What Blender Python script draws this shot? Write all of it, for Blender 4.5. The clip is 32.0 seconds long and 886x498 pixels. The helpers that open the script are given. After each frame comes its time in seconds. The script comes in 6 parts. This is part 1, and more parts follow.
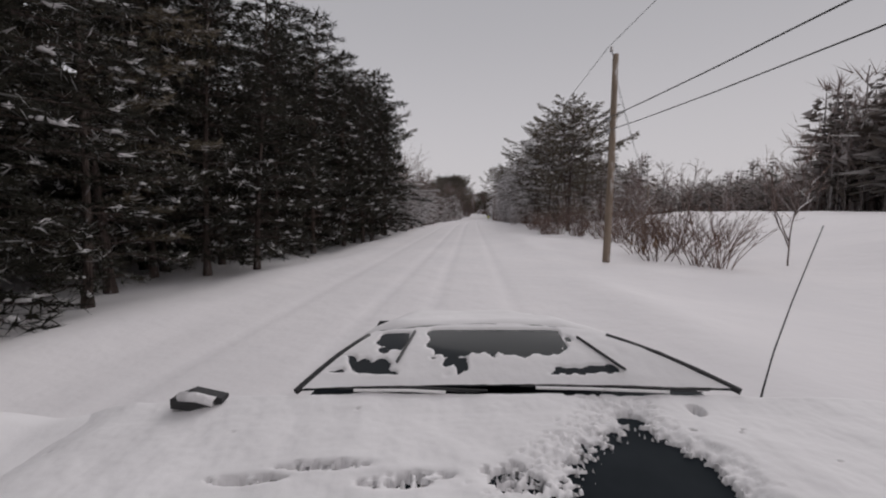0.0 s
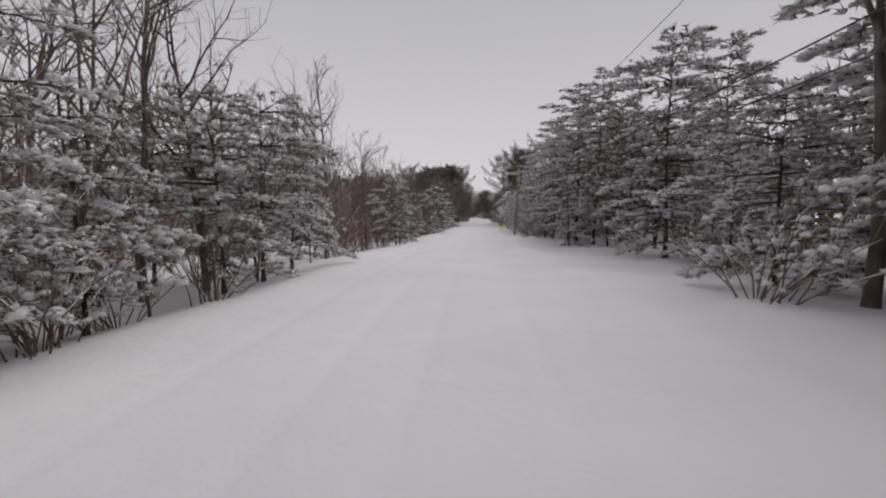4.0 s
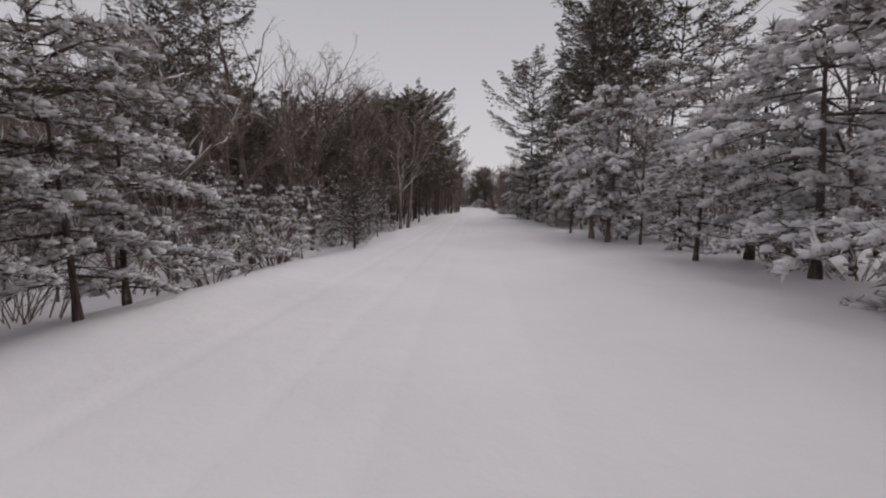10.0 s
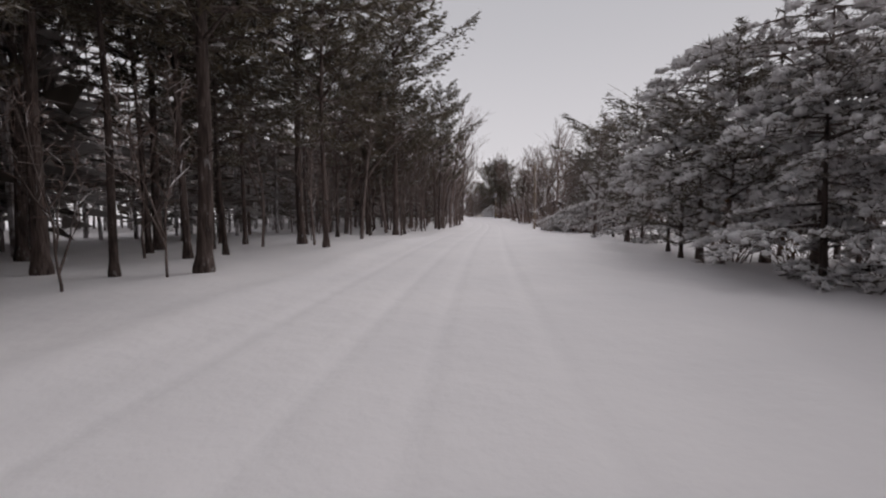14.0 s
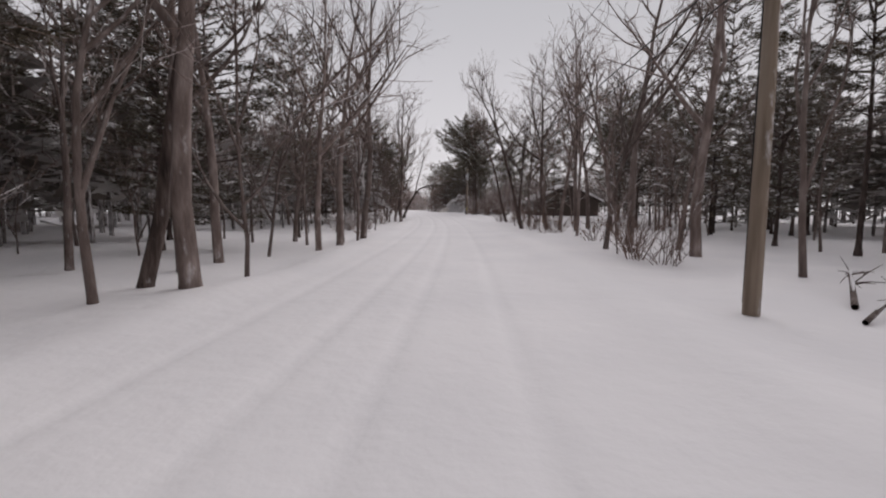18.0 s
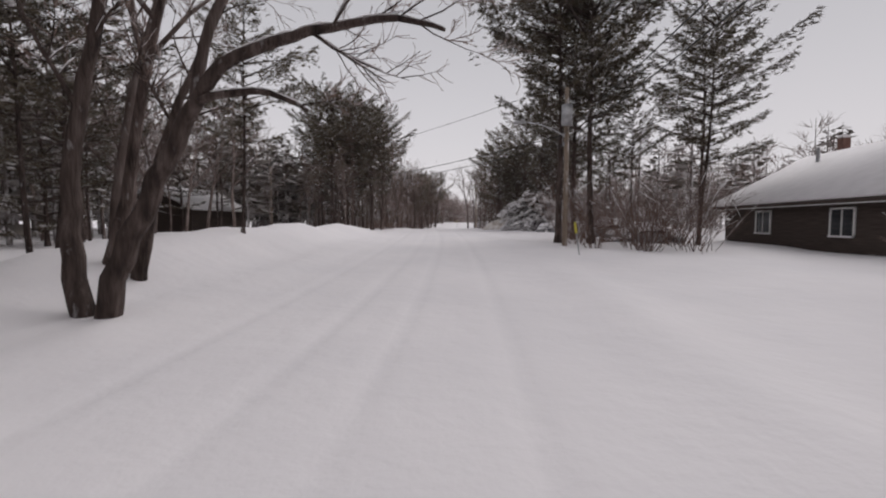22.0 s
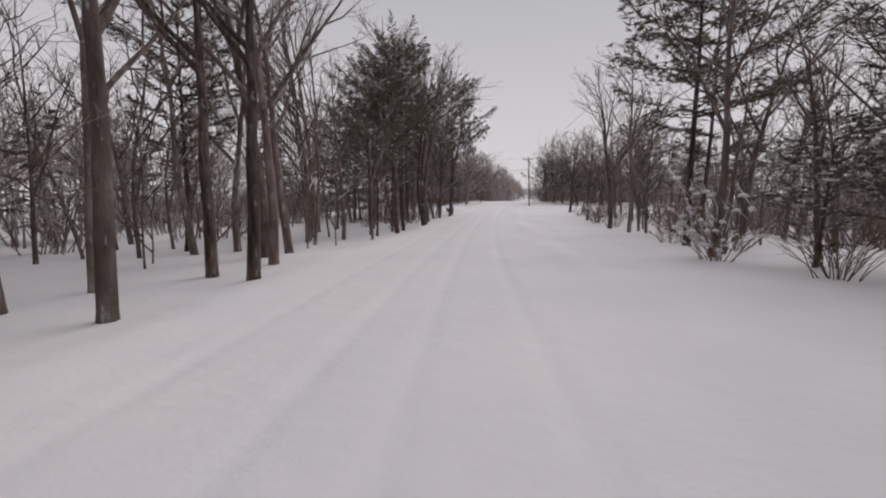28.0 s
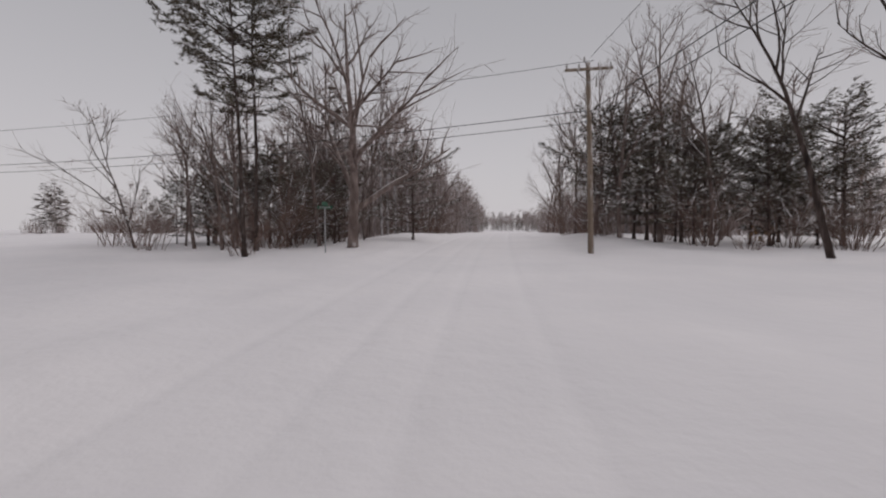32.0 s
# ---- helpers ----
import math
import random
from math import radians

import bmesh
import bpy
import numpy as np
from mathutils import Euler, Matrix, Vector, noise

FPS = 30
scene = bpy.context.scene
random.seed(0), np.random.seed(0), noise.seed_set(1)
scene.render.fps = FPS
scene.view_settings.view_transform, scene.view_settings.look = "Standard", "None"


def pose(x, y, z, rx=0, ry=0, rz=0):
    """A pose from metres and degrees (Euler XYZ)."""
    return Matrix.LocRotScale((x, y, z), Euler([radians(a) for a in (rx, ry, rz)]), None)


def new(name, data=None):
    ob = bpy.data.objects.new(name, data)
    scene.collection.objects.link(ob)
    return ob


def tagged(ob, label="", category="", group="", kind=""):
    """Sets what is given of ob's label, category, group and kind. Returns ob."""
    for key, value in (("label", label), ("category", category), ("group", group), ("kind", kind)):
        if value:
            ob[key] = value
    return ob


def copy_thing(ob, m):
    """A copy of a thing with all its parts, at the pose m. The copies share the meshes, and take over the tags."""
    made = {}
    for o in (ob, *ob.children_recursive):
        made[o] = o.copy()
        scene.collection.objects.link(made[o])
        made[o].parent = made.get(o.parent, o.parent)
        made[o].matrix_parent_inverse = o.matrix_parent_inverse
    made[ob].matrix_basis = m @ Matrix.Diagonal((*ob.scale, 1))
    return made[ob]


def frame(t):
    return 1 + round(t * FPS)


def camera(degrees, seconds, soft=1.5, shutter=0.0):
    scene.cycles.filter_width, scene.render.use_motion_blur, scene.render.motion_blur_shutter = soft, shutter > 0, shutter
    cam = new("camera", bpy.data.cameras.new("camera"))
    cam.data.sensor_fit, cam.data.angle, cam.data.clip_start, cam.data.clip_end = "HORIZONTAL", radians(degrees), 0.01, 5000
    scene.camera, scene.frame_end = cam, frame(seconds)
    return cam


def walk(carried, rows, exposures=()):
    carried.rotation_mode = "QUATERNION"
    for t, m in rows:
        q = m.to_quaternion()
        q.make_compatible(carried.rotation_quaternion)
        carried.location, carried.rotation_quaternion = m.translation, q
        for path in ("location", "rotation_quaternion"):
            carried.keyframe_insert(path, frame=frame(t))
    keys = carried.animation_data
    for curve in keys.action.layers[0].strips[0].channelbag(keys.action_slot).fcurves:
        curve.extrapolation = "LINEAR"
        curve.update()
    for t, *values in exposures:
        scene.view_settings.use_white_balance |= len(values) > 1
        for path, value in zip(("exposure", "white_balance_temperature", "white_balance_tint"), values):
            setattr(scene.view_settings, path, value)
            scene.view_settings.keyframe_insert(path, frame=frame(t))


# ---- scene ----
cam = camera(92.5, 32.0, soft=2.1, shutter=0.0)
PATH = [
    (0.0, pose(0.000, 0.000, 1.800, 85.157, 0, 3.430)),
    (0.5, pose(0.051, 7.329, 1.811, 85.271, 0, 3.757)),
    (1.0, pose(0.066, 14.519, 1.827, 85.258, 0, 3.979)),
    (1.5, pose(0.070, 21.651, 1.841, 85.226, 0, 3.931)),
    (2.0, pose(0.079, 28.608, 1.855, 85.269, 0, 3.897)),
    (2.5, pose(0.092, 35.129, 1.880, 85.450, 0, 3.859)),
    (3.0, pose(0.108, 41.380, 1.901, 85.216, 0, 3.810)),
    (3.5, pose(0.143, 47.658, 1.931, 85.610, 0, 3.531)),
    (4.0, pose(0.209, 54.038, 1.982, 85.634, 0, 3.271)),
    (4.5, pose(0.307, 60.432, 2.017, 85.300, 0, 2.950)),
    (5.0, pose(0.439, 66.642, 2.002, 84.635, 0, 2.597)),
    (5.5, pose(0.594, 72.509, 1.921, 83.887, 0, 2.342)),
    (6.0, pose(0.753, 78.172, 1.819, 84.097, 0, 2.415)),
    (6.5, pose(0.905, 84.133, 1.738, 84.442, 0, 2.657)),
    (7.0, pose(1.058, 90.634, 1.675, 84.589, 0, 2.622)),
    (7.5, pose(1.228, 97.397, 1.632, 84.876, 0, 2.477)),
    (8.0, pose(1.398, 104.044, 1.574, 84.260, 0, 2.561)),
    (8.5, pose(1.558, 110.332, 1.486, 84.236, 0, 2.499)),
    (9.0, pose(1.720, 116.587, 1.414, 84.577, 0, 2.518)),
    (9.5, pose(1.886, 123.521, 1.358, 84.649, 0, 2.710)),
    (10.0, pose(2.060, 131.111, 1.284, 84.373, 0, 2.648)),
    (10.5, pose(2.231, 138.826, 1.205, 84.593, 0, 2.787)),
    (11.0, pose(2.388, 146.264, 1.153, 84.776, 0, 2.773)),
    (11.5, pose(2.534, 153.132, 1.110, 84.691, 0, 2.760)),
    (12.0, pose(2.661, 159.390, 1.072, 84.792, 0, 2.901)),
    (12.5, pose(2.759, 165.450, 1.057, 85.133, 0, 3.224)),
    (13.0, pose(2.826, 171.690, 1.072, 85.406, 0, 3.525)),
    (13.5, pose(2.859, 178.077, 1.111, 85.601, 0, 3.860)),
    (14.0, pose(2.878, 184.555, 1.166, 85.713, 0, 3.788)),
    (14.5, pose(2.937, 190.920, 1.242, 86.016, 0, 3.125)),
    (15.0, pose(3.081, 197.033, 1.366, 86.756, 0, 2.152)),
    (15.5, pose(3.332, 202.952, 1.523, 86.796, 0, 0.978)),
    (16.0, pose(3.692, 208.689, 1.634, 85.863, 0, -0.184)),
    (16.5, pose(4.143, 214.319, 1.637, 84.449, 0, -1.010)),
    (17.0, pose(4.652, 220.089, 1.571, 84.367, 0, -1.082)),
    (17.5, pose(5.173, 226.283, 1.509, 84.620, 0, -0.564)),
    (18.0, pose(5.656, 232.759, 1.470, 84.872, 0, 0.010)),
    (18.5, pose(6.058, 239.144, 1.461, 85.191, 0, 0.770)),
    (19.0, pose(6.385, 245.461, 1.488, 85.583, 0, 1.282)),
    (19.5, pose(6.666, 251.921, 1.546, 85.786, 0, 1.710)),
    (20.0, pose(6.894, 258.429, 1.621, 85.893, 0, 2.254)),
    (20.5, pose(7.030, 264.868, 1.697, 85.830, 0, 3.302)),
    (21.0, pose(7.039, 271.311, 1.780, 86.015, 0, 4.516)),
    (21.5, pose(6.898, 277.820, 1.885, 86.248, 0, 5.939)),
    (22.0, pose(6.574, 284.449, 2.013, 86.394, 0, 7.629)),
    (22.5, pose(6.049, 291.278, 2.184, 86.966, 0, 9.141)),
    (23.0, pose(5.348, 298.228, 2.379, 86.764, 0, 10.366)),
    (23.5, pose(4.515, 305.021, 2.573, 87.018, 0, 11.594)),
    (24.0, pose(3.550, 311.699, 2.776, 86.979, 0, 12.830)),
    (24.5, pose(2.445, 318.402, 2.935, 86.191, 0, 13.873)),
    (25.0, pose(1.279, 324.954, 3.020, 85.639, 0, 14.285)),
    (25.5, pose(0.142, 331.227, 3.006, 84.336, 0, 14.238)),
    (26.0, pose(-0.900, 337.160, 2.955, 84.847, 0, 13.649)),
    (26.5, pose(-1.825, 342.844, 2.940, 85.073, 0, 12.825)),
    (27.0, pose(-2.668, 348.544, 2.899, 84.276, 0, 11.973)),
    (27.5, pose(-3.465, 354.518, 2.752, 82.908, 0, 11.207)),
    (28.0, pose(-4.244, 360.965, 2.540, 83.268, 0, 10.548)),
    (28.5, pose(-5.013, 367.914, 2.355, 83.663, 0, 10.058)),
    (29.0, pose(-5.755, 375.273, 2.197, 83.917, 0, 9.438)),
    (29.5, pose(-6.427, 382.860, 2.065, 84.160, 0, 8.657)),
    (30.0, pose(-7.007, 390.676, 1.974, 84.635, 0, 7.808)),
    (30.5, pose(-7.485, 398.822, 1.952, 85.263, 0, 6.897)),
    (31.0, pose(-7.854, 407.011, 2.029, 86.156, 0, 6.233)),
    (31.5, pose(-8.127, 414.913, 2.194, 86.685, 0, 5.713)),
    (32.0, pose(-8.307, 422.494, 2.424, 87.349, 0, 4.983)),
]
walk(cam, PATH, exposures=[(0.0, -0.26), (1.8, -0.22), (3.0, -0.04), (3.5, -0.03), (6.0, -0.12), (8.0, -0.10), (12.0, -0.04), (14.0, 0.04), (17.0, 0.10), (18.0, 0.12), (21.0, 0.15), (22.0, 0.06), (23.0, 0.14), (24.0, 0.10), (25.0, 0.28), (28.0, -0.04), (29.0, 0.03), (31.0, -0.16), (32.0, -0.28)])

# ---- light ----
world = bpy.data.worlds.new("overcast")
scene.world = world
world.use_nodes = True
wn, wl = world.node_tree.nodes, world.node_tree.links
wn.clear()
w_out = wn.new("ShaderNodeOutputWorld")
w_bg = wn.new("ShaderNodeBackground")
w_sky = wn.new("ShaderNodeTexSky")
w_sky.sky_type, w_sky.sun_disc = "NISHITA", False
w_sky.sun_elevation, w_sky.sun_rotation = radians(35), radians(150)
w_sky.air_density, w_sky.dust_density = 1.0, 4.0
# overcast: palest over the horizon, duller overhead
w_tc, w_sep = wn.new("ShaderNodeTexCoord"), wn.new("ShaderNodeSeparateXYZ")
w_grey = wn.new("ShaderNodeValToRGB")
w_grey.color_ramp.interpolation = "EASE"
w_grey.color_ramp.elements[0].position, w_grey.color_ramp.elements[0].color = 0.0, (7.05, 6.72, 6.95, 1)
w_grey.color_ramp.elements[1].position, w_grey.color_ramp.elements[1].color = 0.55, (4.9, 4.8, 5.05, 1)
wl.new(w_tc.outputs["Generated"], w_sep.inputs[0])
wl.new(w_sep.outputs["Z"], w_grey.inputs[0])
w_mix = wn.new("ShaderNodeMix")
w_mix.data_type = "RGBA"
w_mix.inputs["Factor"].default_value = 0.94
wl.new(w_sky.outputs[0], w_mix.inputs["A"])
wl.new(w_grey.outputs[0], w_mix.inputs["B"])
wl.new(w_mix.outputs["Result"], w_bg.inputs["Color"])
w_bg.inputs["Strength"].default_value = 0.10
wl.new(w_bg.outputs[0], w_out.inputs["Surface"])
sun = new("sun", bpy.data.lights.new("sun", "SUN"))
sun.data.energy, sun.data.angle, sun.data.color = 1.3, radians(60), (1.0, 0.96, 0.955)
sun.rotation_euler = (radians(50), 0, radians(150))


# ---- materials ----
def material(name, rough=0.8, spec=0.3, metal=0.0):
    m = bpy.data.materials.new(name)
    m.use_nodes = True
    b = m.node_tree.nodes["Principled BSDF"]
    b.inputs["Roughness"].default_value = rough
    b.inputs["Specular IOR Level"].default_value = spec
    b.inputs["Metallic"].default_value = metal
    return m, m.node_tree.nodes, m.node_tree.links, b


def grain(m, colors, scale, detail=6.0, coords="Object", stretch=(1, 1, 1), bump=0.0, bump_scale=None, bump_dist=0.02, island=0.0, ob_random=0.0, frost_haze=0.0, plaster=0.0):
    """Noise-ramped colour, fine bump, and a value shift per island or object."""
    nt = m.node_tree
    n, l = nt.nodes, nt.links
    b = n["Principled BSDF"]
    tc, mp = n.new("ShaderNodeTexCoord"), n.new("ShaderNodeMapping")
    mp.inputs["Scale"].default_value = stretch
    l.new(tc.outputs[coords], mp.inputs["Vector"])
    tx = n.new("ShaderNodeTexNoise")
    tx.inputs["Scale"].default_value, tx.inputs["Detail"].default_value = scale, detail
    l.new(mp.outputs[0], tx.inputs["Vector"])
    ramp = n.new("ShaderNodeValToRGB")
    el = ramp.color_ramp.elements
    el[0].position, el[1].position = 0.3, 0.7
    el[0].color, el[1].color = (*colors[0], 1), (*colors[-1], 1)
    for k, c in enumerate(colors[1:-1]):
        e = el.new(0.3 + 0.4 * (k + 1) / (len(colors) - 1))
        e.color = (*c, 1)
    l.new(tx.outputs["Fac"], ramp.inputs[0])
    last = ramp.outputs[0]
    for amount, node, sock in ((island, "ShaderNodeNewGeometry", "Random Per Island"), (ob_random, "ShaderNodeObjectInfo", "Random")):
        if amount:
            g = n.new(node)
            mr = n.new("ShaderNodeMapRange")
            mr.inputs["To Min"].default_value, mr.inputs["To Max"].default_value = 1 - amount, 1 + amount
            l.new(g.outputs[sock], mr.inputs["Value"])
            hs = n.new("ShaderNodeHueSaturation")
            l.new(mr.outputs[0], hs.inputs["Value"])
            l.new(last, hs.inputs["Color"])
            last = hs.outputs[0]
    if frost_haze:
        # sprays dusted with driven snow; on the far woods, pallor put in for haze
        g2 = n.new("ShaderNodeNewGeometry")
        tr = n.new("ShaderNodeMapRange")
        tr.inputs["From Min"].default_value, tr.inputs["From Max"].default_value = 1 - frost_haze, 1.0
        tr.inputs["To Max"].default_value = 0.55
        l.new(g2.outputs["Random Per Island"], tr.inputs["Value"])
        mx = n.new("ShaderNodeMix")
        mx.data_type = "RGBA"
        mx.inputs["B"].default_value = (0.78, 0.76, 0.77, 1)
        l.new(tr.outputs[0], mx.inputs["Factor"])
        l.new(last, mx.inputs["A"])
        last = mx.outputs["Result"]
    if plaster:
        # wind-driven snow stuck to the weather side
        g3 = n.new("ShaderNodeNewGeometry")
        dt = n.new("ShaderNodeVectorMath")
        dt.operation = "DOT_PRODUCT"
        dt.inputs[1].default_value = (0.55, -0.72, 0.42)
        l.new(g3.outputs["Normal"], dt.inputs[0])
        t3 = n.new("ShaderNodeTexNoise")
        t3.inputs["Scale"].default_value, t3.inputs["Detail"].default_value, t3.inputs["Roughness"].default_value = 5.0, 12.0, 0.62
        mp2 = n.new("ShaderNodeMapping")
        mp2.inputs["Scale"].default_value = (1, 1, 0.35)
        l.new(tc.outputs["Object"], mp2.inputs["Vector"])
        l.new(mp2.outputs[0], t3.inputs["Vector"])
        ad = n.new("ShaderNodeMath")
        ad.operation = "MULTIPLY_ADD"
        ad.inputs[1].default_value = 0.22
        l.new(dt.outputs["Value"], ad.inputs[0])
        l.new(t3.outputs["Fac"], ad.inputs[2])
        ps = n.new("ShaderNodeMapRange")
        ps.inputs["From Min"].default_value, ps.inputs["From Max"].default_value = 0.80 - plaster, 1.0 - plaster
        ps.inputs["To Max"].default_value = 0.9
        l.new(ad.outputs[0], ps.inputs["Value"])
        mp3 = n.new("ShaderNodeMix")
        mp3.data_type = "RGBA"
        mp3.inputs["B"].default_value = (0.76, 0.74, 0.75, 1)
        l.new(ps.outputs[0], mp3.inputs["Factor"])
        l.new(last, mp3.inputs["A"])
        last = mp3.outputs["Result"]
    l.new(last, b.inputs["Base Color"])
    if bump:
        t2 = n.new("ShaderNodeTexNoise")
        t2.inputs["Scale"].default_value, t2.inputs["Detail"].default_value = bump_scale or scale * 4, 8.0
        l.new(mp.outputs[0], t2.inputs["Vector"])
        bp = n.new("ShaderNodeBump")
        bp.inputs["Strength"].default_value, bp.inputs["Distance"].default_value = bump, bump_dist
        l.new(t2.outputs["Fac"], bp.inputs["Height"])
        l.new(bp.outputs[0], b.inputs["Normal"])
    return m


def simple(name, colors, scale, rough=0.85, spec=0.2, metal=0.0, **kw):
    return grain(material(name, rough, spec, metal)[0], colors, scale, **kw)


SNOW = simple("snow", [(0.80, 0.775, 0.79), (0.86, 0.83, 0.84)], 0.35, rough=0.75, spec=0.15, bump=0.35, bump_scale=1.6, bump_dist=0.10)
SNOW_PAD = simple("snow_on_branches", [(0.80, 0.78, 0.79), (0.88, 0.86, 0.87)], 3.0, rough=0.8, spec=0.1, bump=0.8, bump_scale=9, bump_dist=0.06)
SNOW_DRIFT = simple("drifted_snow", [(0.80, 0.78, 0.79), (0.87, 0.85, 0.86)], 2.0, rough=0.8, spec=0.1, bump=0.3, bump_scale=7, bump_dist=0.025)
NEEDLE = simple("pine_needles", [(0.086, 0.071, 0.050), (0.145, 0.120, 0.084)], 0.8, rough=0.7, island=0.35, ob_random=0.25, frost_haze=0.26)
SPRUCE = simple("spruce_needles", [(0.022, 0.021, 0.016), (0.046, 0.043, 0.031)], 0.9, rough=0.7, island=0.35, ob_random=0.25, frost_haze=0.10)
HEMLOCK = simple("hemlock_needles", [(0.070, 0.058, 0.045), (0.122, 0.102, 0.076)], 0.9, rough=0.7, island=0.35, ob_random=0.25, frost_haze=0.66)
BARK = simple("pine_bark", [(0.030, 0.022, 0.020), (0.092, 0.068, 0.060), (0.165, 0.128, 0.116)], 7.0, stretch=(1, 1, 0.16), bump=1.0, bump_scale=16, bump_dist=0.10, ob_random=0.3, plaster=0.015)
GREY_BARK = simple("grey_bark", [(0.092, 0.068, 0.060), (0.160, 0.124, 0.112), (0.27, 0.222, 0.206)], 4.0, stretch=(1, 1, 0.3), bump=0.9, bump_scale=16, bump_dist=0.05, ob_random=0.3, plaster=0.03)
PALE_BARK = simple("birch_bark", [(0.20, 0.175, 0.165), (0.42, 0.39, 0.375), (0.60, 0.57, 0.56)], 4.0, stretch=(1, 1, 1.6), bump=0.5, bump_scale=20, bump_dist=0.02, plaster=0.25)
TWIG = simple("twigs", [(0.17, 0.116, 0.098), (0.28, 0.205, 0.178)], 3.0, ob_random=0.2, island=0.2, frost_haze=0.38)
BRUSH = simple("brush_stems", [(0.125, 0.083, 0.068), (0.225, 0.158, 0.134)], 4.0, ob_random=0.25, island=0.2, frost_haze=0.12)
SNOWY_NEEDLE = simple("snowy_needles", [(0.125, 0.103, 0.084), (0.20, 0.168, 0.138)], 0.9, rough=0.7, island=0.35, ob_random=0.2, frost_haze=0.80)
# distant woods: haze painted in as paler needle, twig and bark colours
HAZE_NEEDLE = simple("hazed_needles", [(0.125, 0.105, 0.088), (0.19, 0.16, 0.135)], 0.8, rough=0.7, island=0.3, frost_haze=0.75)
HAZE_TWIG = simple("hazed_twigs", [(0.20, 0.148, 0.132), (0.30, 0.23, 0.21)], 3.0, island=0.2, frost_haze=0.65)
HAZE_BARK = simple("hazed_bark", [(0.13, 0.108, 0.10), (0.22, 0.19, 0.18)], 3.0, plaster=0.22)
DIRTY_SNOW = simple("dirty_snow", [(0.36, 0.30, 0.25), (0.66, 0.61, 0.57), (0.82, 0.80, 0.79)], 2.2, rough=0.85, spec=0.1, bump=0.8, bump_scale=9, bump_dist=0.06, island=0.12)
DRY_LEAF = simple("withered_leaves", [(0.13, 0.075, 0.04), (0.24, 0.15, 0.085)], 3.0, island=0.3)
POLE_WOOD = simple("pole_wood", [(0.16, 0.125, 0.095), (0.26, 0.205, 0.16), (0.33, 0.275, 0.225)], 6.0, stretch=(1, 1, 0.08), bump=0.5, bump_scale=30, bump_dist=0.01, plaster=0.12)
WIRE = simple("wire_rubber", [(0.03, 0.03, 0.03), (0.05, 0.05, 0.05)], 4.0, rough=0.6)
STEEL = simple("galvanised_steel", [(0.33, 0.33, 0.34), (0.45, 0.45, 0.46)], 8.0, rough=0.45, spec=0.5, metal=0.8)
PORCELAIN = simple("grey_porcelain", [(0.35, 0.33, 0.33), (0.45, 0.43, 0.42)], 5.0, rough=0.3, spec=0.5)
SIGN_YELLOW = simple("yellow_green_sheeting", [(0.62, 0.66, 0.012), (0.70, 0.73, 0.02)], 3.0, rough=0.5, spec=0.4)
SIGN_BLACK = simple("sign_black", [(0.015, 0.015, 0.015), (0.03, 0.03, 0.03)], 5.0, rough=0.6)

# ---- the road's line: y, x of the lane, height ----
ROAD = [(-60, -0.2, 0.0), (0.0, 0.0, 0.0), (20.0, 0.07, 0.04), (40.0, 0.1, 0.1), (60.0, 0.3, 0.22), (80.0, 0.8, -0.01), (100.0, 1.29, -0.19), (120.0, 1.8, -0.41), (140.0, 2.26, -0.6), (160.0, 2.67, -0.73), (180.0, 2.86, -0.67), (200.0, 3.21, -0.36), (220.0, 4.64, -0.23), (240.0, 6.1, -0.34), (260.0, 6.93, -0.16), (280.0, 6.79, 0.13), (300.0, 5.13, 0.63), (320.0, 2.16, 1.16), (340.0, -1.36, 1.15), (360.0, -4.13, 0.77), (380.0, -6.17, 0.31), (400.0, -7.54, 0.16), (422.5, -8.31, 0.62), (432.5, -8.21, 0.92), (444.5, -7.71, 1.32), (456.5, -7.01, 1.67), (474.5, -5.81, 1.87), (504.5, -3.51, 1.67), (622.5, 5.69, 1.12)]
RY, RX, RZ = (np.array(c, float) for c in zip(*ROAD))


def smooth_interp(y, col):
    """Interpolates a column of ROAD with rounded corners."""
    return sum(np.interp(np.asarray(y, float) + d, RY, col) for d in (-12, -6, 0, 6, 12)) / 5


def lane_x(y):
    return smooth_interp(y, RX)


def wave(x, y, s, seed):
    """Cheap smooth noise of wavelength about s, -1 to 1."""
    a = seed * 1.7
    return (np.sin(x / s * 5.1 + 1.3 * np.sin(y / s * 3.3 + a) + a) + np.sin(y / s * 4.7 + 1.1 * np.sin(x / s * 2.9 + 2 * a) - a) + np.sin((x + y) / s * 3.1 + 3 * a)) / 3


def step(v, a, b):
    t = np.clip((v - a) / (b - a), 0, 1)
    return t * t * (3 - 2 * t)


def bump_at(x, y, cx, cy, rx, ry):
    return np.exp(-(((x - cx) / rx) ** 2 + ((y - cy) / ry) ** 2))


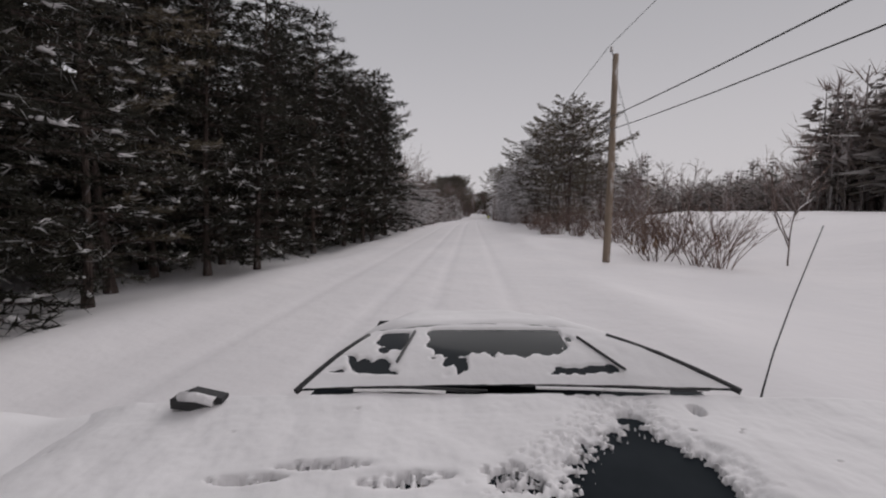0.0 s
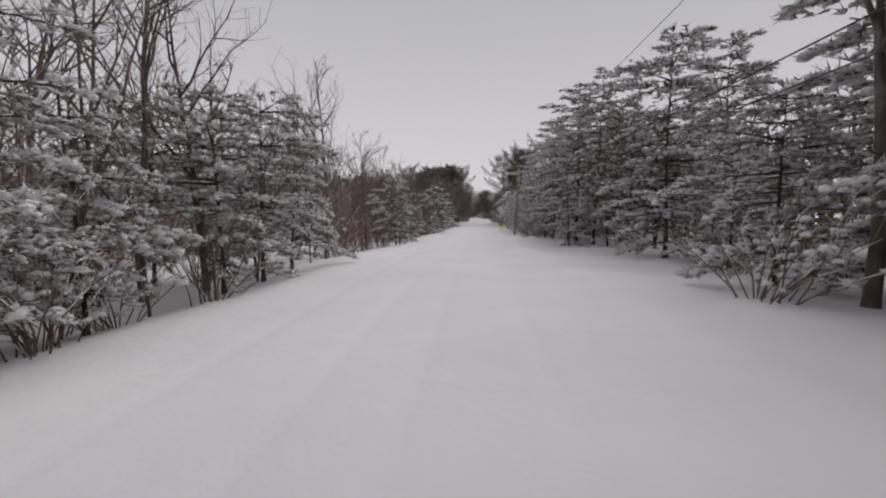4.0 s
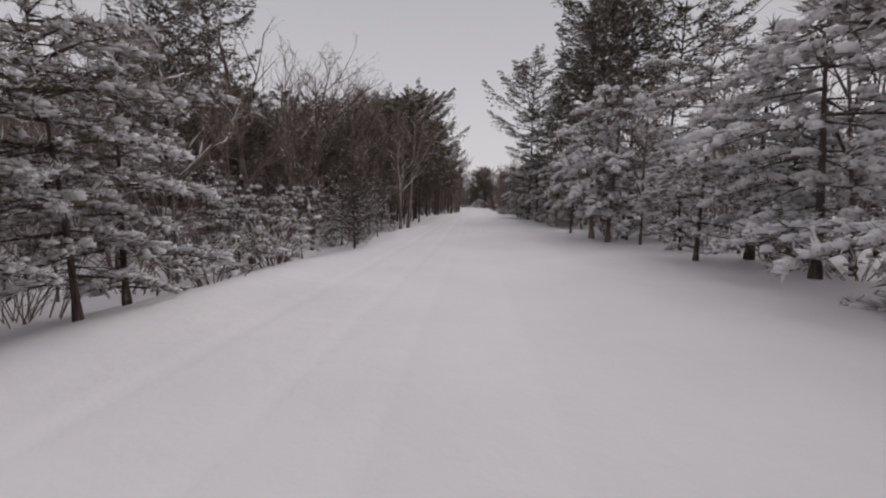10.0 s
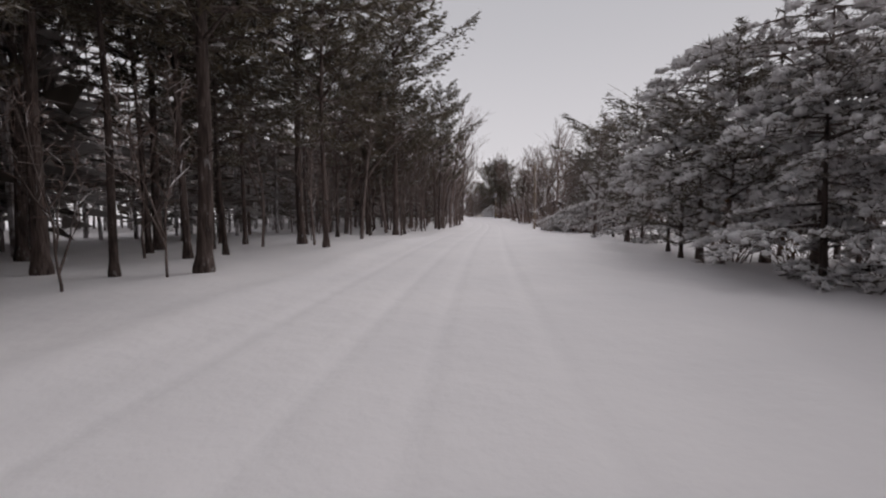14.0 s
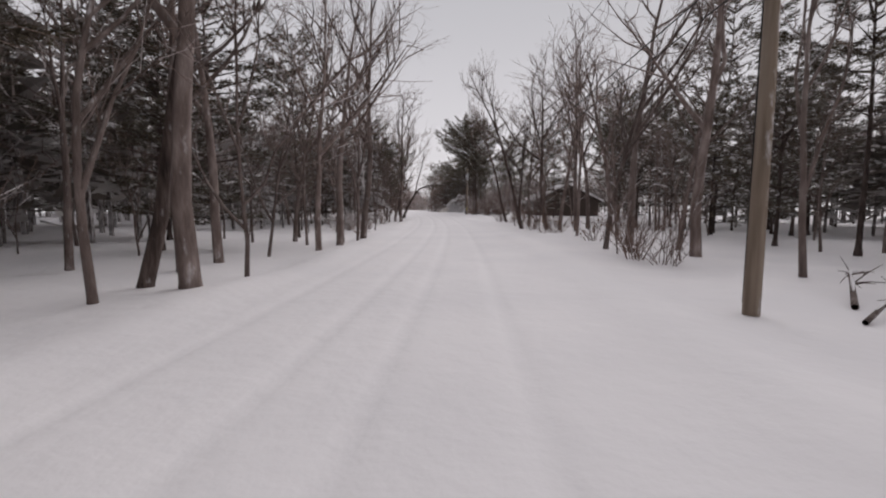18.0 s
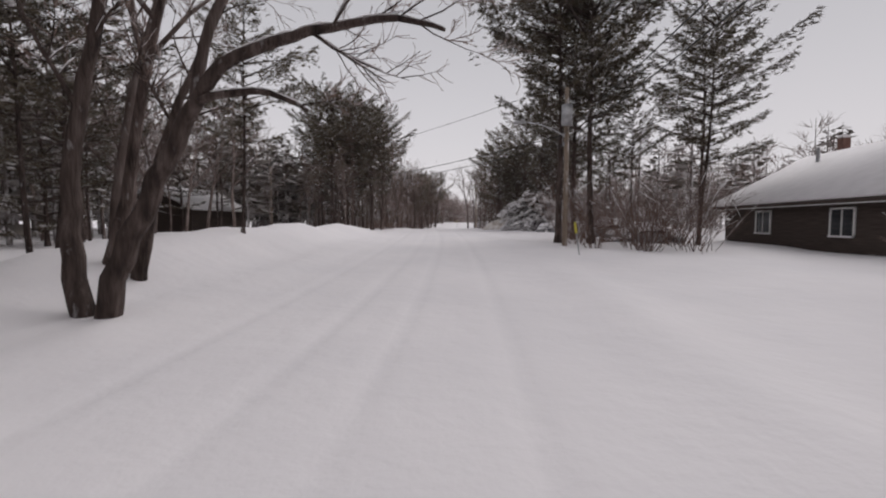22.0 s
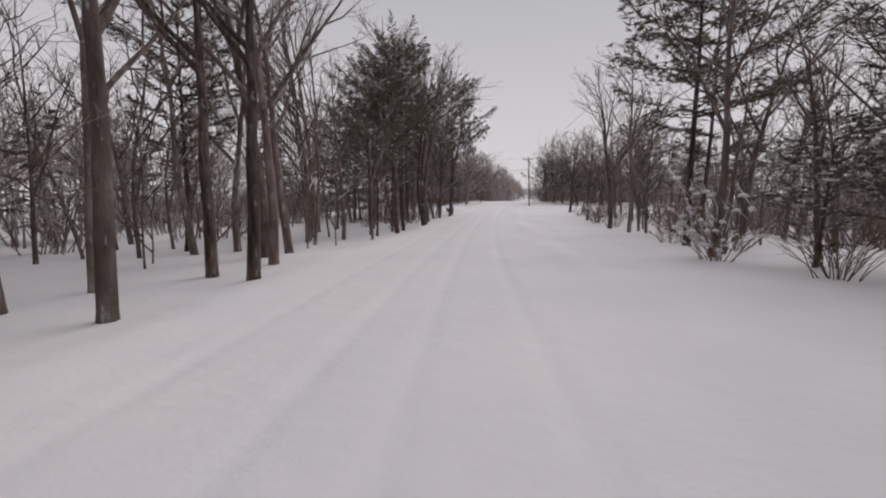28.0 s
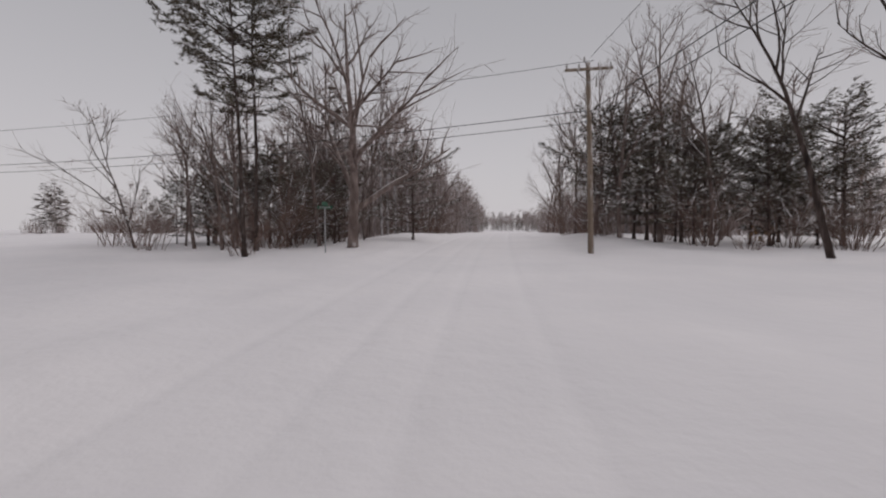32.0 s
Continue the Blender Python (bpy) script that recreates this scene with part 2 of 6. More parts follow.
def ground_z(x, y):
    x, y = np.asarray(x, float), np.asarray(y, float)
    o = x - lane_x(y)
    z = smooth_interp(y, RZ)
    left, right = step(-o, 4.2, 5.6), step(o, 2.4, 4.0)
    off = np.maximum(left, right)
    z = z + 0.015 * wave(x, y, 7, 2) * (1 - off)
    # ploughed edge, then rolling snow in the verge and the woods
    edge = np.exp(-((o + 5.0) / 0.7) ** 2) + np.exp(-((o - 3.2) / 0.7) ** 2)
    z = z + edge * (0.09 + 0.06 * wave(x, y, 9, 1))
    z = z + off * (0.08 * wave(x, y, 5, 3) + 0.14 * wave(x, y, 17, 4))
    # wheel ruts
    for c in (-3.4, -1.85, -0.75, 0.8):
        z = z - 0.03 * np.exp(-((o - c - 0.12 * np.sin(y / 23)) / 0.15) ** 2)
    # rise of the open field, dips of the woods, banks by the driveways
    z = z + 1.75 * step(o, 8, 20) * (1 - step(y, 40, 62)) * step(y, -80, -20)
    z = z - 0.4 * step(-o, 5.6, 8.5) * (1 - step(y, 160, 180))
    z = z - 0.3 * step(-o, 6, 12) * step(y, 350, 368) * (1 - step(y, 405, 425))
    bank = step(y, 286, 294) * (1 - step(y, 317, 327)) * (1 - 0.2 * bump_at(y, 0, 309, 0, 3.5, 1))
    z = z + bank * (1.15 - 0.45 * step(y, 306, 322)) * np.exp(-((o + 8.4) / 2.0) ** 2) * (1 + 0.18 * wave(x, y, 6, 7) + 0.08 * wave(x, y, 1.7, 3))
    z = z + 0.35 * np.exp(-((o - 7.6) / 1.8) ** 2) * bump_at(y, 0, 334, 0, 3.2, 1)
    z = z + 0.5 * np.exp(-((o - 7.0) / 2.2) ** 2) * bump_at(y, 0, 452, 0, 10, 1) + 0.5 * np.exp(-((o + 7.5) / 2.6) ** 2) * bump_at(y, 0, 456, 0, 9, 1)
    return z


def gz(x, y):
    return float(ground_z(x, y))


def link(name, verts, faces, mat, parent=None, label="", smooth=True):
    me = bpy.data.meshes.new(name)
    me.from_pydata(verts, [], faces)
    for m in mat if isinstance(mat, (list, tuple)) else (mat,):
        me.materials.append(m)
    if smooth:
        me.polygons.foreach_set("use_smooth", [True] * len(me.polygons))
    me.update()
    ob = new(name, me)
    if parent:
        ob.parent = parent
    if label:
        ob["label"] = label
    return ob


# ---- ground: one sheet of snow ----
def spread(parts):
    out = []
    for a, b, s in parts:
        out.extend(np.arange(a, b, s))
    return np.array(out)


gx = spread([(-1600, -200, 200), (-200, -60, 14), (-60, -20, 2.0), (-20, -7, 0.7), (-7, -4.2, 0.3), (-4.2, 1.5, 0.12), (1.5, 7, 0.3), (7, 20, 0.7), (20, 60, 2.0), (60, 200, 14), (200, 1801, 200)])
gy = spread([(-1200, -100, 150), (-100, -20, 5), (-20, 480, 0.8), (480, 700, 4), (700, 1000, 40), (1000, 2601, 200)])
GX, GY = np.meshgrid(gx, gy)
GX = GX + lane_x(GY)
GZ = ground_z(GX, GY)
nx, ny = len(gx), len(gy)
gv = np.stack([GX.ravel(), GY.ravel(), GZ.ravel()], 1)
idx = np.arange(nx * ny).reshape(ny, nx)
gf = np.stack([idx[:-1, :-1].ravel(), idx[:-1, 1:].ravel(), idx[1:, 1:].ravel(), idx[1:, :-1].ravel()], 1)
ground_ob = link("ground", gv.tolist(), gf.tolist(), SNOW)
tagged(ground_ob, "snow-covered road and verges with faint wheel ruts", "ground", kind="structure")


# ---- tree building ----
class Geo:
    def __init__(self):
        self.v, self.f = [], []

    def tube(self, pts, rads, n=5, cap=True):
        base = len(self.v)
        k = len(pts)
        for i, (p, r) in enumerate(zip(pts, rads)):
            d = (pts[min(i + 1, k - 1)] - pts[max(i - 1, 0)])
            d = d.normalized() if d.length > 1e-6 else Vector((0, 0, 1))
            a = d.cross(Vector((0.31, 0.95, 0.07)))
            a = a.normalized() if a.length > 1e-3 else Vector((1, 0, 0))
            b = d.cross(a)
            for j in range(n):
                t = 2 * math.pi * j / n
                self.v.append(p + (a * math.cos(t) + b * math.sin(t)) * r)
        for i in range(k - 1):
            for j in range(n):
                q, w = base + i * n + j, base + i * n + (j + 1) % n
                self.f.append((q, w, w + n, q + n))
        if cap:
            self.f.append(tuple(base + (k - 1) * n + j for j in range(n)))

    def tri(self, a, b, c):
        i = len(self.v)
        self.v += [a, b, c]
        self.f.append((i, i + 1, i + 2))

    def pad(self, c, ax, ay, h, rnd, n=6, ang=0.0):
        """A lump of snow: a domed, uneven pad with a hanging rim."""
        i = len(self.v)
        ca, sa = math.cos(ang), math.sin(ang)
        for ring, (s, z) in enumerate(((0.95, -0.55), (0.85, 0.35))):
            for j in range(n):
                t = 2 * math.pi * (j + 0.5 * ring) / n
                q = s * rnd.uniform(0.65, 1.25)
                u, w = ax * q * math.cos(t), ay * q * math.sin(t)
                self.v.append(c + Vector((u * ca - w * sa, u * sa + w * ca, h * z * rnd.uniform(0.5, 1.6))))
        self.v.append(c + Vector((0, 0, h * 0.85)))
        top = i + 2 * n
        for j in range(n):
            a, b = i + j, i + (j + 1) % n
            self.f.append((a, b, b + n, a + n))
            self.f.append((a + n, b + n, top))
        self.f.append(tuple(i + j for j in range(n - 1, -1, -1)))

    def ridge(self, pts, r, rnd):
        """Snow lying along a twig: a lumpy strip just above it."""
        k = len(pts)
        up = Vector((0, 0, 1))
        self.tube([p + up * r * 0.7 for p in pts], [r * (0.35 if i in (0, k - 1) else 1) * rnd.uniform(0.6, 1.3) for i in range(k)], 4)

    def make(self, name, mat, parent, label="", smooth=True):
        return link(name, [tuple(p) for p in self.v], self.f, mat, parent, label, smooth)


def stuff(ob):
    ob["kind"] = "stuff"
    return ob


def join(a, b):
    n = len(a.v)
    a.v += b.v
    a.f += [tuple(i + n for i in q) for q in b.f]


def tuft(g, p, out, rnd, n, length, width, flat=0.38):
    """A spray of needle bundles round p."""
    for _ in range(n):
        d = (out * rnd.uniform(0.3, 1.0) + Vector((rnd.gauss(0, 0.55), rnd.gauss(0, 0.55), rnd.gauss(0.12, flat)))).normalized()
        s = d.cross(Vector((rnd.gauss(0, 1), rnd.gauss(0, 1), rnd.gauss(0, 1)))).normalized() * width * rnd.uniform(0.6, 1.3)
        g.tri(p - d * length * 0.25 + s, p - d * length * 0.1 - s, p + d * length * rnd.uniform(0.7, 1.3))


def conifer(name, label, seed, h=15.0, bare=0.4, spread_r=2.6, droop=0.0, per=5, gap=0.65, snow=0.0, pad=0.35, mat=None, bark=None, taper=0.9, fluff=6, trunk_r=0.17, dead=6, length=0.42, width=0.075, step_t=0.42, wide=1.0, rounded=False, inner=0.22, flat=0.38, ragged=0.0, fringe=2, plume=0.0):
    rnd = random.Random(seed)
    root = new(name)
    tk, br, nd, sn = Geo(), Geo(), Geo(), Geo()
    lean = Vector((rnd.gauss(0, 0.02), rnd.gauss(0, 0.02), 0))
    ph = rnd.uniform(0, 6)

    def axis(z):
        return Vector((lean.x * z + 0.06 * math.sin(z * 0.5 + ph), lean.y * z + 0.06 * math.cos(z * 0.4 + ph), z))

    zs = [-0.5, 0.12, 0.6] + [h * k / 9 for k in range(1, 10)]
    tk.tube([axis(z) for z in zs], [trunk_r * 1.35 if z < 0.2 else max(0.02, trunk_r * (1 - 0.93 * z / h)) for z in zs], 8)
    for _ in range(dead):
        z = rnd.uniform(0.12, max(bare, 0.2)) * h
        a = rnd.uniform(0, 6.283)
        d = Vector((math.cos(a), math.sin(a), rnd.uniform(-0.25, 0.3)))
        ln = rnd.uniform(0.5, 1.7)
        p = axis(z)
        br.tube([p, p + d * ln * 0.5, p + d * ln + Vector((0, 0, -0.1))], [0.024, 0.015, 0.007], 3, False)
        for _k in range(3):
            q = p + d * ln * rnd.uniform(0.35, 0.9)
            e = (d + Vector((rnd.gauss(0, 0.6), rnd.gauss(0, 0.6), rnd.gauss(-0.1, 0.3)))).normalized() * ln * rnd.uniform(0.25, 0.5)
            br.tri(q - Vector((0, 0, 0.008)), q + Vector((0, 0, 0.008)), q + e)
    z = bare * h
    while z < h * 0.985:
        u = (z - bare * h) / (h * (1 - bare))
        prof = (1 - u) ** taper * (0.55 + 0.45 * min(1, u * 5 + 0.35)) * spread_r + 0.25
        if rounded:
            prof = spread_r * (1 - u ** 4) ** 0.62 * (0.45 + 0.55 * min(1, u * 3 + 0.25)) * rnd.uniform(0.65, 1.3) + 0.3
        rot = rnd.uniform(0, 6.283)
        for k in range(per):
            if rnd.random() < 0.10:
                continue
            a = rot + 6.283 * k / per + rnd.gauss(0, 0.28)
            ln = prof * rnd.uniform(0.55, 1.25)
            if ragged:
                ln *= 1 + ragged * math.sin(a * 2 + z * 0.9 + ph) * math.sin(z * 1.7 + a + 2 * ph) + ragged * rnd.uniform(-0.5, 0.5)
            rise = (0.30 - droop) * rnd.uniform(0.5, 1.3) + 0.45 * u
            lift = 0.16 * plume * ln
            d = Vector((math.cos(a), math.sin(a), 0))
            p0 = axis(z + rnd.uniform(-0.2, 0.2))
            pts = [p0 + d * ln * s + Vector((0, 0, ln * (rise * s - droop * 0.55 * s * s) + lift * s ** 3)) for s in (0, 0.45, 0.8, 1.0)]
            br.tube(pts, [0.035 * ln / 2 + 0.012, 0.022, 0.012, 0.006], 3, False)
            m = max(3, int(ln / (step_t * 0.62)))
            side = Vector((-d.y, d.x, 0))
            for j in range(m + 1):
                s = inner + (1 - inner) * j / m
                q = p0 + d * ln * s + Vector((0, 0, ln * (rise * s - droop * 0.55 * s * s) + lift * s ** 3))
                w = 1 if (j + k) % 2 else -1
                bl = (1.04 - s) * ln * 0.50 * wide * rnd.uniform(0.6, 1.25) + 0.22
                bd = (d * rnd.uniform(0.5, 0.9) + side * w * rnd.uniform(0.5, 1.0) * (1.15 - s) + Vector((0, 0, rnd.gauss(0.10, 0.10) - droop * 0.35))).normalized()
                br.tri(q - Vector((0, 0, 0.012)), q + Vector((0, 0, 0.012)), q + bd * bl)
                for f in ((0.3, 0.65, 1.0) if bl > 0.55 else (0.5, 1.0)):
                    c = q + bd * bl * f + Vector((rnd.gauss(0, 0.04), rnd.gauss(0, 0.04), rnd.gauss(0.05 * plume, 0.04)))
                    tuft(nd, c, bd, rnd, fluff, length * 0.8, width * 0.62, flat)
                if rnd.random() < snow * (1.45 - u) * (0.65 + 0.55 * s):
                    e = pad * rnd.uniform(0.5, 1.15)
                    lay = q + bd * bl * rnd.uniform(0.45, 0.8) + Vector((0, 0, 0.05 + e * 0.08))
                    yaw = math.atan2(bd.y, bd.x)
                    sn.pad(lay, min(max(e, bl * 0.4), e * 1.7) * rnd.uniform(0.6, 1.0), e * rnd.uniform(0.4, 0.65), e * rnd.uniform(0.35, 0.6), rnd, 6, yaw)
                    if rnd.random() < 0.6:
                        sn.pad(q + bd * bl * rnd.uniform(0.05, 0.4) + Vector((0, 0, 0.05)), e * 0.6, e * 0.35, e * 0.35, rnd, 5, yaw)
                    tuft(sn, lay, bd, rnd, 5, length * 0.75, width * 0.8, 0.3)
                    tuft(nd, lay + Vector((0, 0, 0.02)), bd, rnd, 2, length * 0.7, width * 0.6, 0.3)
                    if fringe > 2:
                        sn.pad(q + bd * bl * 1.0 + Vector((0, 0, 0.02)), e * 0.6, e * 0.45, e * 0.4, rnd, 6, yaw)
                        tuft(sn, lay, (bd + Vector((0, 0, -0.7))).normalized(), rnd, fringe, length * 0.8, width * 0.9, 0.3)
        z += gap * rnd.uniform(0.75, 1.25) * (0.75 + 0.5 * (1 - u))
    tuft(nd, axis(h), Vector((0, 0, 1)), rnd, 10, 0.5, width)
    join(tk, br)
    tk.make("trunk", bark or BARK, root)
    stuff(nd.make("crown", mat or NEEDLE, root, smooth=False))
    if sn.v:
        stuff(sn.make("snow_load", SNOW_PAD, root, "snow lying on the branches"))
    tagged(root, label, "tree", "roadside trees")
    return root, h


def bare_tree(name, label, seed, h=12.0, fork=0.38, spread_a=0.6, limbs=9, sub=6, twigs=4, trunk_r=0.17, snow=0.0, stems=1, leaf=0, bark=None, reach=1.0, lean=0.0, crook=0.05):
    rnd = random.Random(seed)
    root = new(name)
    tk, br, tw, sn, lf = Geo(), Geo(), Geo(), Geo(), Geo()

    def grow(p, d, ln, r, lift, n):
        pts, rads = [p], [r]
        for k in range(n):
            d = (d + Vector((rnd.gauss(0, 0.13), rnd.gauss(0, 0.13), rnd.gauss(lift, 0.07)))).normalized()
            p = p + d * ln / n
            pts.append(p)
            rads.append(r * (1 - 0.80 * (k + 1) / n))
        return pts, rads

    def along(pts, s):
        k = min(int(s * (len(pts) - 1)), len(pts) - 2)
        f = s * (len(pts) - 1) - k
        return pts[k].lerp(pts[k + 1], f), (pts[k + 1] - pts[k]).normalized()

    def branch_dir(d, ang):
        s = d.cross(Vector((rnd.gauss(0, 1), rnd.gauss(0, 1), rnd.gauss(0, 1)))).normalized()
        return (d * math.cos(ang) + s * math.sin(ang)).normalized()

    for st in range(stems):
        a = 6.283 * st / stems + rnd.uniform(0, 1)
        tilt = 0.05 if stems == 1 else rnd.uniform(0.14, 0.32)
        d0 = Vector((math.cos(a) * tilt + lean, math.sin(a) * tilt, 1)).normalized()
        hh = h * rnd.uniform(0.85, 1.0)
        p0 = Vector((math.cos(a) * 0.16, math.sin(a) * 0.16, -0.4)) if stems > 1 else Vector((0, 0, -0.4))
        r0 = trunk_r * (1 if stems == 1 else 0.8)
        pts, rads = [p0, p0 + d0 * 0.55], [r0 * 1.3, r0]
        d, p = d0, pts[-1]
        n = 9
        for k in range(n):
            d = (d + Vector((rnd.gauss(lean * 0.10, crook), rnd.gauss(0, crook), 0.05))).normalized()
            p = p + d * hh / n
            pts.append(p)
            rads.append(max(0.012, r0 * (1 - 0.92 * (k + 1) / n)))
        tk.tube(pts, rads, 8)
        for i in range(limbs):
            s = fork + (0.97 - fork) * (i + rnd.random()) / limbs
            q, dq = along(pts, s)
            rr = r0 * (1 - 0.92 * s) * 0.75 + 0.012
            ln = (hh * (1.02 - s) * rnd.uniform(0.5, 0.85) + 0.5) * reach
            lp, lr = grow(q, branch_dir(dq, rnd.uniform(0.5, 1.0) * spread_a + 0.2), ln, rr, 0.07, 5)
            br.tube(lp, lr, 5, False)
            if snow and rnd.random() < snow:
                if abs((lp[2] - lp[0]).normalized().z) < 0.7:
                    sn.ridge([p + Vector((0, 0, rr * 0.5)) for p in lp[:4]], min(0.045, rr * 0.42 + 0.010), rnd)
            for j in range(sub):
                q2, d2 = along(lp, 0.2 + 0.8 * (j + rnd.random()) / sub)
                l2 = ln * rnd.uniform(0.28, 0.5)
                sp, sr = grow(q2, branch_dir(d2, rnd.uniform(0.4, 0.9)), l2, rr * 0.38 + 0.006, 0.06, 3)
                br.tube(sp, [max(x, 0.008) for x in sr], 3, False)
                if rnd.random() < snow * 0.7:
                    sn.ridge(sp[:3], 0.016, rnd)
                for k in range(twigs):
                    q3, d3 = along(sp, 0.15 + 0.85 * (k + rnd.random()) / twigs)
                    tp, tr_ = grow(q3, branch_dir(d3, rnd.uniform(0.35, 0.85)), l2 * rnd.uniform(0.35, 0.6) + 0.15, 0.011, 0.05, 2)
                    tw.tube(tp, [max(x, 0.006) for x in tr_], 3, False)
                    e3 = branch_dir((tp[-1] - tp[0]).normalized(), rnd.uniform(0.4, 0.9)) * l2 * 0.3
                    tw.tri(tp[1] - Vector((0.006, 0, 0.004)), tp[1] + Vector((0.006, 0, 0.004)), tp[1] + e3)
                    if leaf and rnd.random() < leaf:
                        tuft(lf, tp[-1], d3, rnd, 3, 0.16, 0.05)
    join(tk, br)
    tk.make("trunk", bark or GREY_BARK, root)
    stuff(tw.make("crown", TWIG, root, "bare twigs", smooth=False))
    if sn.v:
        stuff(sn.make("snow_load", SNOW_PAD, root, "snow lying along the limbs"))
    if lf.v:
        stuff(lf.make("withered_leaves", DRY_LEAF, root, smooth=False))
    tagged(root, label, "tree", "roadside trees")
    return root, h


def shrub(name, label, seed, h=2.0, n=16, snow=0.0, leaf=0.0, spread_r=0.9, side=7, clump=0.0):
    rnd = random.Random(seed)
    root = new(name)
    st, sn, lf = Geo(), Geo(), Geo()
    for _ in range(n):
        a = rnd.uniform(0, 6.283)
        p = Vector((math.cos(a), math.sin(a), 0)) * rnd.uniform(0, 0.5) * spread_r + Vector((0, 0, -0.2))
        d = Vector((math.cos(a) * 0.3 + rnd.gauss(0, 0.2), math.sin(a) * 0.3 + rnd.gauss(0, 0.2), 1)).normalized()
        ln = h * rnd.uniform(0.5, 1.1)
        pts = [p]
        for k in range(4):
            d = (d + Vector((rnd.gauss(0, 0.14) + math.cos(a) * 0.08, rnd.gauss(0, 0.14) + math.sin(a) * 0.08, -0.04 - snow * 0.08))).normalized()
            pts.append(pts[-1] + d * ln / 4)
        st.tube(pts, [0.020, 0.016, 0.012, 0.008, 0.005], 3, False)
        if rnd.random() < snow:
            sn.ridge(pts[2:], 0.015, rnd)
        for k in range(side):
            i = rnd.randint(1, 3)
            e = (d + Vector((rnd.gauss(0, 0.6), rnd.gauss(0, 0.6), rnd.uniform(-0.1, 0.35)))).normalized()
            q = pts[i].lerp(pts[i + 1], rnd.random())
            l2 = ln * rnd.uniform(0.15, 0.4)
            w = [q, q + e * l2 * 0.5, q + e * l2 + Vector((0, 0, 0.04))]
            st.tube(w, [0.008, 0.006, 0.004], 3, False)
            for _k in range(2):
                f = (e + Vector((rnd.gauss(0, 0.6), rnd.gauss(0, 0.6), rnd.gauss(0.1, 0.3)))).normalized() * l2 * 0.5
                z = w[1].lerp(w[2], rnd.random())
                st.tri(z + Vector((0, 0, 0.005)), z - Vector((0, 0, 0.005)), z + f)
            if rnd.random() < leaf:
                tuft(lf, q + e * l2, e, rnd, 4, 0.13, 0.045)
            if rnd.random() < snow * 0.7:
                sn.ridge(w, 0.014, rnd)
                if rnd.random() < clump:
                    b = rnd.uniform(0.05, 0.15)
                    sn.pad(w[1] + Vector((0, 0, 0.02)), b * 1.5, b * 0.8, b * 0.6, rnd, 5, math.atan2(e.y, e.x))
    stuff(st.make("brushwood", BRUSH, root, smooth=False))
    if sn.v:
        stuff(sn.make("snow_load", SNOW_PAD, root, "clumps of snow along the twigs"))
    if lf.v:
        stuff(lf.make("withered_leaves", DRY_LEAF, root, smooth=False))
    tagged(root, label, "shrub", "roadside brush")
    return root, h


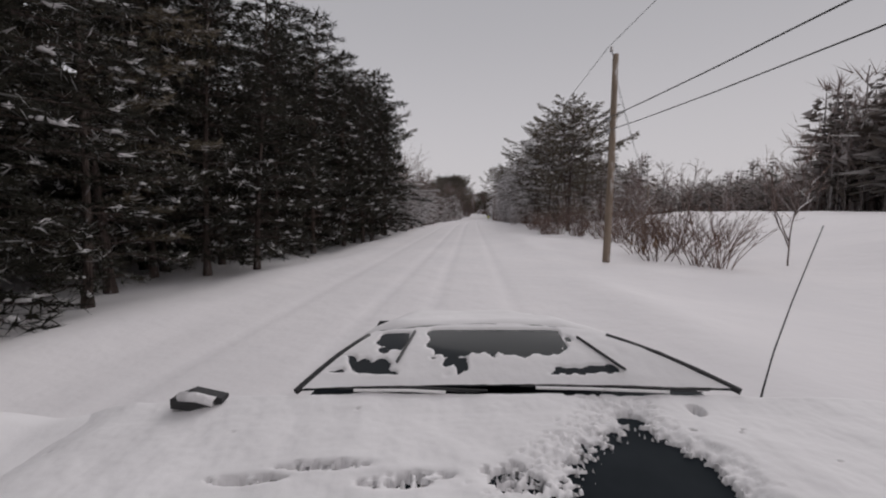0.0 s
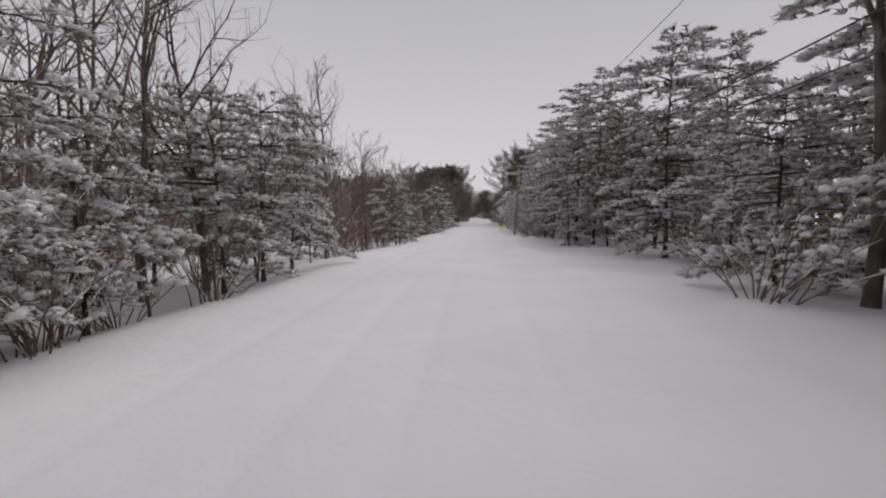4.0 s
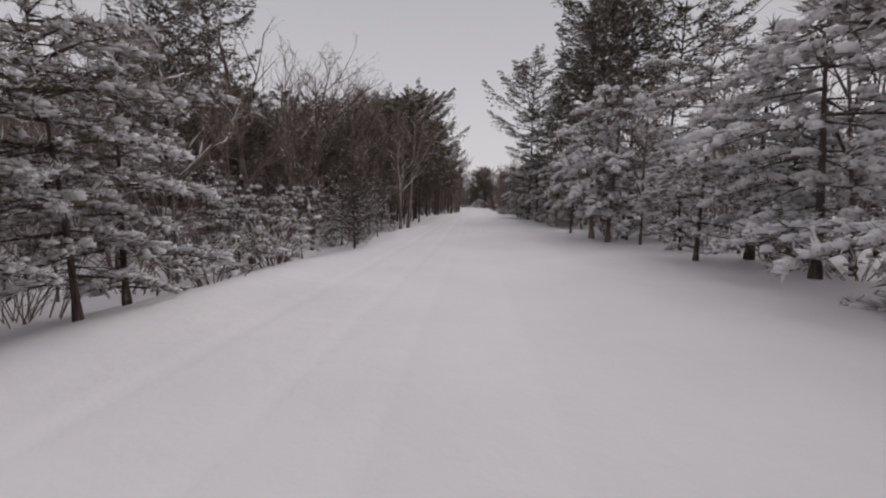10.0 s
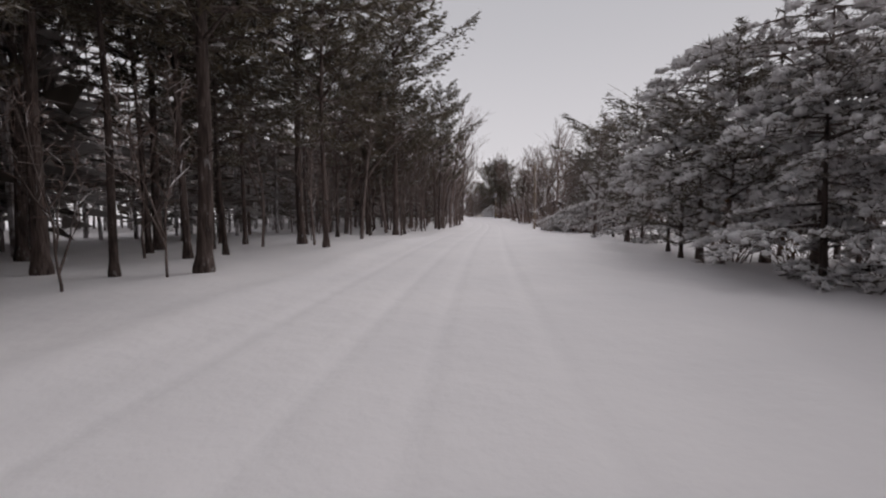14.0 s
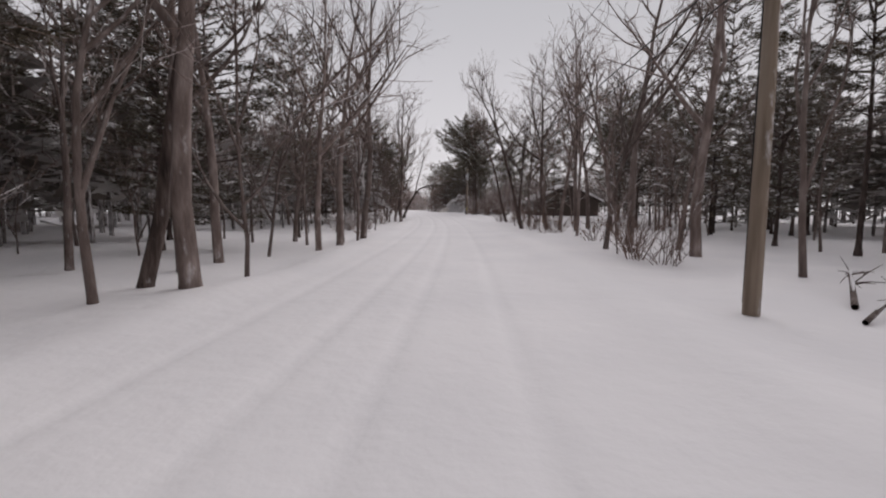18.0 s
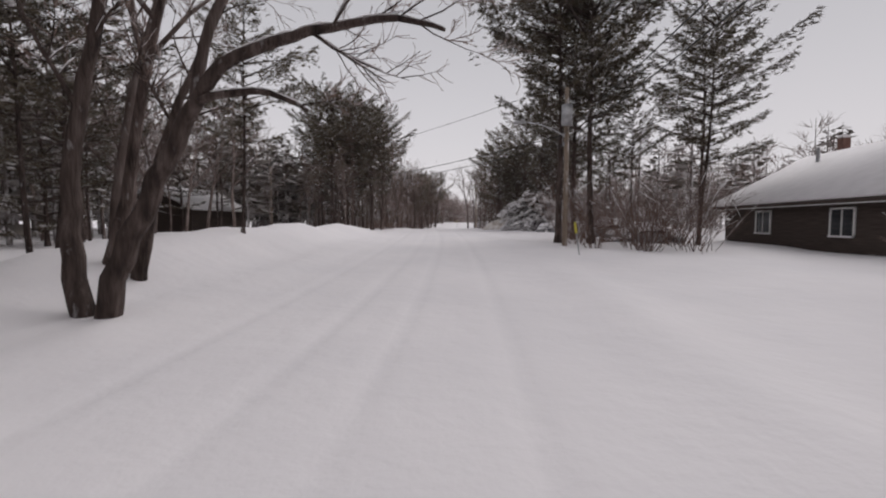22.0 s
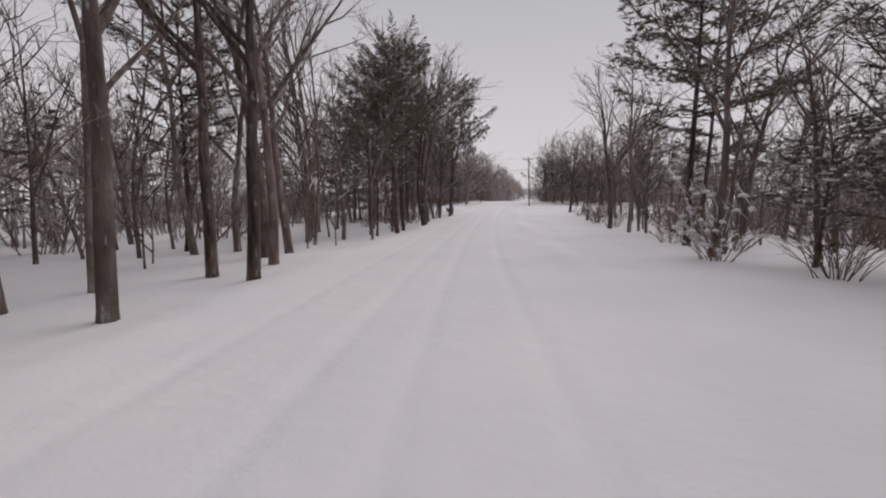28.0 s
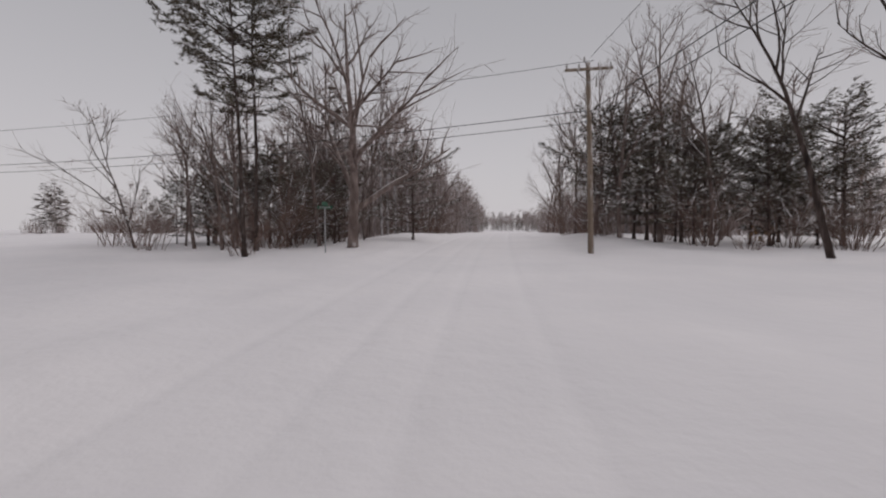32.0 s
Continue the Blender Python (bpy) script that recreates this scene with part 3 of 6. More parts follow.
# ---- kinds of trees, each grown in a few shapes ----
FIRST = {}
KINDS = {
    "pine": [conifer("pine_tree", "tall white pine with a bare lower trunk in snow", 10 + k, h=(19, 18, 21, 17)[k], bare=(0.40, 0.34, 0.46, 0.3)[k], spread_r=(3.5, 3.2, 3.8, 3.4)[k], snow=0.05, pad=0.18, per=5, gap=0.92, fluff=7, width=0.06, droop=0.04, rounded=True, trunk_r=0.155, length=0.42, dead=34, inner=0.34, flat=0.34, ragged=0.5, plume=1.0, wide=1.25) for k in range(4)],
    "broad_pine": [conifer("broad_pine", "spreading white pine with snow on its level boughs", 15 + k, h=(11, 10, 12)[k], bare=(0.10, 0.16, 0.22)[k], spread_r=(3.8, 3.3, 3.6)[k], snow=0.26, pad=0.20, per=5, gap=0.8, fluff=6, plume=0.7, wide=1.2, width=0.05, droop=0.10, rounded=True, trunk_r=0.16, length=0.38, dead=8, inner=0.30, flat=0.24, ragged=0.5) for k in range(3)],
    "low_pine": [conifer("scrub_pine", "dark pine branching low beside the snowy road", 20 + k, h=(15, 14, 17)[k], bare=0.12, spread_r=(3.3, 2.9, 3.5)[k], snow=0.16, pad=0.20, per=5, gap=0.9, fluff=6, plume=0.5, wide=1.15, droop=0.16, rounded=True, length=0.42, width=0.062, inner=0.28, flat=0.3, ragged=0.45) for k in range(3)],
    "spruce": [conifer("spruce_tree", "dense dark spruce with a little snow on it", 30 + k, h=(14, 13, 15.5)[k], bare=0.06, spread_r=(2.7, 2.5, 2.9)[k], snow=0.14, pad=0.15, per=6, gap=0.62, trunk_r=0.13, fluff=7, droop=0.3, mat=SPRUCE, taper=0.6, dead=14, length=0.38, width=0.042, ragged=0.35) for k in range(3)],
    "snowy": [conifer("snowy_pine", "young pine with its branches loaded with snow", 40 + k, h=(8, 7, 9, 6)[k], bare=(0.14, 0.1, 0.2, 0.08)[k], spread_r=(2.9, 2.5, 3.0, 2.3)[k], snow=0.9, pad=0.23, per=5, gap=0.74, fluff=4, fringe=3, droop=0.4, trunk_r=0.10, rounded=True, step_t=0.40, mat=SNOWY_NEEDLE, length=0.34, width=0.06, flat=0.3, ragged=0.5) for k in range(4)],
    "mound_bush": [conifer("snowy_bush", "low evergreen bush bowed under heaped snow", 45 + k, h=3.4, bare=0.02, spread_r=2.3, snow=1.0, pad=0.28, per=7, gap=0.36, fringe=7, fluff=3, droop=0.75, trunk_r=0.07, rounded=True, step_t=0.26, length=0.28, width=0.05, dead=0, mat=SNOWY_NEEDLE, ragged=0.4) for k in range(2)],
    "hemlock": [conifer("hemlock_tree", "tall hemlock with snow heaped on its lower boughs", 50 + k, h=(16, 15, 18)[k], bare=0.08, spread_r=(3.9, 3.6, 4.2)[k], snow=0.95, pad=0.30, per=5, gap=1.0, fluff=5, fringe=3, droop=0.4, mat=HEMLOCK, step_t=0.42, rounded=True, length=0.42, width=0.066, flat=0.2, ragged=0.55) for k in range(3)],
    "bare": [bare_tree("bare_tree", "leafless hardwood tree with a grey trunk", 60 + k, h=(15, 13.5, 16, 13)[k], snow=0.4, trunk_r=(0.18, 0.15, 0.2, 0.15)[k], limbs=9, spread_a=(0.6, 0.75, 0.55, 0.8)[k]) for k in range(4)],
    "slim": [bare_tree("slender_tree", "slender leafless tree standing in snow", 70 + k, h=(10, 9, 12)[k], snow=0.3, trunk_r=(0.08, 0.07, 0.09)[k], limbs=8, sub=4, twigs=4, spread_a=0.5, fork=0.22) for k in range(3)],
    "sapling": [bare_tree("sapling", "thin bare sapling in the snow", 80 + k, h=(4.5, 5.5)[k], snow=0.4, trunk_r=0.035, limbs=7, sub=4, twigs=3, spread_a=0.6, fork=0.12) for k in range(2)],
    "oak": [bare_tree("oak_tree", "broad leafless oak with spreading limbs", 90 + k, h=(15, 14)[k], snow=0.2, trunk_r=0.3, limbs=12, sub=7, twigs=5, spread_a=0.95, fork=0.2, reach=1.25) for k in range(2)],
    "stout": [bare_tree("stout_tree", "thick-trunked leafless tree at the road's edge", 85 + k, h=(16, 15)[k], snow=0.3, trunk_r=(0.25, 0.22)[k], limbs=9, sub=6, twigs=4, spread_a=0.7, fork=0.36, bark=BARK) for k in range(2)],
    "leaner": [bare_tree("leaning_tree", "leafless tree leaning out over the road", 130 + k, h=(14, 13)[k], snow=0.35, trunk_r=0.17, limbs=11, sub=7, twigs=5, spread_a=0.9, fork=0.25, reach=1.2, lean=(0.34, 0.26)[k], crook=0.08) for k in range(2)],
    "tilted": [bare_tree("tilted_tree", "dark leafless tree tilted towards the road", 170 + k, h=(15, 14)[k], snow=0.3, trunk_r=0.16, limbs=9, sub=6, twigs=5, spread_a=0.6, fork=(0.45, 0.5)[k], lean=(0.15, 0.19)[k], crook=0.05, bark=BARK) for k in range(2)],
    "birch": [bare_tree("birch_tree", "crooked pale birch plastered with snow", 140, h=9, snow=0.5, trunk_r=0.075, limbs=9, sub=4, twigs=4, spread_a=0.7, fork=0.45, bark=PALE_BARK, crook=0.05)],
    "stout_pine": [conifer("stout_pine", "thick-trunked dark pine with snowy lower boughs", 150 + k, h=(17, 16)[k], bare=(0.26, 0.22)[k], spread_r=3.8, snow=0.42, pad=0.27, fringe=3, per=5, gap=0.95, fluff=5, droop=0.3, mat=HEMLOCK, trunk_r=0.30, rounded=True, length=0.44, width=0.07, flat=0.24, ragged=0.5, dead=26) for k in range(2)],
    "umbrella_pine": [conifer("umbrella_pine", "tall white pine with level plumes high on a bare trunk", 190, h=21, bare=0.52, spread_r=4.3, snow=0.06, pad=0.2, per=5, gap=0.95, fluff=7, width=0.06, droop=-0.02, rounded=True, trunk_r=0.2, length=0.44, dead=20, inner=0.34, flat=0.26, ragged=0.45, plume=1.2, wide=1.3)],
    "mast_pine": [conifer("mast_pine", "thick-trunked white pine, its crown high above the snow", 200 + k, h=(20, 19)[k], bare=(0.42, 0.36)[k], spread_r=(4.2, 3.9)[k], snow=0.05, pad=0.2, per=6, gap=0.8, fluff=8, width=0.065, droop=0.05, rounded=True, trunk_r=0.24, length=0.44, dead=34, inner=0.30, flat=0.34, ragged=0.5, plume=1.0, wide=1.3, bark=BARK) for k in range(2)],
    "laden_pine": [conifer("laden_pine", "slender pine bowed by great clumps of snow", 180 + k, h=(9, 8)[k], bare=(0.24, 0.2)[k], spread_r=(2.8, 2.5)[k], snow=1.0, pad=0.33, per=5, gap=0.8, fluff=4, fringe=9, droop=0.5, mat=SNOWY_NEEDLE, trunk_r=0.14, rounded=True, step_t=0.5, length=0.36, width=0.06, flat=0.3, ragged=0.5, dead=10, bark=GREY_BARK) for k in range(2)],
    "thick": [bare_tree("thick_tree", "dark thick-trunked tree beside the ploughed road", 160 + k, h=(17, 16)[k], snow=0.3, trunk_r=(0.20, 0.18)[k], limbs=9, sub=6, twigs=5, spread_a=0.75, fork=0.40, bark=BARK, crook=0.07, lean=(-0.05, 0.06)[k]) for k in range(2)],
    "shrub": [shrub("shrub", "brown leafless brush poking out of the snow", 100 + k, h=(2.0, 1.6, 2.5)[k], n=(18, 16, 20)[k], leaf=(0.0, 0.15, 0.0)[k]) for k in range(3)],
    "snow_shrub": [shrub("snowy_shrub", "brush weighed down with clumps of snow", 110 + k, h=(2.2, 2.8)[k], n=(18, 20)[k], snow=0.65, clump=0.9, spread_r=1.3, leaf=0.15) for k in range(2)],
    "thicket": [shrub("thicket", "grey leafless thicket at the wood's edge", 120 + k, h=(3.8, 4.6)[k], n=(20, 24)[k], snow=0.15, clump=0.15, spread_r=1.9, side=9) for k in range(2)],
}
TAKEN = []
# plots of the houses and parked cars, kept clear of trees: x0, y0, x1, y1
PLOTS = [(20.0, 300.5, 31.0, 313.5), (-31.8, 321.2, -22.2, 331.0), (-48.8, 420.0, -32.2, 428.8), (9.7, 322.8, 14.9, 326.0), (11.8, 316.6, 17.2, 319.8), (12.5, 309.6, 17.6, 312.6)]
# stands that stay low: x0, y0, x1, y1, greatest height of an evergreen
LOW_STANDS = [(-30, 174, 0, 189, 11.5), (-30, 189, 0, 226, 19.0), (-30, 226, 1.5, 264, 16.5), (-30, 264, 0, 300, 11.0), (3, 326, 30, 348, 13.0), (-30, 380, -5, 400, 14.0)]
EVERGREENS = {"pine", "low_pine", "hemlock"}
rng = random.Random(7)


def plant(kind, x, y, h=0.0, near=0.0, size=1.0, turn=None):
    """Puts a tree of the kind at x, y, h high; not within near of another one."""
    if near and any(x0 < x < x1 and y0 < y < y1 for x0, y0, x1, y1 in PLOTS):
        return None
    if near and any(abs(a - x) < near and abs(b - y) < near for a, b in TAKEN):
        return None
    TAKEN.append((x, y))
    root, h0 = rng.choice(KINDS[kind])
    tall = h or size * h0 * rng.uniform(0.85, 1.12)
    for x0, y0, x1, y1, cap in LOW_STANDS if kind in EVERGREENS else ():
        if x0 < x < x1 and y0 < y < y1:
            tall = min(tall, cap * (0.86 + 0.14 * math.sin(x * 5.1 + y * 3.7)))
    s = tall / h0
    m = Matrix.Translation((x, y, gz(x, y))) @ Euler((rng.gauss(0, 0.02), rng.gauss(0, 0.02), rng.uniform(0, 6.283) if turn is None else radians(turn))).to_matrix().to_4x4()
    if root.name not in FIRST:
        FIRST[root.name] = s
        root.matrix_basis = m @ Matrix.Scale(s, 4)
        return root
    return copy_thing(root, m @ Matrix.Scale(s / FIRST[root.name], 4))


# trees that stand out along the way: x, y, height (0: as it grew)
DARK_SPRUCES = [(-17.4, 12.2, 0), (-13.5, 16.6, 0), (-10.2, 17.0, 0), (-10.8, 22.4, 0), (-11.5, 23.6, 0), (-11.1, 26.8, 0), (-8.9, 28.1, 0), (-7.3, 28.8, 0), (-8.2, 30.1, 0), (-7.2, 31.3, 0), (-9.1, 31.4, 0), (-6.7, 33.9, 0), (-7.0, 35.7, 0)]
TALL_PINES_A = [(9.4, 40.7, 12.2), (9.8, 42.9, 0), (21.8, 69.0, 0), (13.1, 90.8, 0), (9.9, 93.6, 0), (10.0, 118.3, 0), (11.0, 123.7, 0), (-4.7, 179.7, 0), (-6.1, 180.0, 0), (-3.3, 183.5, 0), (-7.4, 188.7, 0), (-9.4, 194.5, 0), (14.5, 195.5, 0), (-15.5, 197.7, 0), (-8.3, 200.5, 0), (-11.6, 202.8, 0), (-4.2, 204.7, 0), (-5.3, 206.3, 0), (-11.8, 208.5, 0), (-3.2, 223.3, 0), (-2.1, 227.0, 0), (-6.1, 228.5, 0), (-1.9, 228.6, 0), (-6.6, 231.2, 0)]
TALL_PINES_B = [(-0.7, 232.0, 0), (-6.4, 232.7, 0), (-10.0, 234.6, 0), (-1.3, 235.1, 0), (-7.1, 235.3, 0), (-0.5, 237.5, 0), (-0.9, 240.6, 0), (-4.5, 240.8, 0), (0.1, 242.0, 0), (0.4, 244.0, 0), (-10.4, 246.8, 0), (-1.9, 247.0, 0), (-13.1, 250.2, 0), (0.3, 250.9, 0), (0.6, 253.4, 0), (0.4, 255.1, 0), (-2.2, 255.2, 0), (0.9, 256.3, 0), (0.9, 258.0, 0), (-1.9, 279.7, 0), (-0.4, 280.6, 0), (-3.2, 282.0, 0), (-2.6, 298.7, 0), (-20.6, 322.6, 0), (-21.5, 324.2, 0), (-8.1, 325.8, 0), (-10.7, 326.4, 0)]
TALL_PINES_C = [(-22.2, 329.3, 0), (-7.3, 329.4, 0), (-7.8, 331.2, 0), (12.9, 332.2, 0), (-10.2, 335.2, 0), (-9.4, 336.8, 0), (-13.4, 337.3, 0), (6.6, 339.2, 0), (4.5, 339.7, 0), (12.3, 342.7, 0), (-11.5, 352.4, 14.3), (-12.9, 358.6, 0), (-13.0, 385.9, 0), (-13.8, 387.0, 0), (-13.3, 390.0, 0), (-12.9, 391.5, 0), (-14.0, 394.9, 0), (-18.7, 440.5, 14)]
SNOWY_PINES = [(-6.2, 55.6, 3.2), (-6.8, 61.3, 4.2), (-10.3, 67.7, 5.9), (-5.1, 87.3, 3.5), (-4.4, 88.8, 2.8), (-5.7, 100.9, 2.7), (-4.9, 103.1, 2.9), (-4.1, 114.9, 6.2), (-7.8, 126.6, 6.3), (9.8, 133.0, 5.9), (28.9, 134.6, 0), (-4.7, 134.8, 5.2), (-4.9, 136.1, 4.5), (-4.4, 137.8, 5.3), (11.0, 138.2, 7.1), (-4.8, 139.4, 5.8), (10.6, 146.9, 7.3), (-3.2, 151.5, 3), (-3.7, 153.5, 3.8), (-4.4, 157.0, 4), (10.4, 164.3, 7.8), (30.4, 184.2, 0), (12.7, 194.9, 5.5), (11.7, 195.6, 5.5), (11.5, 199.7, 6.4), (11.0, 201.6, 5.6)]
BARE_TREES_A = [(-14.5, 65.2, 12.6), (-5.7, 85.7, 5.5), (-4.9, 111.2, 0), (-4.3, 129.2, 0), (-3.5, 168.7, 10.9), (-3.0, 170.4, 0), (15.8, 249.7, 0), (16.5, 252.2, 0), (13.2, 252.4, 0), (14.8, 253.6, 0), (15.9, 257.7, 0), (14.0, 259.2, 0), (14.8, 266.1, 0), (0.1, 267.3, 6.1), (-1.2, 269.4, 7.1), (1.0, 280.0, 0), (-2.3, 290.7, 0), (-8.3, 293.3, 0), (-4.4, 295.2, 0), (3.0, 354.0, 9.6), (-9.7, 359.9, 0), (-11.9, 360.3, 0)]
BARE_TREES_B = [(3.9, 364.5, 0), (-10.9, 366.6, 0), (-11.9, 373.0, 0), (5.8, 373.3, 0), (3.5, 379.1, 0), (-12.3, 383.0, 0), (-16.9, 384.7, 0), (-18.0, 387.4, 0), (4.3, 392.8, 0), (4.2, 394.2, 0), (5.1, 396.5, 0), (-13.5, 402.6, 0), (-13.9, 408.4, 0), (-17.7, 413.1, 0), (6.4, 415.0, 0), (10.2, 415.9, 0), (7.9, 417.3, 0), (3.5, 419.0, 0), (-18.6, 420.0, 0), (4.2, 422.3, 0)]
TALL_PINES = TALL_PINES_A + TALL_PINES_B + TALL_PINES_C
BARE_TREES = BARE_TREES_A + BARE_TREES_B
for kind, x, y, h, turn in (
        ("umbrella_pine", 11.4, 191.8, 21.5, 30), ("bare", -8.6, 160.5, 14, 0), ("oak", -9.8, 164.0, 14, 60), ("bare", -7.4, 167.0, 14, 200), ("bare", -10.5, 176.0, 16, 0), ("bare", -6.9, 181.5, 16, 90), ("bare", -12.0, 186.0, 17, 200), ("bare", -5.4, 190.2, 16, 0),
        ("stout_pine", 12.2, 183.0, 15, 40), ("stout_pine", 14.5, 186.9, 16, 200), ("tilted", -1.3, 242.4, 15, 0), ("birch", -0.5, 268.3, 9, 160),
        ("tilted", 12.5, 269.2, 15, 180), ("bare", 14.1, 274.6, 13, 0), ("thick", 14.3, 268.3, 16, 90), ("tilted", 12.9, 281.0, 14, 170), ("thick", 13.8, 278.4, 14, 200),
        ("tilted", -1.7, 292.4, 12, 10), ("pine", -6.0, 295.0, 16, 0), ("pine", -4.6, 293.2, 15, 90), ("pine", -8.2, 298.0, 16, 200), ("low_pine", -5.4, 291.0, 12, 0),
        ("thick", -12.2, 394.8, 15, 90), ("thick", -12.35, 396.0, 15, 70), ("thick", -12.6, 397.5, 16, 140), ("leaner", -13.8, 407.2, 12, 150),
        ("thick", -13.0, 412.4, 16, 30), ("stout", -13.9, 410.5, 15, 0), ("mast_pine", -13.1, 414.6, 16, 0), ("low_pine", 9.9, 417.2, 11.5, 0), ("low_pine", 14.2, 414.5, 9, 90), ("oak", 6.7, 418.8, 12, 0), ("broad_pine", 12.6, 420.0, 6.5, 0), ("bare", -0.2, 284.6, 14, 0), ("bare", -1.4, 286.2, 15, 90), ("stout", 2.2, 421.6, 13, 0), ("bare", 2.7, 378.1, 14, 0), ("birch", -3.5, 170.0, 9, 60), ("slim", -6.2, 329.4, 10, 0), ("stout", -6.6, 330.9, 14, 0), ("stout_pine", -13.9, 337.9, 14, 0), ("low_pine", -18.6, 416.5, 9, 0), ("pine", -17.3, 418.6, 13, 0), ("low_pine", -20.2, 421.5, 9, 90),
        ("mast_pine", -5.2, 196.8, 19, 20), ("mast_pine", -6.5, 207.6, 19, 200), ("mast_pine", -12.8, 204.9, 19, 90), ("mast_pine", -13.8, 199.3, 18, 0), ("mast_pine", -9.6, 196.0, 18, 140), ("mast_pine", 9.9, 309.2, 16, 0), ("mast_pine", 11.5, 308.7, 16, 120), ("mast_pine", 11.4, 313.6, 15, 220), ("laden_pine", 9.2, 113.4, 7, 0), ("laden_pine", 10.8, 116.4, 8, 120), ("mast_pine", -3.6, 221.0, 19, 60), ("laden_pine", 11.6, 201.3, 8, 0), ("laden_pine", 12.6, 197.2, 8, 90), ("laden_pine", 13.4, 200.4, 9, 200), ("snowy", -3.4, 277.4, 1.9, 0), ("snow_shrub", -1.8, 266.2, 2.0, 0), ("snow_shrub", -2.6, 267.4, 2.4, 90), ("shrub", 6.3, 98.4, 1.1, 0)):
    plant(kind, x, y, h, turn=turn)
for x, y in ((-10.9, 370.5), (-12.5, 371.0), (-12.4, 388.1)):
    plant("thick", x, y, 14.5)
for x, y, h in DARK_SPRUCES:
    plant("spruce", x, y, h or 10.5 + (x * 7 + y * 3) % 2.5)
for x, y, h in TALL_PINES:
    plant("low_pine" if x > 5 and y < 48 else "hemlock" if x > 5 and y < 130 else ("bare" if rng.random() < 0.6 else "slim") if x > -3 and 236 < y < 262 else "pine" if rng.random() < 0.8 else "slim", x, y, min(h, 22) or (13.5 if x < -5 and 315 < y < 345 else 11 if x > 5 and 165 < y < 200 else 11 if x > 5 and y < 130 else 14 if y < 200 else 0))
for x, y, h in SNOWY_PINES:
    plant("snowy" if rng.random() < 0.7 else "broad_pine", x, y, min(h, 5.0 if x < 0 and y > 130 else 5.8 if x > 0 and 150 < y < 170 else 7.5) or 6)
for x, y, h in BARE_TREES:
    plant("bare" if (h > 9 or rng.random() < 0.6) else "slim", x, y, h or (8.5 if x > 2 and y > 350 else 6.5 if x < 0 and 80 < y < 126 else 0))


def wood(side, y0, y1, o0, o1, count, kinds, near=1.7, size=1.0):
    """Fills a strip beside the road: side -1 or 1, along y, off the lane from o0 to o1, denser towards the road."""
    names, weights = zip(*kinds.items())
    rng.seed(int(y0 * 31 + y1 * 17 + o0 * 50 + side * 7 + 4000))
    for _ in range(count):
        y = rng.uniform(y0, y1)
        o = o0 + (o1 - o0) * rng.random() ** 1.5
        plant(rng.choices(names, weights)[0], float(lane_x(y)) + side * o, y, near=near, size=size)


# left of the lane
wood(-1, -14, 41, 8, 17, 104, {"spruce": 8, "low_pine": 1.5}, near=1.25, size=0.84)
wood(-1, 41, 62, 8.5, 18, 24, {"low_pine": 2, "bare": 4, "slim": 3}, near=1.4, size=0.8)
wood(-1, 45, 57, 6.8, 9.5, 14, {"snowy": 1}, near=1.1, size=0.62)
wood(-1, 52, 70, 6.4, 9, 12, {"snowy": 3, "broad_pine": 1}, near=1.5, size=0.6)
wood(-1, 56, 90, 7.5, 18, 66, {"bare": 3, "slim": 5, "snowy": 2, "thicket": 4}, near=1.2, size=0.74)
wood(-1, 88, 110, 8, 18, 58, {"bare": 3, "slim": 5, "thicket": 6, "snowy": 0.7}, near=1.1, size=0.7)
wood(-1, 110, 124, 8.5, 18, 26, {"bare": 4, "slim": 5, "thicket": 2, "broad_pine": 1}, near=1.2, size=0.72)
wood(-1, 120, 150, 8, 18, 48, {"bare": 4, "slim": 4, "broad_pine": 1.2, "snowy": 2, "thicket": 3}, near=1.3, size=0.68)
wood(-1, 146, 174, 8, 18, 38, {"bare": 5, "slim": 4, "thicket": 1}, near=1.3, size=0.75)
wood(-1, 150, 176, 14, 24, 16, {"low_pine": 1, "broad_pine": 1}, near=1.3, size=0.62)
wood(-1, 130, 174, 11.5, 17, 34, {"pine": 3, "low_pine": 1}, near=1.2, size=0.56)
wood(-1, 144, 172, 6.3, 9, 20, {"snowy": 3, "snow_shrub": 2}, near=1.0, size=0.45)
wood(-1, 146, 174, 7, 11, 18, {"snow_shrub": 2, "snowy": 2}, near=1.1, size=0.5)
wood(-1, 178, 216, 9, 18, 24, {"pine": 1}, near=1.6, size=0.82)
wood(-1, 172, 204, 7.5, 18, 36, {"pine": 5, "slim": 4, "bare": 3}, near=1.5, size=0.8)
wood(-1, 202, 240, 7.5, 18, 38, {"pine": 4, "slim": 5, "bare": 4, "sapling": 1}, near=1.4, size=0.96)
wood(-1, 218, 246, 10, 20, 20, {"pine": 3, "low_pine": 1, "slim": 3}, near=1.4, size=0.9)
wood(-1, 240, 282, 7.5, 18, 40, {"pine": 1.2, "slim": 6, "bare": 4, "sapling": 2}, near=1.5, size=0.9)
wood(-1, 320, 340, 9, 21, 32, {"pine": 4, "slim": 3, "bare": 4}, near=1.4, size=0.74)
wood(-1, 338, 362, 9, 21, 36, {"pine": 4, "slim": 3, "bare": 4}, near=1.4, size=0.85)
wood(-1, 294, 322, 17, 26, 28, {"broad_pine": 2, "bare": 5, "oak": 1}, near=1.6, size=0.8)
wood(-1, 362, 416, 7.5, 20, 80, {"bare": 4, "slim": 6, "pine": 0.3, "thicket": 2}, near=1.2, size=0.9)
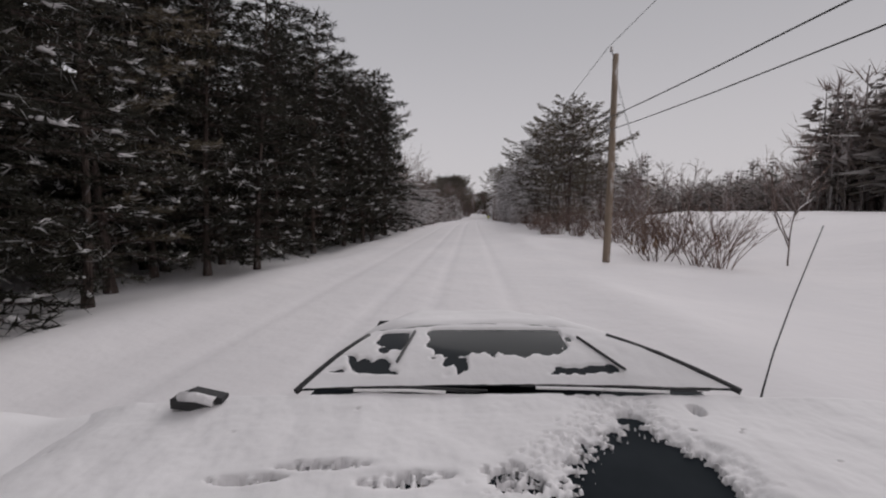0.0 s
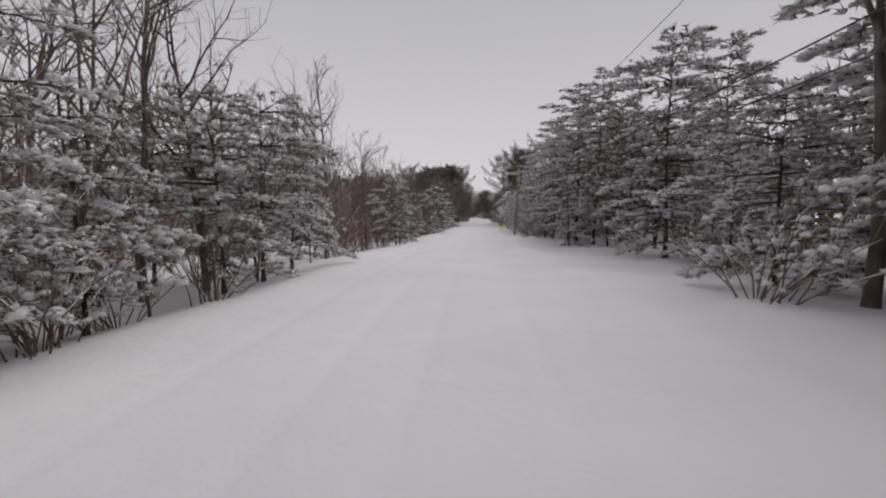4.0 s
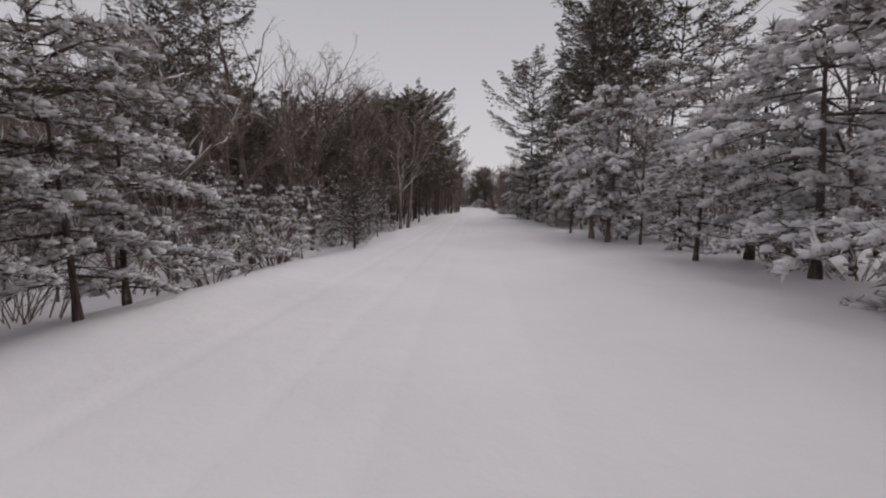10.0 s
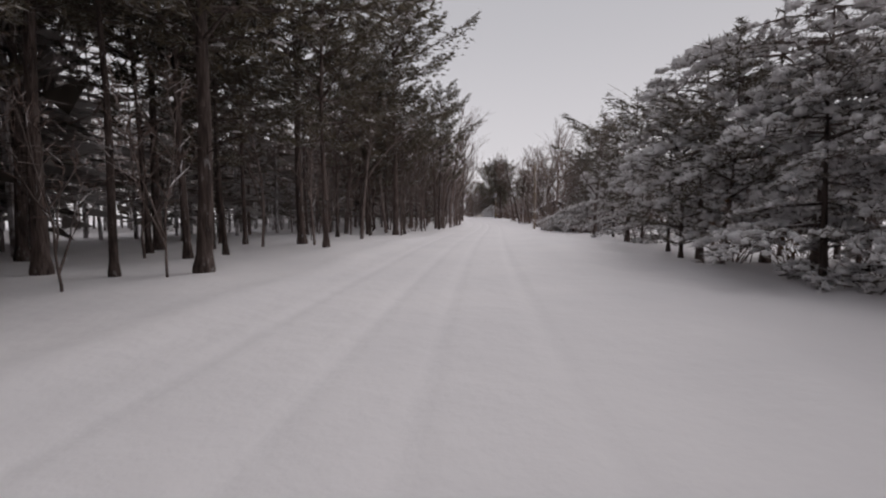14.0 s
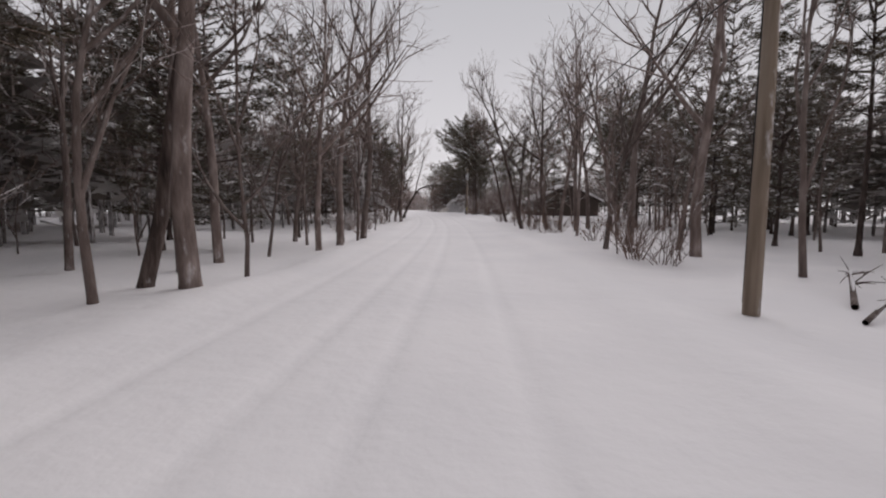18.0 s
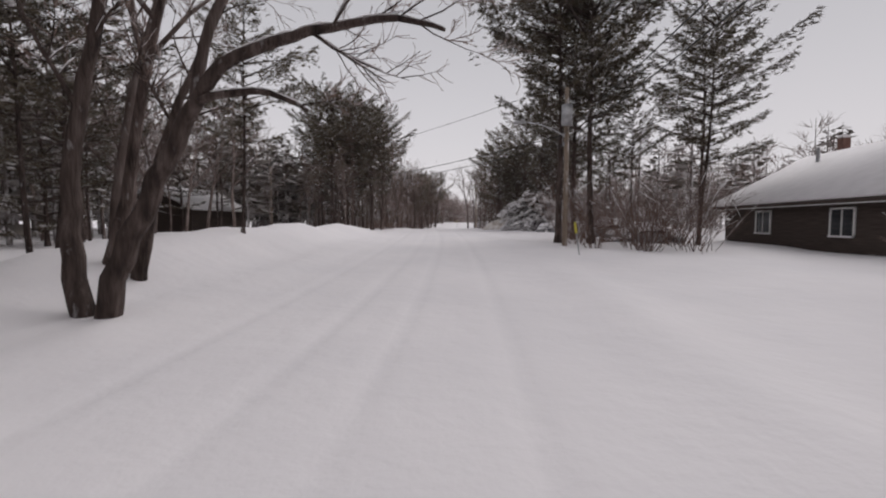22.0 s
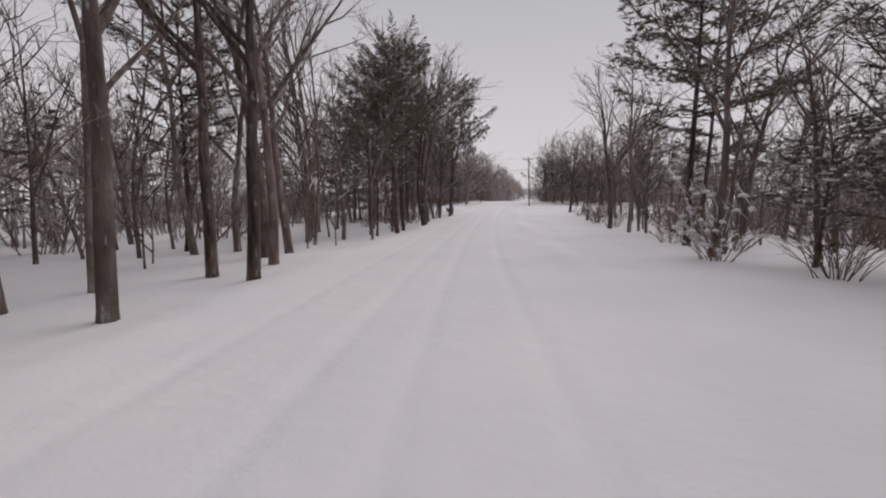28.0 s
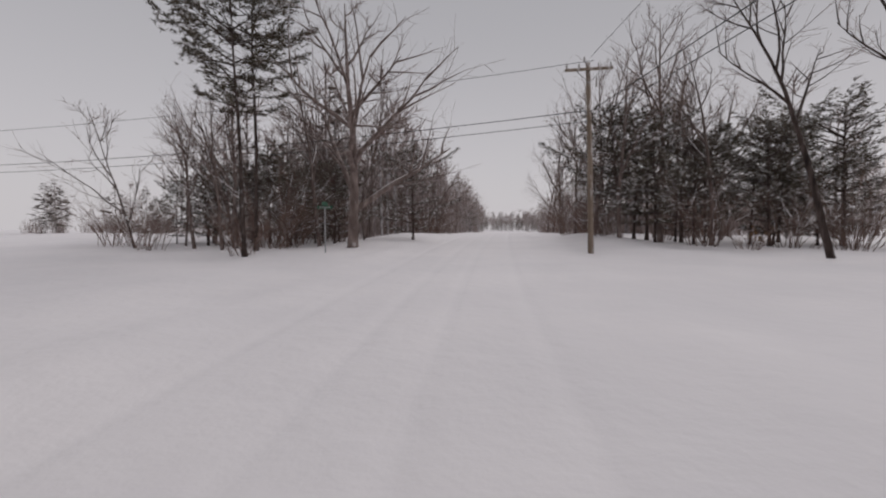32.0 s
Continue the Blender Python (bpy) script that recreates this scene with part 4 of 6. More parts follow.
wood(-1, 406, 422, 9, 20, 32, {"low_pine": 3, "thicket": 5, "bare": 4, "slim": 3}, near=1.3, size=0.9)
wood(-1, 446, 500, 8, 22, 54, {"bare": 5, "broad_pine": 0.5, "slim": 4, "thicket": 4}, size=0.75)
# right of the lane
for kind, x, y, h in (("low_pine", 12.2, 46.5, 12.5), ("low_pine", 8.9, 48.0, 11), ("hemlock", 8.6, 56.0, 12), ("low_pine", 9.6, 60.0, 14), ("hemlock", 11.8, 57.5, 13), ("bare", 8.4, 63.0, 13)):
    plant(kind, x, y, h)
wood(1, 56, 66, 8, 18, 14, {"hemlock": 3, "broad_pine": 3, "bare": 1}, near=1.6, size=0.8)
wood(1, 60, 118, 8, 19, 58, {"hemlock": 6, "broad_pine": 2, "snowy": 3, "bare": 2}, near=1.7, size=0.64)
wood(1, 109, 122, 8.5, 16, 9, {"hemlock": 3, "pine": 1}, near=1.5, size=0.84)
wood(1, 60, 118, 6.6, 8.4, 16, {"snowy": 3, "broad_pine": 1}, near=1.8, size=0.62)
wood(1, 116, 182, 9.5, 17, 26, {"snowy": 5, "broad_pine": 1}, near=1.6, size=0.62)
wood(1, 120, 182, 9, 19, 40, {"bare": 3, "slim": 4, "pine": 0.6}, near=1.4, size=0.9)
plant("low_pine", 11.6, 186.7, 14)
wood(1, 130, 182, 9.5, 12, 14, {"snowy": 4}, near=1.6, size=0.6)
for x, y, h in ((10.3, 158.6, 8.5), (10.5, 156.0, 9), (11.6, 143.0, 8), (12.5, 147.0, 8), (10.9, 133.6, 7), (12.8, 180.0, 8), (13.4, 190.0, 9), (15.8, 227.2, 7), (9.9, 118.6, 8)):
    plant("laden_pine", x, y, h)
wood(1, 156, 182, 10.5, 18, 16, {"pine": 3, "broad_pine": 1}, near=1.4, size=0.92)
wood(1, 178, 226, 8.5, 19, 58, {"snowy": 4, "broad_pine": 1, "bare": 2.5, "slim": 2, "thicket": 1.5}, near=1.4, size=0.8)
wood(1, 234, 282, 8, 12, 6, {"slim": 1, "bare": 2})
wood(1, 236, 278, 15, 24, 44, {"pine": 1.5, "slim": 3, "broad_pine": 2.5, "bare": 5}, near=1.4, size=0.68)
wood(1, 240, 278, 17, 27, 24, {"low_pine": 2, "broad_pine": 2}, near=1.5, size=0.66)
wood(1, 262, 290, 17, 25, 14, {"pine": 3, "low_pine": 1}, near=1.8, size=0.8)
for kind, x, y, h in (("pine", 18.5, 286.5, 11), ("low_pine", 20.5, 290.0, 10), ("pine", 22.5, 287.0, 12), ("low_pine", 16.8, 283.5, 9), ("thicket", 17.0, 295.0, 2.6), ("thicket", 18.4, 297.0, 2.2), ("thicket", 16.2, 292.5, 2.4), ("slim", 16.5, 290.0, 8)):
    plant(kind, x, y, h)
wood(1, 288, 306, 29, 38, 5, {"pine": 2, "low_pine": 2}, near=1.8, size=0.9)
wood(-1, 244, 284, 10, 18, 9, {"low_pine": 2, "hemlock": 1}, near=1.8, size=0.8)
wood(-1, 268, 288, 8.5, 17, 18, {"low_pine": 2, "pine": 2, "bare": 2}, near=1.5)
wood(1, 306, 316, 11, 17, 4, {"pine": 4, "broad_pine": 2}, near=1.6, size=0.8)
wood(1, 328, 346, 8, 20, 26, {"pine": 6, "bare": 1}, near=1.5, size=0.85)
wood(1, 334, 342, 9, 16, 10, {"low_pine": 2, "broad_pine": 2}, near=1.6, size=0.85)
for x, y, h in ((1.6, 351.2, 11), (3.4, 352.6, 12), (5.2, 350.0, 11), (2.4, 355.0, 10)):
    plant("bare", x, y, h)
wood(-1, 336, 356, 9, 16, 12, {"broad_pine": 2, "bare": 3}, near=1.6, size=0.9)
wood(1, 344, 366, 9, 20, 24, {"bare": 4, "slim": 4, "broad_pine": 1}, near=1.5, size=0.75)
wood(1, 364, 414, 10, 22, 64, {"bare": 4, "slim": 4, "thicket": 3, "broad_pine": 0.4}, near=1.4, size=0.68)
wood(1, 382, 398, 9.5, 17, 9, {"bare": 4, "pine": 0.7}, near=1.4, size=1.0)
wood(1, 404, 415, 11, 19, 8, {"bare": 1}, near=1.4, size=0.95)
wood(1, 449, 500, 7, 22, 60, {"bare": 6, "broad_pine": 0.5, "slim": 3, "thicket": 2}, size=0.95)
for x, y, h in ((5.6, 440.5, 13), (9.8, 440.0, 14), (12.6, 441.5, 12), (14.8, 438.6, 13)):
    plant("tilted" if x < 11 else "bare", x, y, h, turn=180)
for k in range(22):
    x = -29.5 + 1.05 * k if k < 11 else 0.6 + 1.6 * (k - 11)
    plant("broad_pine" if k % 3 else "low_pine", x, 450.5 + (k * 37 % 11) * 0.5, (4.4 if k < 11 else 6.6) + (k * 29 % 7) * 0.4)
plant("broad_pine", 2.4, 449.5, 5.5)


# brush
def brush(side, y0, y1, o0, o1, count, kinds):
    wood(side, y0, y1, o0, o1, count, kinds, near=0.6)


brush(-1, 110, 126, 7.5, 11, 8, {"shrub": 2, "sapling": 1})
brush(-1, 76, 90, 7.6, 10, 10, {"shrub": 2, "thicket": 1})
plant("snowy", -5.6, 88.4, 5.2)
brush(-1, 90, 108, 6.2, 10, 24, {"shrub": 3, "snow_shrub": 1, "sapling": 1, "thicket": 1})
brush(-1, 52, 76, 6.2, 10, 24, {"shrub": 3, "snow_shrub": 2, "sapling": 1, "thicket": 1})
brush(-1, 126, 174, 6.5, 10.5, 26, {"snow_shrub": 3, "shrub": 1, "sapling": 1})
wood(-1, 128, 172, 6.6, 9.5, 26, {"snowy": 3}, near=1.4, size=0.55)
brush(-1, 172, 284, 7, 13, 30, {"sapling": 3, "shrub": 1})
brush(-1, 335, 418, 6.5, 15, 44, {"sapling": 3, "shrub": 2})
brush(1, 13, 34, 7.2, 12, 16, {"shrub": 1})
wood(1, 14, 36, 7.4, 12.5, 16, {"thicket": 1, "sapling": 2}, near=0.8, size=0.68)
brush(1, 30, 46, 6, 10, 8, {"shrub": 1})
brush(1, 50, 130, 6.2, 9, 16, {"snow_shrub": 2, "shrub": 2})
brush(1, 130, 226, 9, 12, 26, {"snow_shrub": 2, "shrub": 1})
brush(1, 226, 234, 6, 10, 12, {"snow_shrub": 3})
brush(1, 240, 266, 6.0, 8.0, 9, {"shrub": 3, "sapling": 1})
brush(1, 266, 288, 5.6, 8, 14, {"shrub": 1, "sapling": 3})
brush(1, 304, 310, 7.0, 10.5, 6, {"shrub": 1})
brush(1, 304, 318, 8, 14, 10, {"thicket": 2, "shrub": 2})
brush(1, 336, 384, 8, 12, 26, {"shrub": 3, "snow_shrub": 1, "sapling": 1})
brush(1, 384, 415, 10, 16, 14, {"shrub": 3, "sapling": 1})
brush(-1, 406, 421, 8, 15, 18, {"shrub": 2, "thicket": 2, "sapling": 1})
brush(-1, 440, 500, 7, 22, 26, {"thicket": 4, "shrub": 2})
brush(1, 446, 500, 7, 22, 26, {"thicket": 4, "shrub": 2})
for x, y, h in ((-4.2, 282.5, 11), (-6.5, 285.5, 10), (-2.8, 278.5, 11), (-9.0, 283.0, 12)):
    plant("hemlock", x, y, h)
for x, y, h in ((-10.5, 331.0, 11), (-13.0, 333.5, 11), (-9.2, 335.5, 11), (-19.5, 404.0, 12)):
    plant("low_pine", x, y, h)
plant("oak", -15.2, 445.0, 14)
plant("pine", -19.8, 443.5, 15.5)
for kind, x, y, h in (("slim", -29.2, 446.5, 9), ("slim", -27.0, 448.0, 8.5), ("bare", -25.0, 446.0, 9), ("slim", -23.2, 447.0, 9), ("bare", -22.0, 444.0, 8), ("broad_pine", -26.5, 449.5, 4.5), ("broad_pine", -23.5, 450.0, 4.5), ("broad_pine", -20.5, 449.0, 4.5), ("broad_pine", -17.6, 449.0, 5), ("broad_pine", -13.0, 452.0, 6), ("broad_pine", 0.5, 456.0, 5), ("broad_pine", 6.0, 455.0, 5), ("broad_pine", 10.0, 453.0, 5.5), ("broad_pine", 13.5, 452.0, 5)):
    plant(kind, x, y, h)
wood(-1, 444, 452, 12, 24, 16, {"thicket": 1}, near=1.0)
for kind, x, y, h in (("broad_pine", 5.2, 372.8, 6.5), ("broad_pine", 6.6, 370.6, 7), ("broad_pine", 4.6, 375.6, 4.5)):
    plant(kind, x, y, h)
wood(-1, 362, 384, 12, 20, 12, {"pine": 3, "low_pine": 2}, near=1.5, size=0.8)
wood(1, 303.5, 311, 7.5, 12, 16, {"thicket": 1}, near=0.9, size=0.9)
for x, y, h in ((10.4, 121.5, 9), (11.8, 126.5, 10), (9.9, 130.0, 8)):
    plant("hemlock", x, y, h)
plant("broad_pine", -5.4, 116.0, 7.5)
plant("broad_pine", -8.6, 128.0, 7)
plant("bare", -4.3, 129.4, 8.5)
for x, y, h in ((10.0, 328.9, 4.0), (11.6, 328.2, 2.7), (8.7, 329.4, 2.4)):
    plant("mound_bush", x, y, h)
for x, y, h in ((12.8, 229.2, 2.2), (14.4, 231.2, 3.0), (12.0, 232.6, 1.7), (15.8, 228.8, 3.4), (13.6, 234.4, 2.4)):
    plant("mound_bush", x, y, h)
for kind in KINDS:
    for root, h0 in KINDS[kind]:
        if root.name not in FIRST:
            for o in (*root.children, root):
                bpy.data.objects.remove(o)


# ---- the woods behind, past counting: one joined mesh ----
def far_tree(rnd, conifer_kind):
    """A slight tree for the depth of the woods: vertices, faces, material index."""
    g, mats = Geo(), []
    if conifer_kind == 2:
        # low tangle of stems
        for i in range(26):
            a, r = rnd.uniform(0, 6.283), rnd.uniform(0, 0.45)
            p = Vector((math.cos(a) * r, math.sin(a) * r, -0.05))
            d = Vector((rnd.gauss(0, 0.28), rnd.gauss(0, 0.28), 1)).normalized()
            q = p + d * rnd.uniform(0.5, 1.05)
            w = Vector((-d.z, 0.3, d.x)).cross(d).normalized() * 0.014
            g.tri(p - w, p + w, q)
            for m in range(5):
                e = (d + Vector((rnd.gauss(0, 0.6), rnd.gauss(0, 0.6), rnd.gauss(0, 0.3)))).normalized()
                p2 = p.lerp(q, rnd.uniform(0.3, 0.95))
                w2 = Vector((rnd.gauss(0, 1), rnd.gauss(0, 1), rnd.gauss(0, 0.4))).normalized() * 0.010
                g.tri(p2 - w2, p2 + w2, p2 + e * rnd.uniform(0.12, 0.32))
        return np.array([tuple(p) for p in g.v]), [tuple(q) for q in g.f], [2] * len(g.f)
    h = 1.0
    g.tube([Vector((0, 0, -0.04)), Vector((rnd.gauss(0, 0.008), 0, 0.5)), Vector((rnd.gauss(0, 0.015), 0, 1.0))], [0.011, 0.008, 0.002], 4, False)
    mats += [0] * len(g.f)
    k0 = len(g.f)
    if conifer_kind:
        base = rnd.uniform(0.12, 0.35)
        for i in range(15):
            u = i / 15
            z = base + (1 - base) * u
            r = 0.20 * (1 - u ** 1.8) * rnd.uniform(0.7, 1.2) + 0.02
            for j in range(9):
                a = rnd.uniform(0, 6.283)
                d = Vector((math.cos(a), math.sin(a), rnd.uniform(-0.35, 0.35)))
                c = Vector((0, 0, z)) + d * r * rnd.uniform(0.15, 0.7)
                w = Vector((-d.y, d.x, rnd.gauss(0, 0.4))) * rnd.uniform(0.018, 0.034)
                g.tri(c - w, c + w, c + d * r * rnd.uniform(0.5, 0.9))
    else:
        for i in range(22):
            z = rnd.uniform(0.22, 0.92)
            a = rnd.uniform(0, 6.283)
            d = Vector((math.cos(a), math.sin(a), rnd.uniform(0.4, 1.5))).normalized()
            p = Vector((0, 0, z))
            q = p + d * (1.08 - z) * rnd.uniform(0.35, 0.65)
            s = Vector((-d.y, d.x, 0)) * 0.005
            g.tri(p - s, p + s, q)
            for m in range(7):
                e = (d + Vector((rnd.gauss(0, 0.6), rnd.gauss(0, 0.6), rnd.gauss(0.1, 0.35)))).normalized()
                p2 = p.lerp(q, rnd.uniform(0.25, 1.0))
                w = Vector((rnd.gauss(0, 1), rnd.gauss(0, 1), rnd.gauss(0, 0.4))).normalized() * 0.0045
                g.tri(p2 - w, p2 + w, p2 + e * rnd.uniform(0.06, 0.17))
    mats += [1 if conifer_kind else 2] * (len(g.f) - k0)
    return np.array([tuple(p) for p in g.v]), [tuple(q) for q in g.f], mats


FAR = {c: [far_tree(random.Random(300 + 10 * c + k), c) for k in range(4)] for c in (0, 1, 2)}
fr = random.Random(5)
fv, ff, fm, fn = [], [], [], 0


def far_strip(side, y0, y1, o0, o1, count, share, h0, h1):
    """Adds trees to the joined woods; share of conifers."""
    global fn
    for _ in range(count):
        y, o = fr.uniform(y0, y1), fr.uniform(o0, o1)
        x = float(lane_x(y)) + side * o
        if any(x0 < x < x1 and y0 < y < y1 for x0, y0, x1, y1 in PLOTS):
            continue
        v, f, m = fr.choice(FAR[2 if share < 0 else 1 if fr.random() < share else 0])
        hh, a = fr.uniform(h0, h1), fr.uniform(0, 6.283)
        c, s = math.cos(a) * hh, math.sin(a) * hh
        fv.append(np.stack([v[:, 0] * c - v[:, 1] * s + x, v[:, 0] * s + v[:, 1] * c + y, v[:, 2] * hh + gz(x, y)], 1))
        ff.extend([tuple(i + fn for i in q) for q in f])
        fm.extend(m)
        fn += len(v)


far_strip(-1, -24, 60, 17, 46, 260, 0.85, 9, 12)
far_strip(-1, 56, 172, 17, 60, 560, 0.15, 5.5, 9.5)
far_strip(-1, 172, 208, 18, 60, 180, 0.75, 12, 17)
far_strip(-1, 208, 292, 18, 60, 280, 0.45, 11, 16)
far_strip(-1, 296, 372, 21, 70, 290, 0.45, 11, 16)
far_strip(-1, 372, 416, 21, 70, 130, 0.15, 8, 12)
far_strip(-1, 456, 560, 9, 30, 150, 0.08, 11, 15)
far_strip(-1, 560, 700, 12, 60, 260, 0.12, 11, 15)
far_strip(1, 64, 130, 17, 30, 160, 0.3, 7, 11)
far_strip(1, 130, 230, 18, 56, 300, 0.4, 7, 11)
far_strip(1, 230, 288, 25, 64, 150, 0.6, 9, 13)
far_strip(1, 288, 325, 32, 64, 45, 0.3, 7, 10)
far_strip(1, 320, 416, 20, 66, 300, 0.3, 7, 11)
far_strip(1, 456, 700, 12, 80, 420, 0.08, 9, 13)
far_strip(1, -6, 44, 36, 62, 260, 0.0, 8, 11)
far_strip(1, 8, 46, 33, 56, 420, 0.45, 9, 13)
far_strip(1, 40, 95, 34, 66, 420, 0.35, 5.5, 8.5)
far_strip(1, -6, 60, 34, 56, 240, -1, 4, 7)
far_strip(1, 40, 100, 34, 60, 160, -1, 3, 5)
far_strip(-1, 456, 560, 9, 28, 90, -1, 3, 5)
far_strip(1, 456, 560, 9, 40, 130, -1, 3, 5)
far_strip(-1, 60, 170, 16, 30, 160, -1, 3, 5)
far_strip(-1, 362, 425, 18, 40, 90, -1, 3, 5)
far_strip(1, 366, 414, 18, 44, 110, -1, 3, 5)
far_strip(1, 30, 90, 40, 90, 300, 0.10, 4.5, 7)
far_strip(-1, 468, 500, 44, 74, 18, 0.9, 6, 9)
far_strip(-1, 476, 500, 36, 74, 70, -1, 2, 3.2)
far_strip(1, 660, 800, -60, 60, 260, 0.3, 10, 14)
woods = link("distant_woods", np.concatenate(fv).tolist(), ff, [HAZE_BARK, HAZE_NEEDLE, HAZE_TWIG], smooth=False)
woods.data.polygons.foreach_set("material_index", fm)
tagged(woods, "dense grey winter woods standing back from the road", "woods", kind="stuff")



# ---- things beside the road ----
def part(name, bm, mat, parent, label="", smooth=False):
    me = bpy.data.meshes.new(name)
    bm.to_mesh(me)
    bm.free()
    me.materials.append(mat)
    if smooth:
        me.polygons.foreach_set("use_smooth", [True] * len(me.polygons))
    ob = new(name, me)
    ob.parent = parent
    if label:
        ob["label"] = label
    return ob


def box(cx, cy, cz, sx, sy, sz, bevel=0.0, m=None):
    bm = bmesh.new()
    bmesh.ops.create_cube(bm, size=1.0)
    bmesh.ops.scale(bm, vec=(sx, sy, sz), verts=bm.verts)
    if bevel:
        bmesh.ops.bevel(bm, geom=bm.edges[:], offset=bevel, segments=2, affect="EDGES")
    bmesh.ops.transform(bm, matrix=Matrix.Translation((cx, cy, cz)) @ (m or Matrix()), verts=bm.verts)
    return bm


def rod(a, b, r0, r1=None, n=10, mid=None):
    g = Geo()
    a, b = Vector(a), Vector(b)
    pts = [a, a.lerp(b, 0.5) + Vector(mid or (0, 0, 0)), b]
    r1 = r0 if r1 is None else r1
    g.tube(pts, [r0, (r0 + r1) / 2, r1], n)
    bm = bmesh.new()
    vs = [bm.verts.new(p) for p in g.v]
    for f in g.f:
        bm.faces.new([vs[i] for i in f])
    bm.faces.new([vs[i] for i in range(n - 1, -1, -1)])
    return bm


def utility_pole(x, y, h, label, arm=False, transformer=False, lamp=False, lean=0.0):
    root = new("utility_pole")
    root.matrix_basis = Matrix.Translation((x, y, gz(x, y))) @ Euler((0, lean, 0)).to_matrix().to_4x4()
    part("pole_shaft", rod((0, 0, -0.8), (0, 0, h), 0.14, 0.10, 12, (0.03, 0, 0)), POLE_WOOD, root, smooth=True)
    part("pin_bracket", rod((0, 0, h - 0.25), (-0.16, 0, h + 0.12), 0.025, 0.02, 6), STEEL, root)
    part("insulator", rod((-0.16, 0, h + 0.1), (-0.16, 0, h + 0.28), 0.06, 0.035, 8), PORCELAIN, root, "grey porcelain insulator")
    part("cable_clamp", box(-0.13, 0, h - 2.3, 0.1, 0.12, 0.2, 0.02), STEEL, root)
    part("cable_clamp", box(-0.13, 0, h - 2.75, 0.1, 0.12, 0.2, 0.02), STEEL, root)
    part("ground_wire", rod((-0.09, 0.085, 0.2), (-0.065, 0.065, h - 0.6), 0.012, 0.012, 5), WIRE, root)
    if arm:
        part("crossarm", box(0, -0.16, h - 0.35, 2.2, 0.1, 0.12, 0.015), POLE_WOOD, root)
        for dx in (-1.0, -0.45, 0.45, 1.0):
            part("insulator", rod((dx, -0.16, h - 0.29), (dx, -0.16, h - 0.08), 0.05, 0.03, 8), PORCELAIN, root, "grey porcelain insulator")
        part("brace", rod((-0.6, -0.18, h - 0.38), (0, -0.15, h - 1.0), 0.018, 0.018, 5), STEEL, root)
        part("brace", rod((0.6, -0.18, h - 0.38), (0, -0.15, h - 1.0), 0.018, 0.018, 5), STEEL, root)
        part("cutout", rod((0.32, -0.2, h - 1.2), (0.34, -0.2, h - 0.75), 0.05, 0.04, 8), PORCELAIN, root)
    if transformer:
        part("transformer", rod((-0.05, -0.42, h - 1.9), (-0.05, -0.42, h - 0.95), 0.26, 0.26, 16), STEEL, root, "grey cylindrical pole transformer", True)
        part("bushing", rod((-0.05, -0.42, h - 0.95), (-0.05, -0.5, h - 0.7), 0.05, 0.03, 8), PORCELAIN, root)
        part("hanger", box(-0.03, -0.2, h - 1.35, 0.12, 0.2, 0.4, 0.02), STEEL, root)
    if lamp:
        arm_g = Geo()
        arm_g.tube([Vector((0, 0, h - 2.4)), Vector((-0.7, -0.1, h - 2.0)), Vector((-1.4, -0.2, h - 1.75)), Vector((-2.0, -0.28, h - 1.68))], [0.035, 0.032, 0.03, 0.028], 8)
        arm_g.make("lamp_arm", STEEL, root, "curved metal street-light arm")
        part("lamp_head", box(-2.3, -0.32, h - 1.68, 0.62, 0.24, 0.14, 0.05), STEEL, root, "cobra-head street-light housing")
    tagged(root, label, "utility pole", "utility poles")
    return root


POLES = [(5.6, -32.0, 7.6), (5.2, 16.3, 7.6), (6.38, 109.85, 8.6), (11.0, 240.0, 8.4), (9.8, 306.4, 7.8), (2.0, 366.3, 8.0), (-3.0, 443.4, 9.0)]
HID = (15.5, 172.5, 8.4)
utility_pole(*POLES[0], "weathered wooden utility pole beside the field")
utility_pole(*POLES[1], "brown wooden utility pole standing in roadside snow", lean=0.015)
utility_pole(*POLES[2], "wooden utility pole with snow driven onto its foot", lean=0.05)
utility_pole(*HID, "wooden utility pole hidden among snowy pines")
utility_pole(*POLES[3], "grey wooden utility pole at the edge of the wood")
utility_pole(*POLES[4], "utility pole with a transformer and street light", transformer=True, lamp=True)
utility_pole(*POLES[5], "tall wooden utility pole among bare trees")
utility_pole(*POLES[6], "utility pole with a crossarm at the road junction", arm=True, lean=-0.03)
utility_pole(24.5, 60.0, 5.5, "distant utility pole with a crossarm beyond the field", arm=True)


def wire(a, b, sag, r=0.014):
    g = Geo()
    a, b = Vector(a), Vector(b)
    g.tube([a.lerp(b, k / 14) - Vector((0, 0, sag * 4 * (k / 14) * (1 - k / 14))) for k in range(15)], [r] * 15, 5)
    return tagged(g.make("overhead_wire", WIRE, None), "black overhead cable slung between utility poles", "cable", "overhead wires")


line = [POLES[0], POLES[1], POLES[2], HID, POLES[3], POLES[4], POLES[5], POLES[6]]
for (ax, ay, ah), (bx, by, bh) in zip(line, line[1:]):
    za, zb = gz(ax, ay), gz(bx, by)
    wire((ax - 0.16, ay, za + ah + 0.25), (bx - 0.16, by, zb + bh + 0.25), 0.7, 0.010)
    wire((ax - 0.18, ay, za + ah - 2.3), (bx - 0.18, by, zb + bh - 2.3), 0.9, 0.016)
    wire((ax - 0.18, ay, za + ah - 2.75), (bx - 0.18, by, zb + bh - 2.75), 1.0, 0.013)
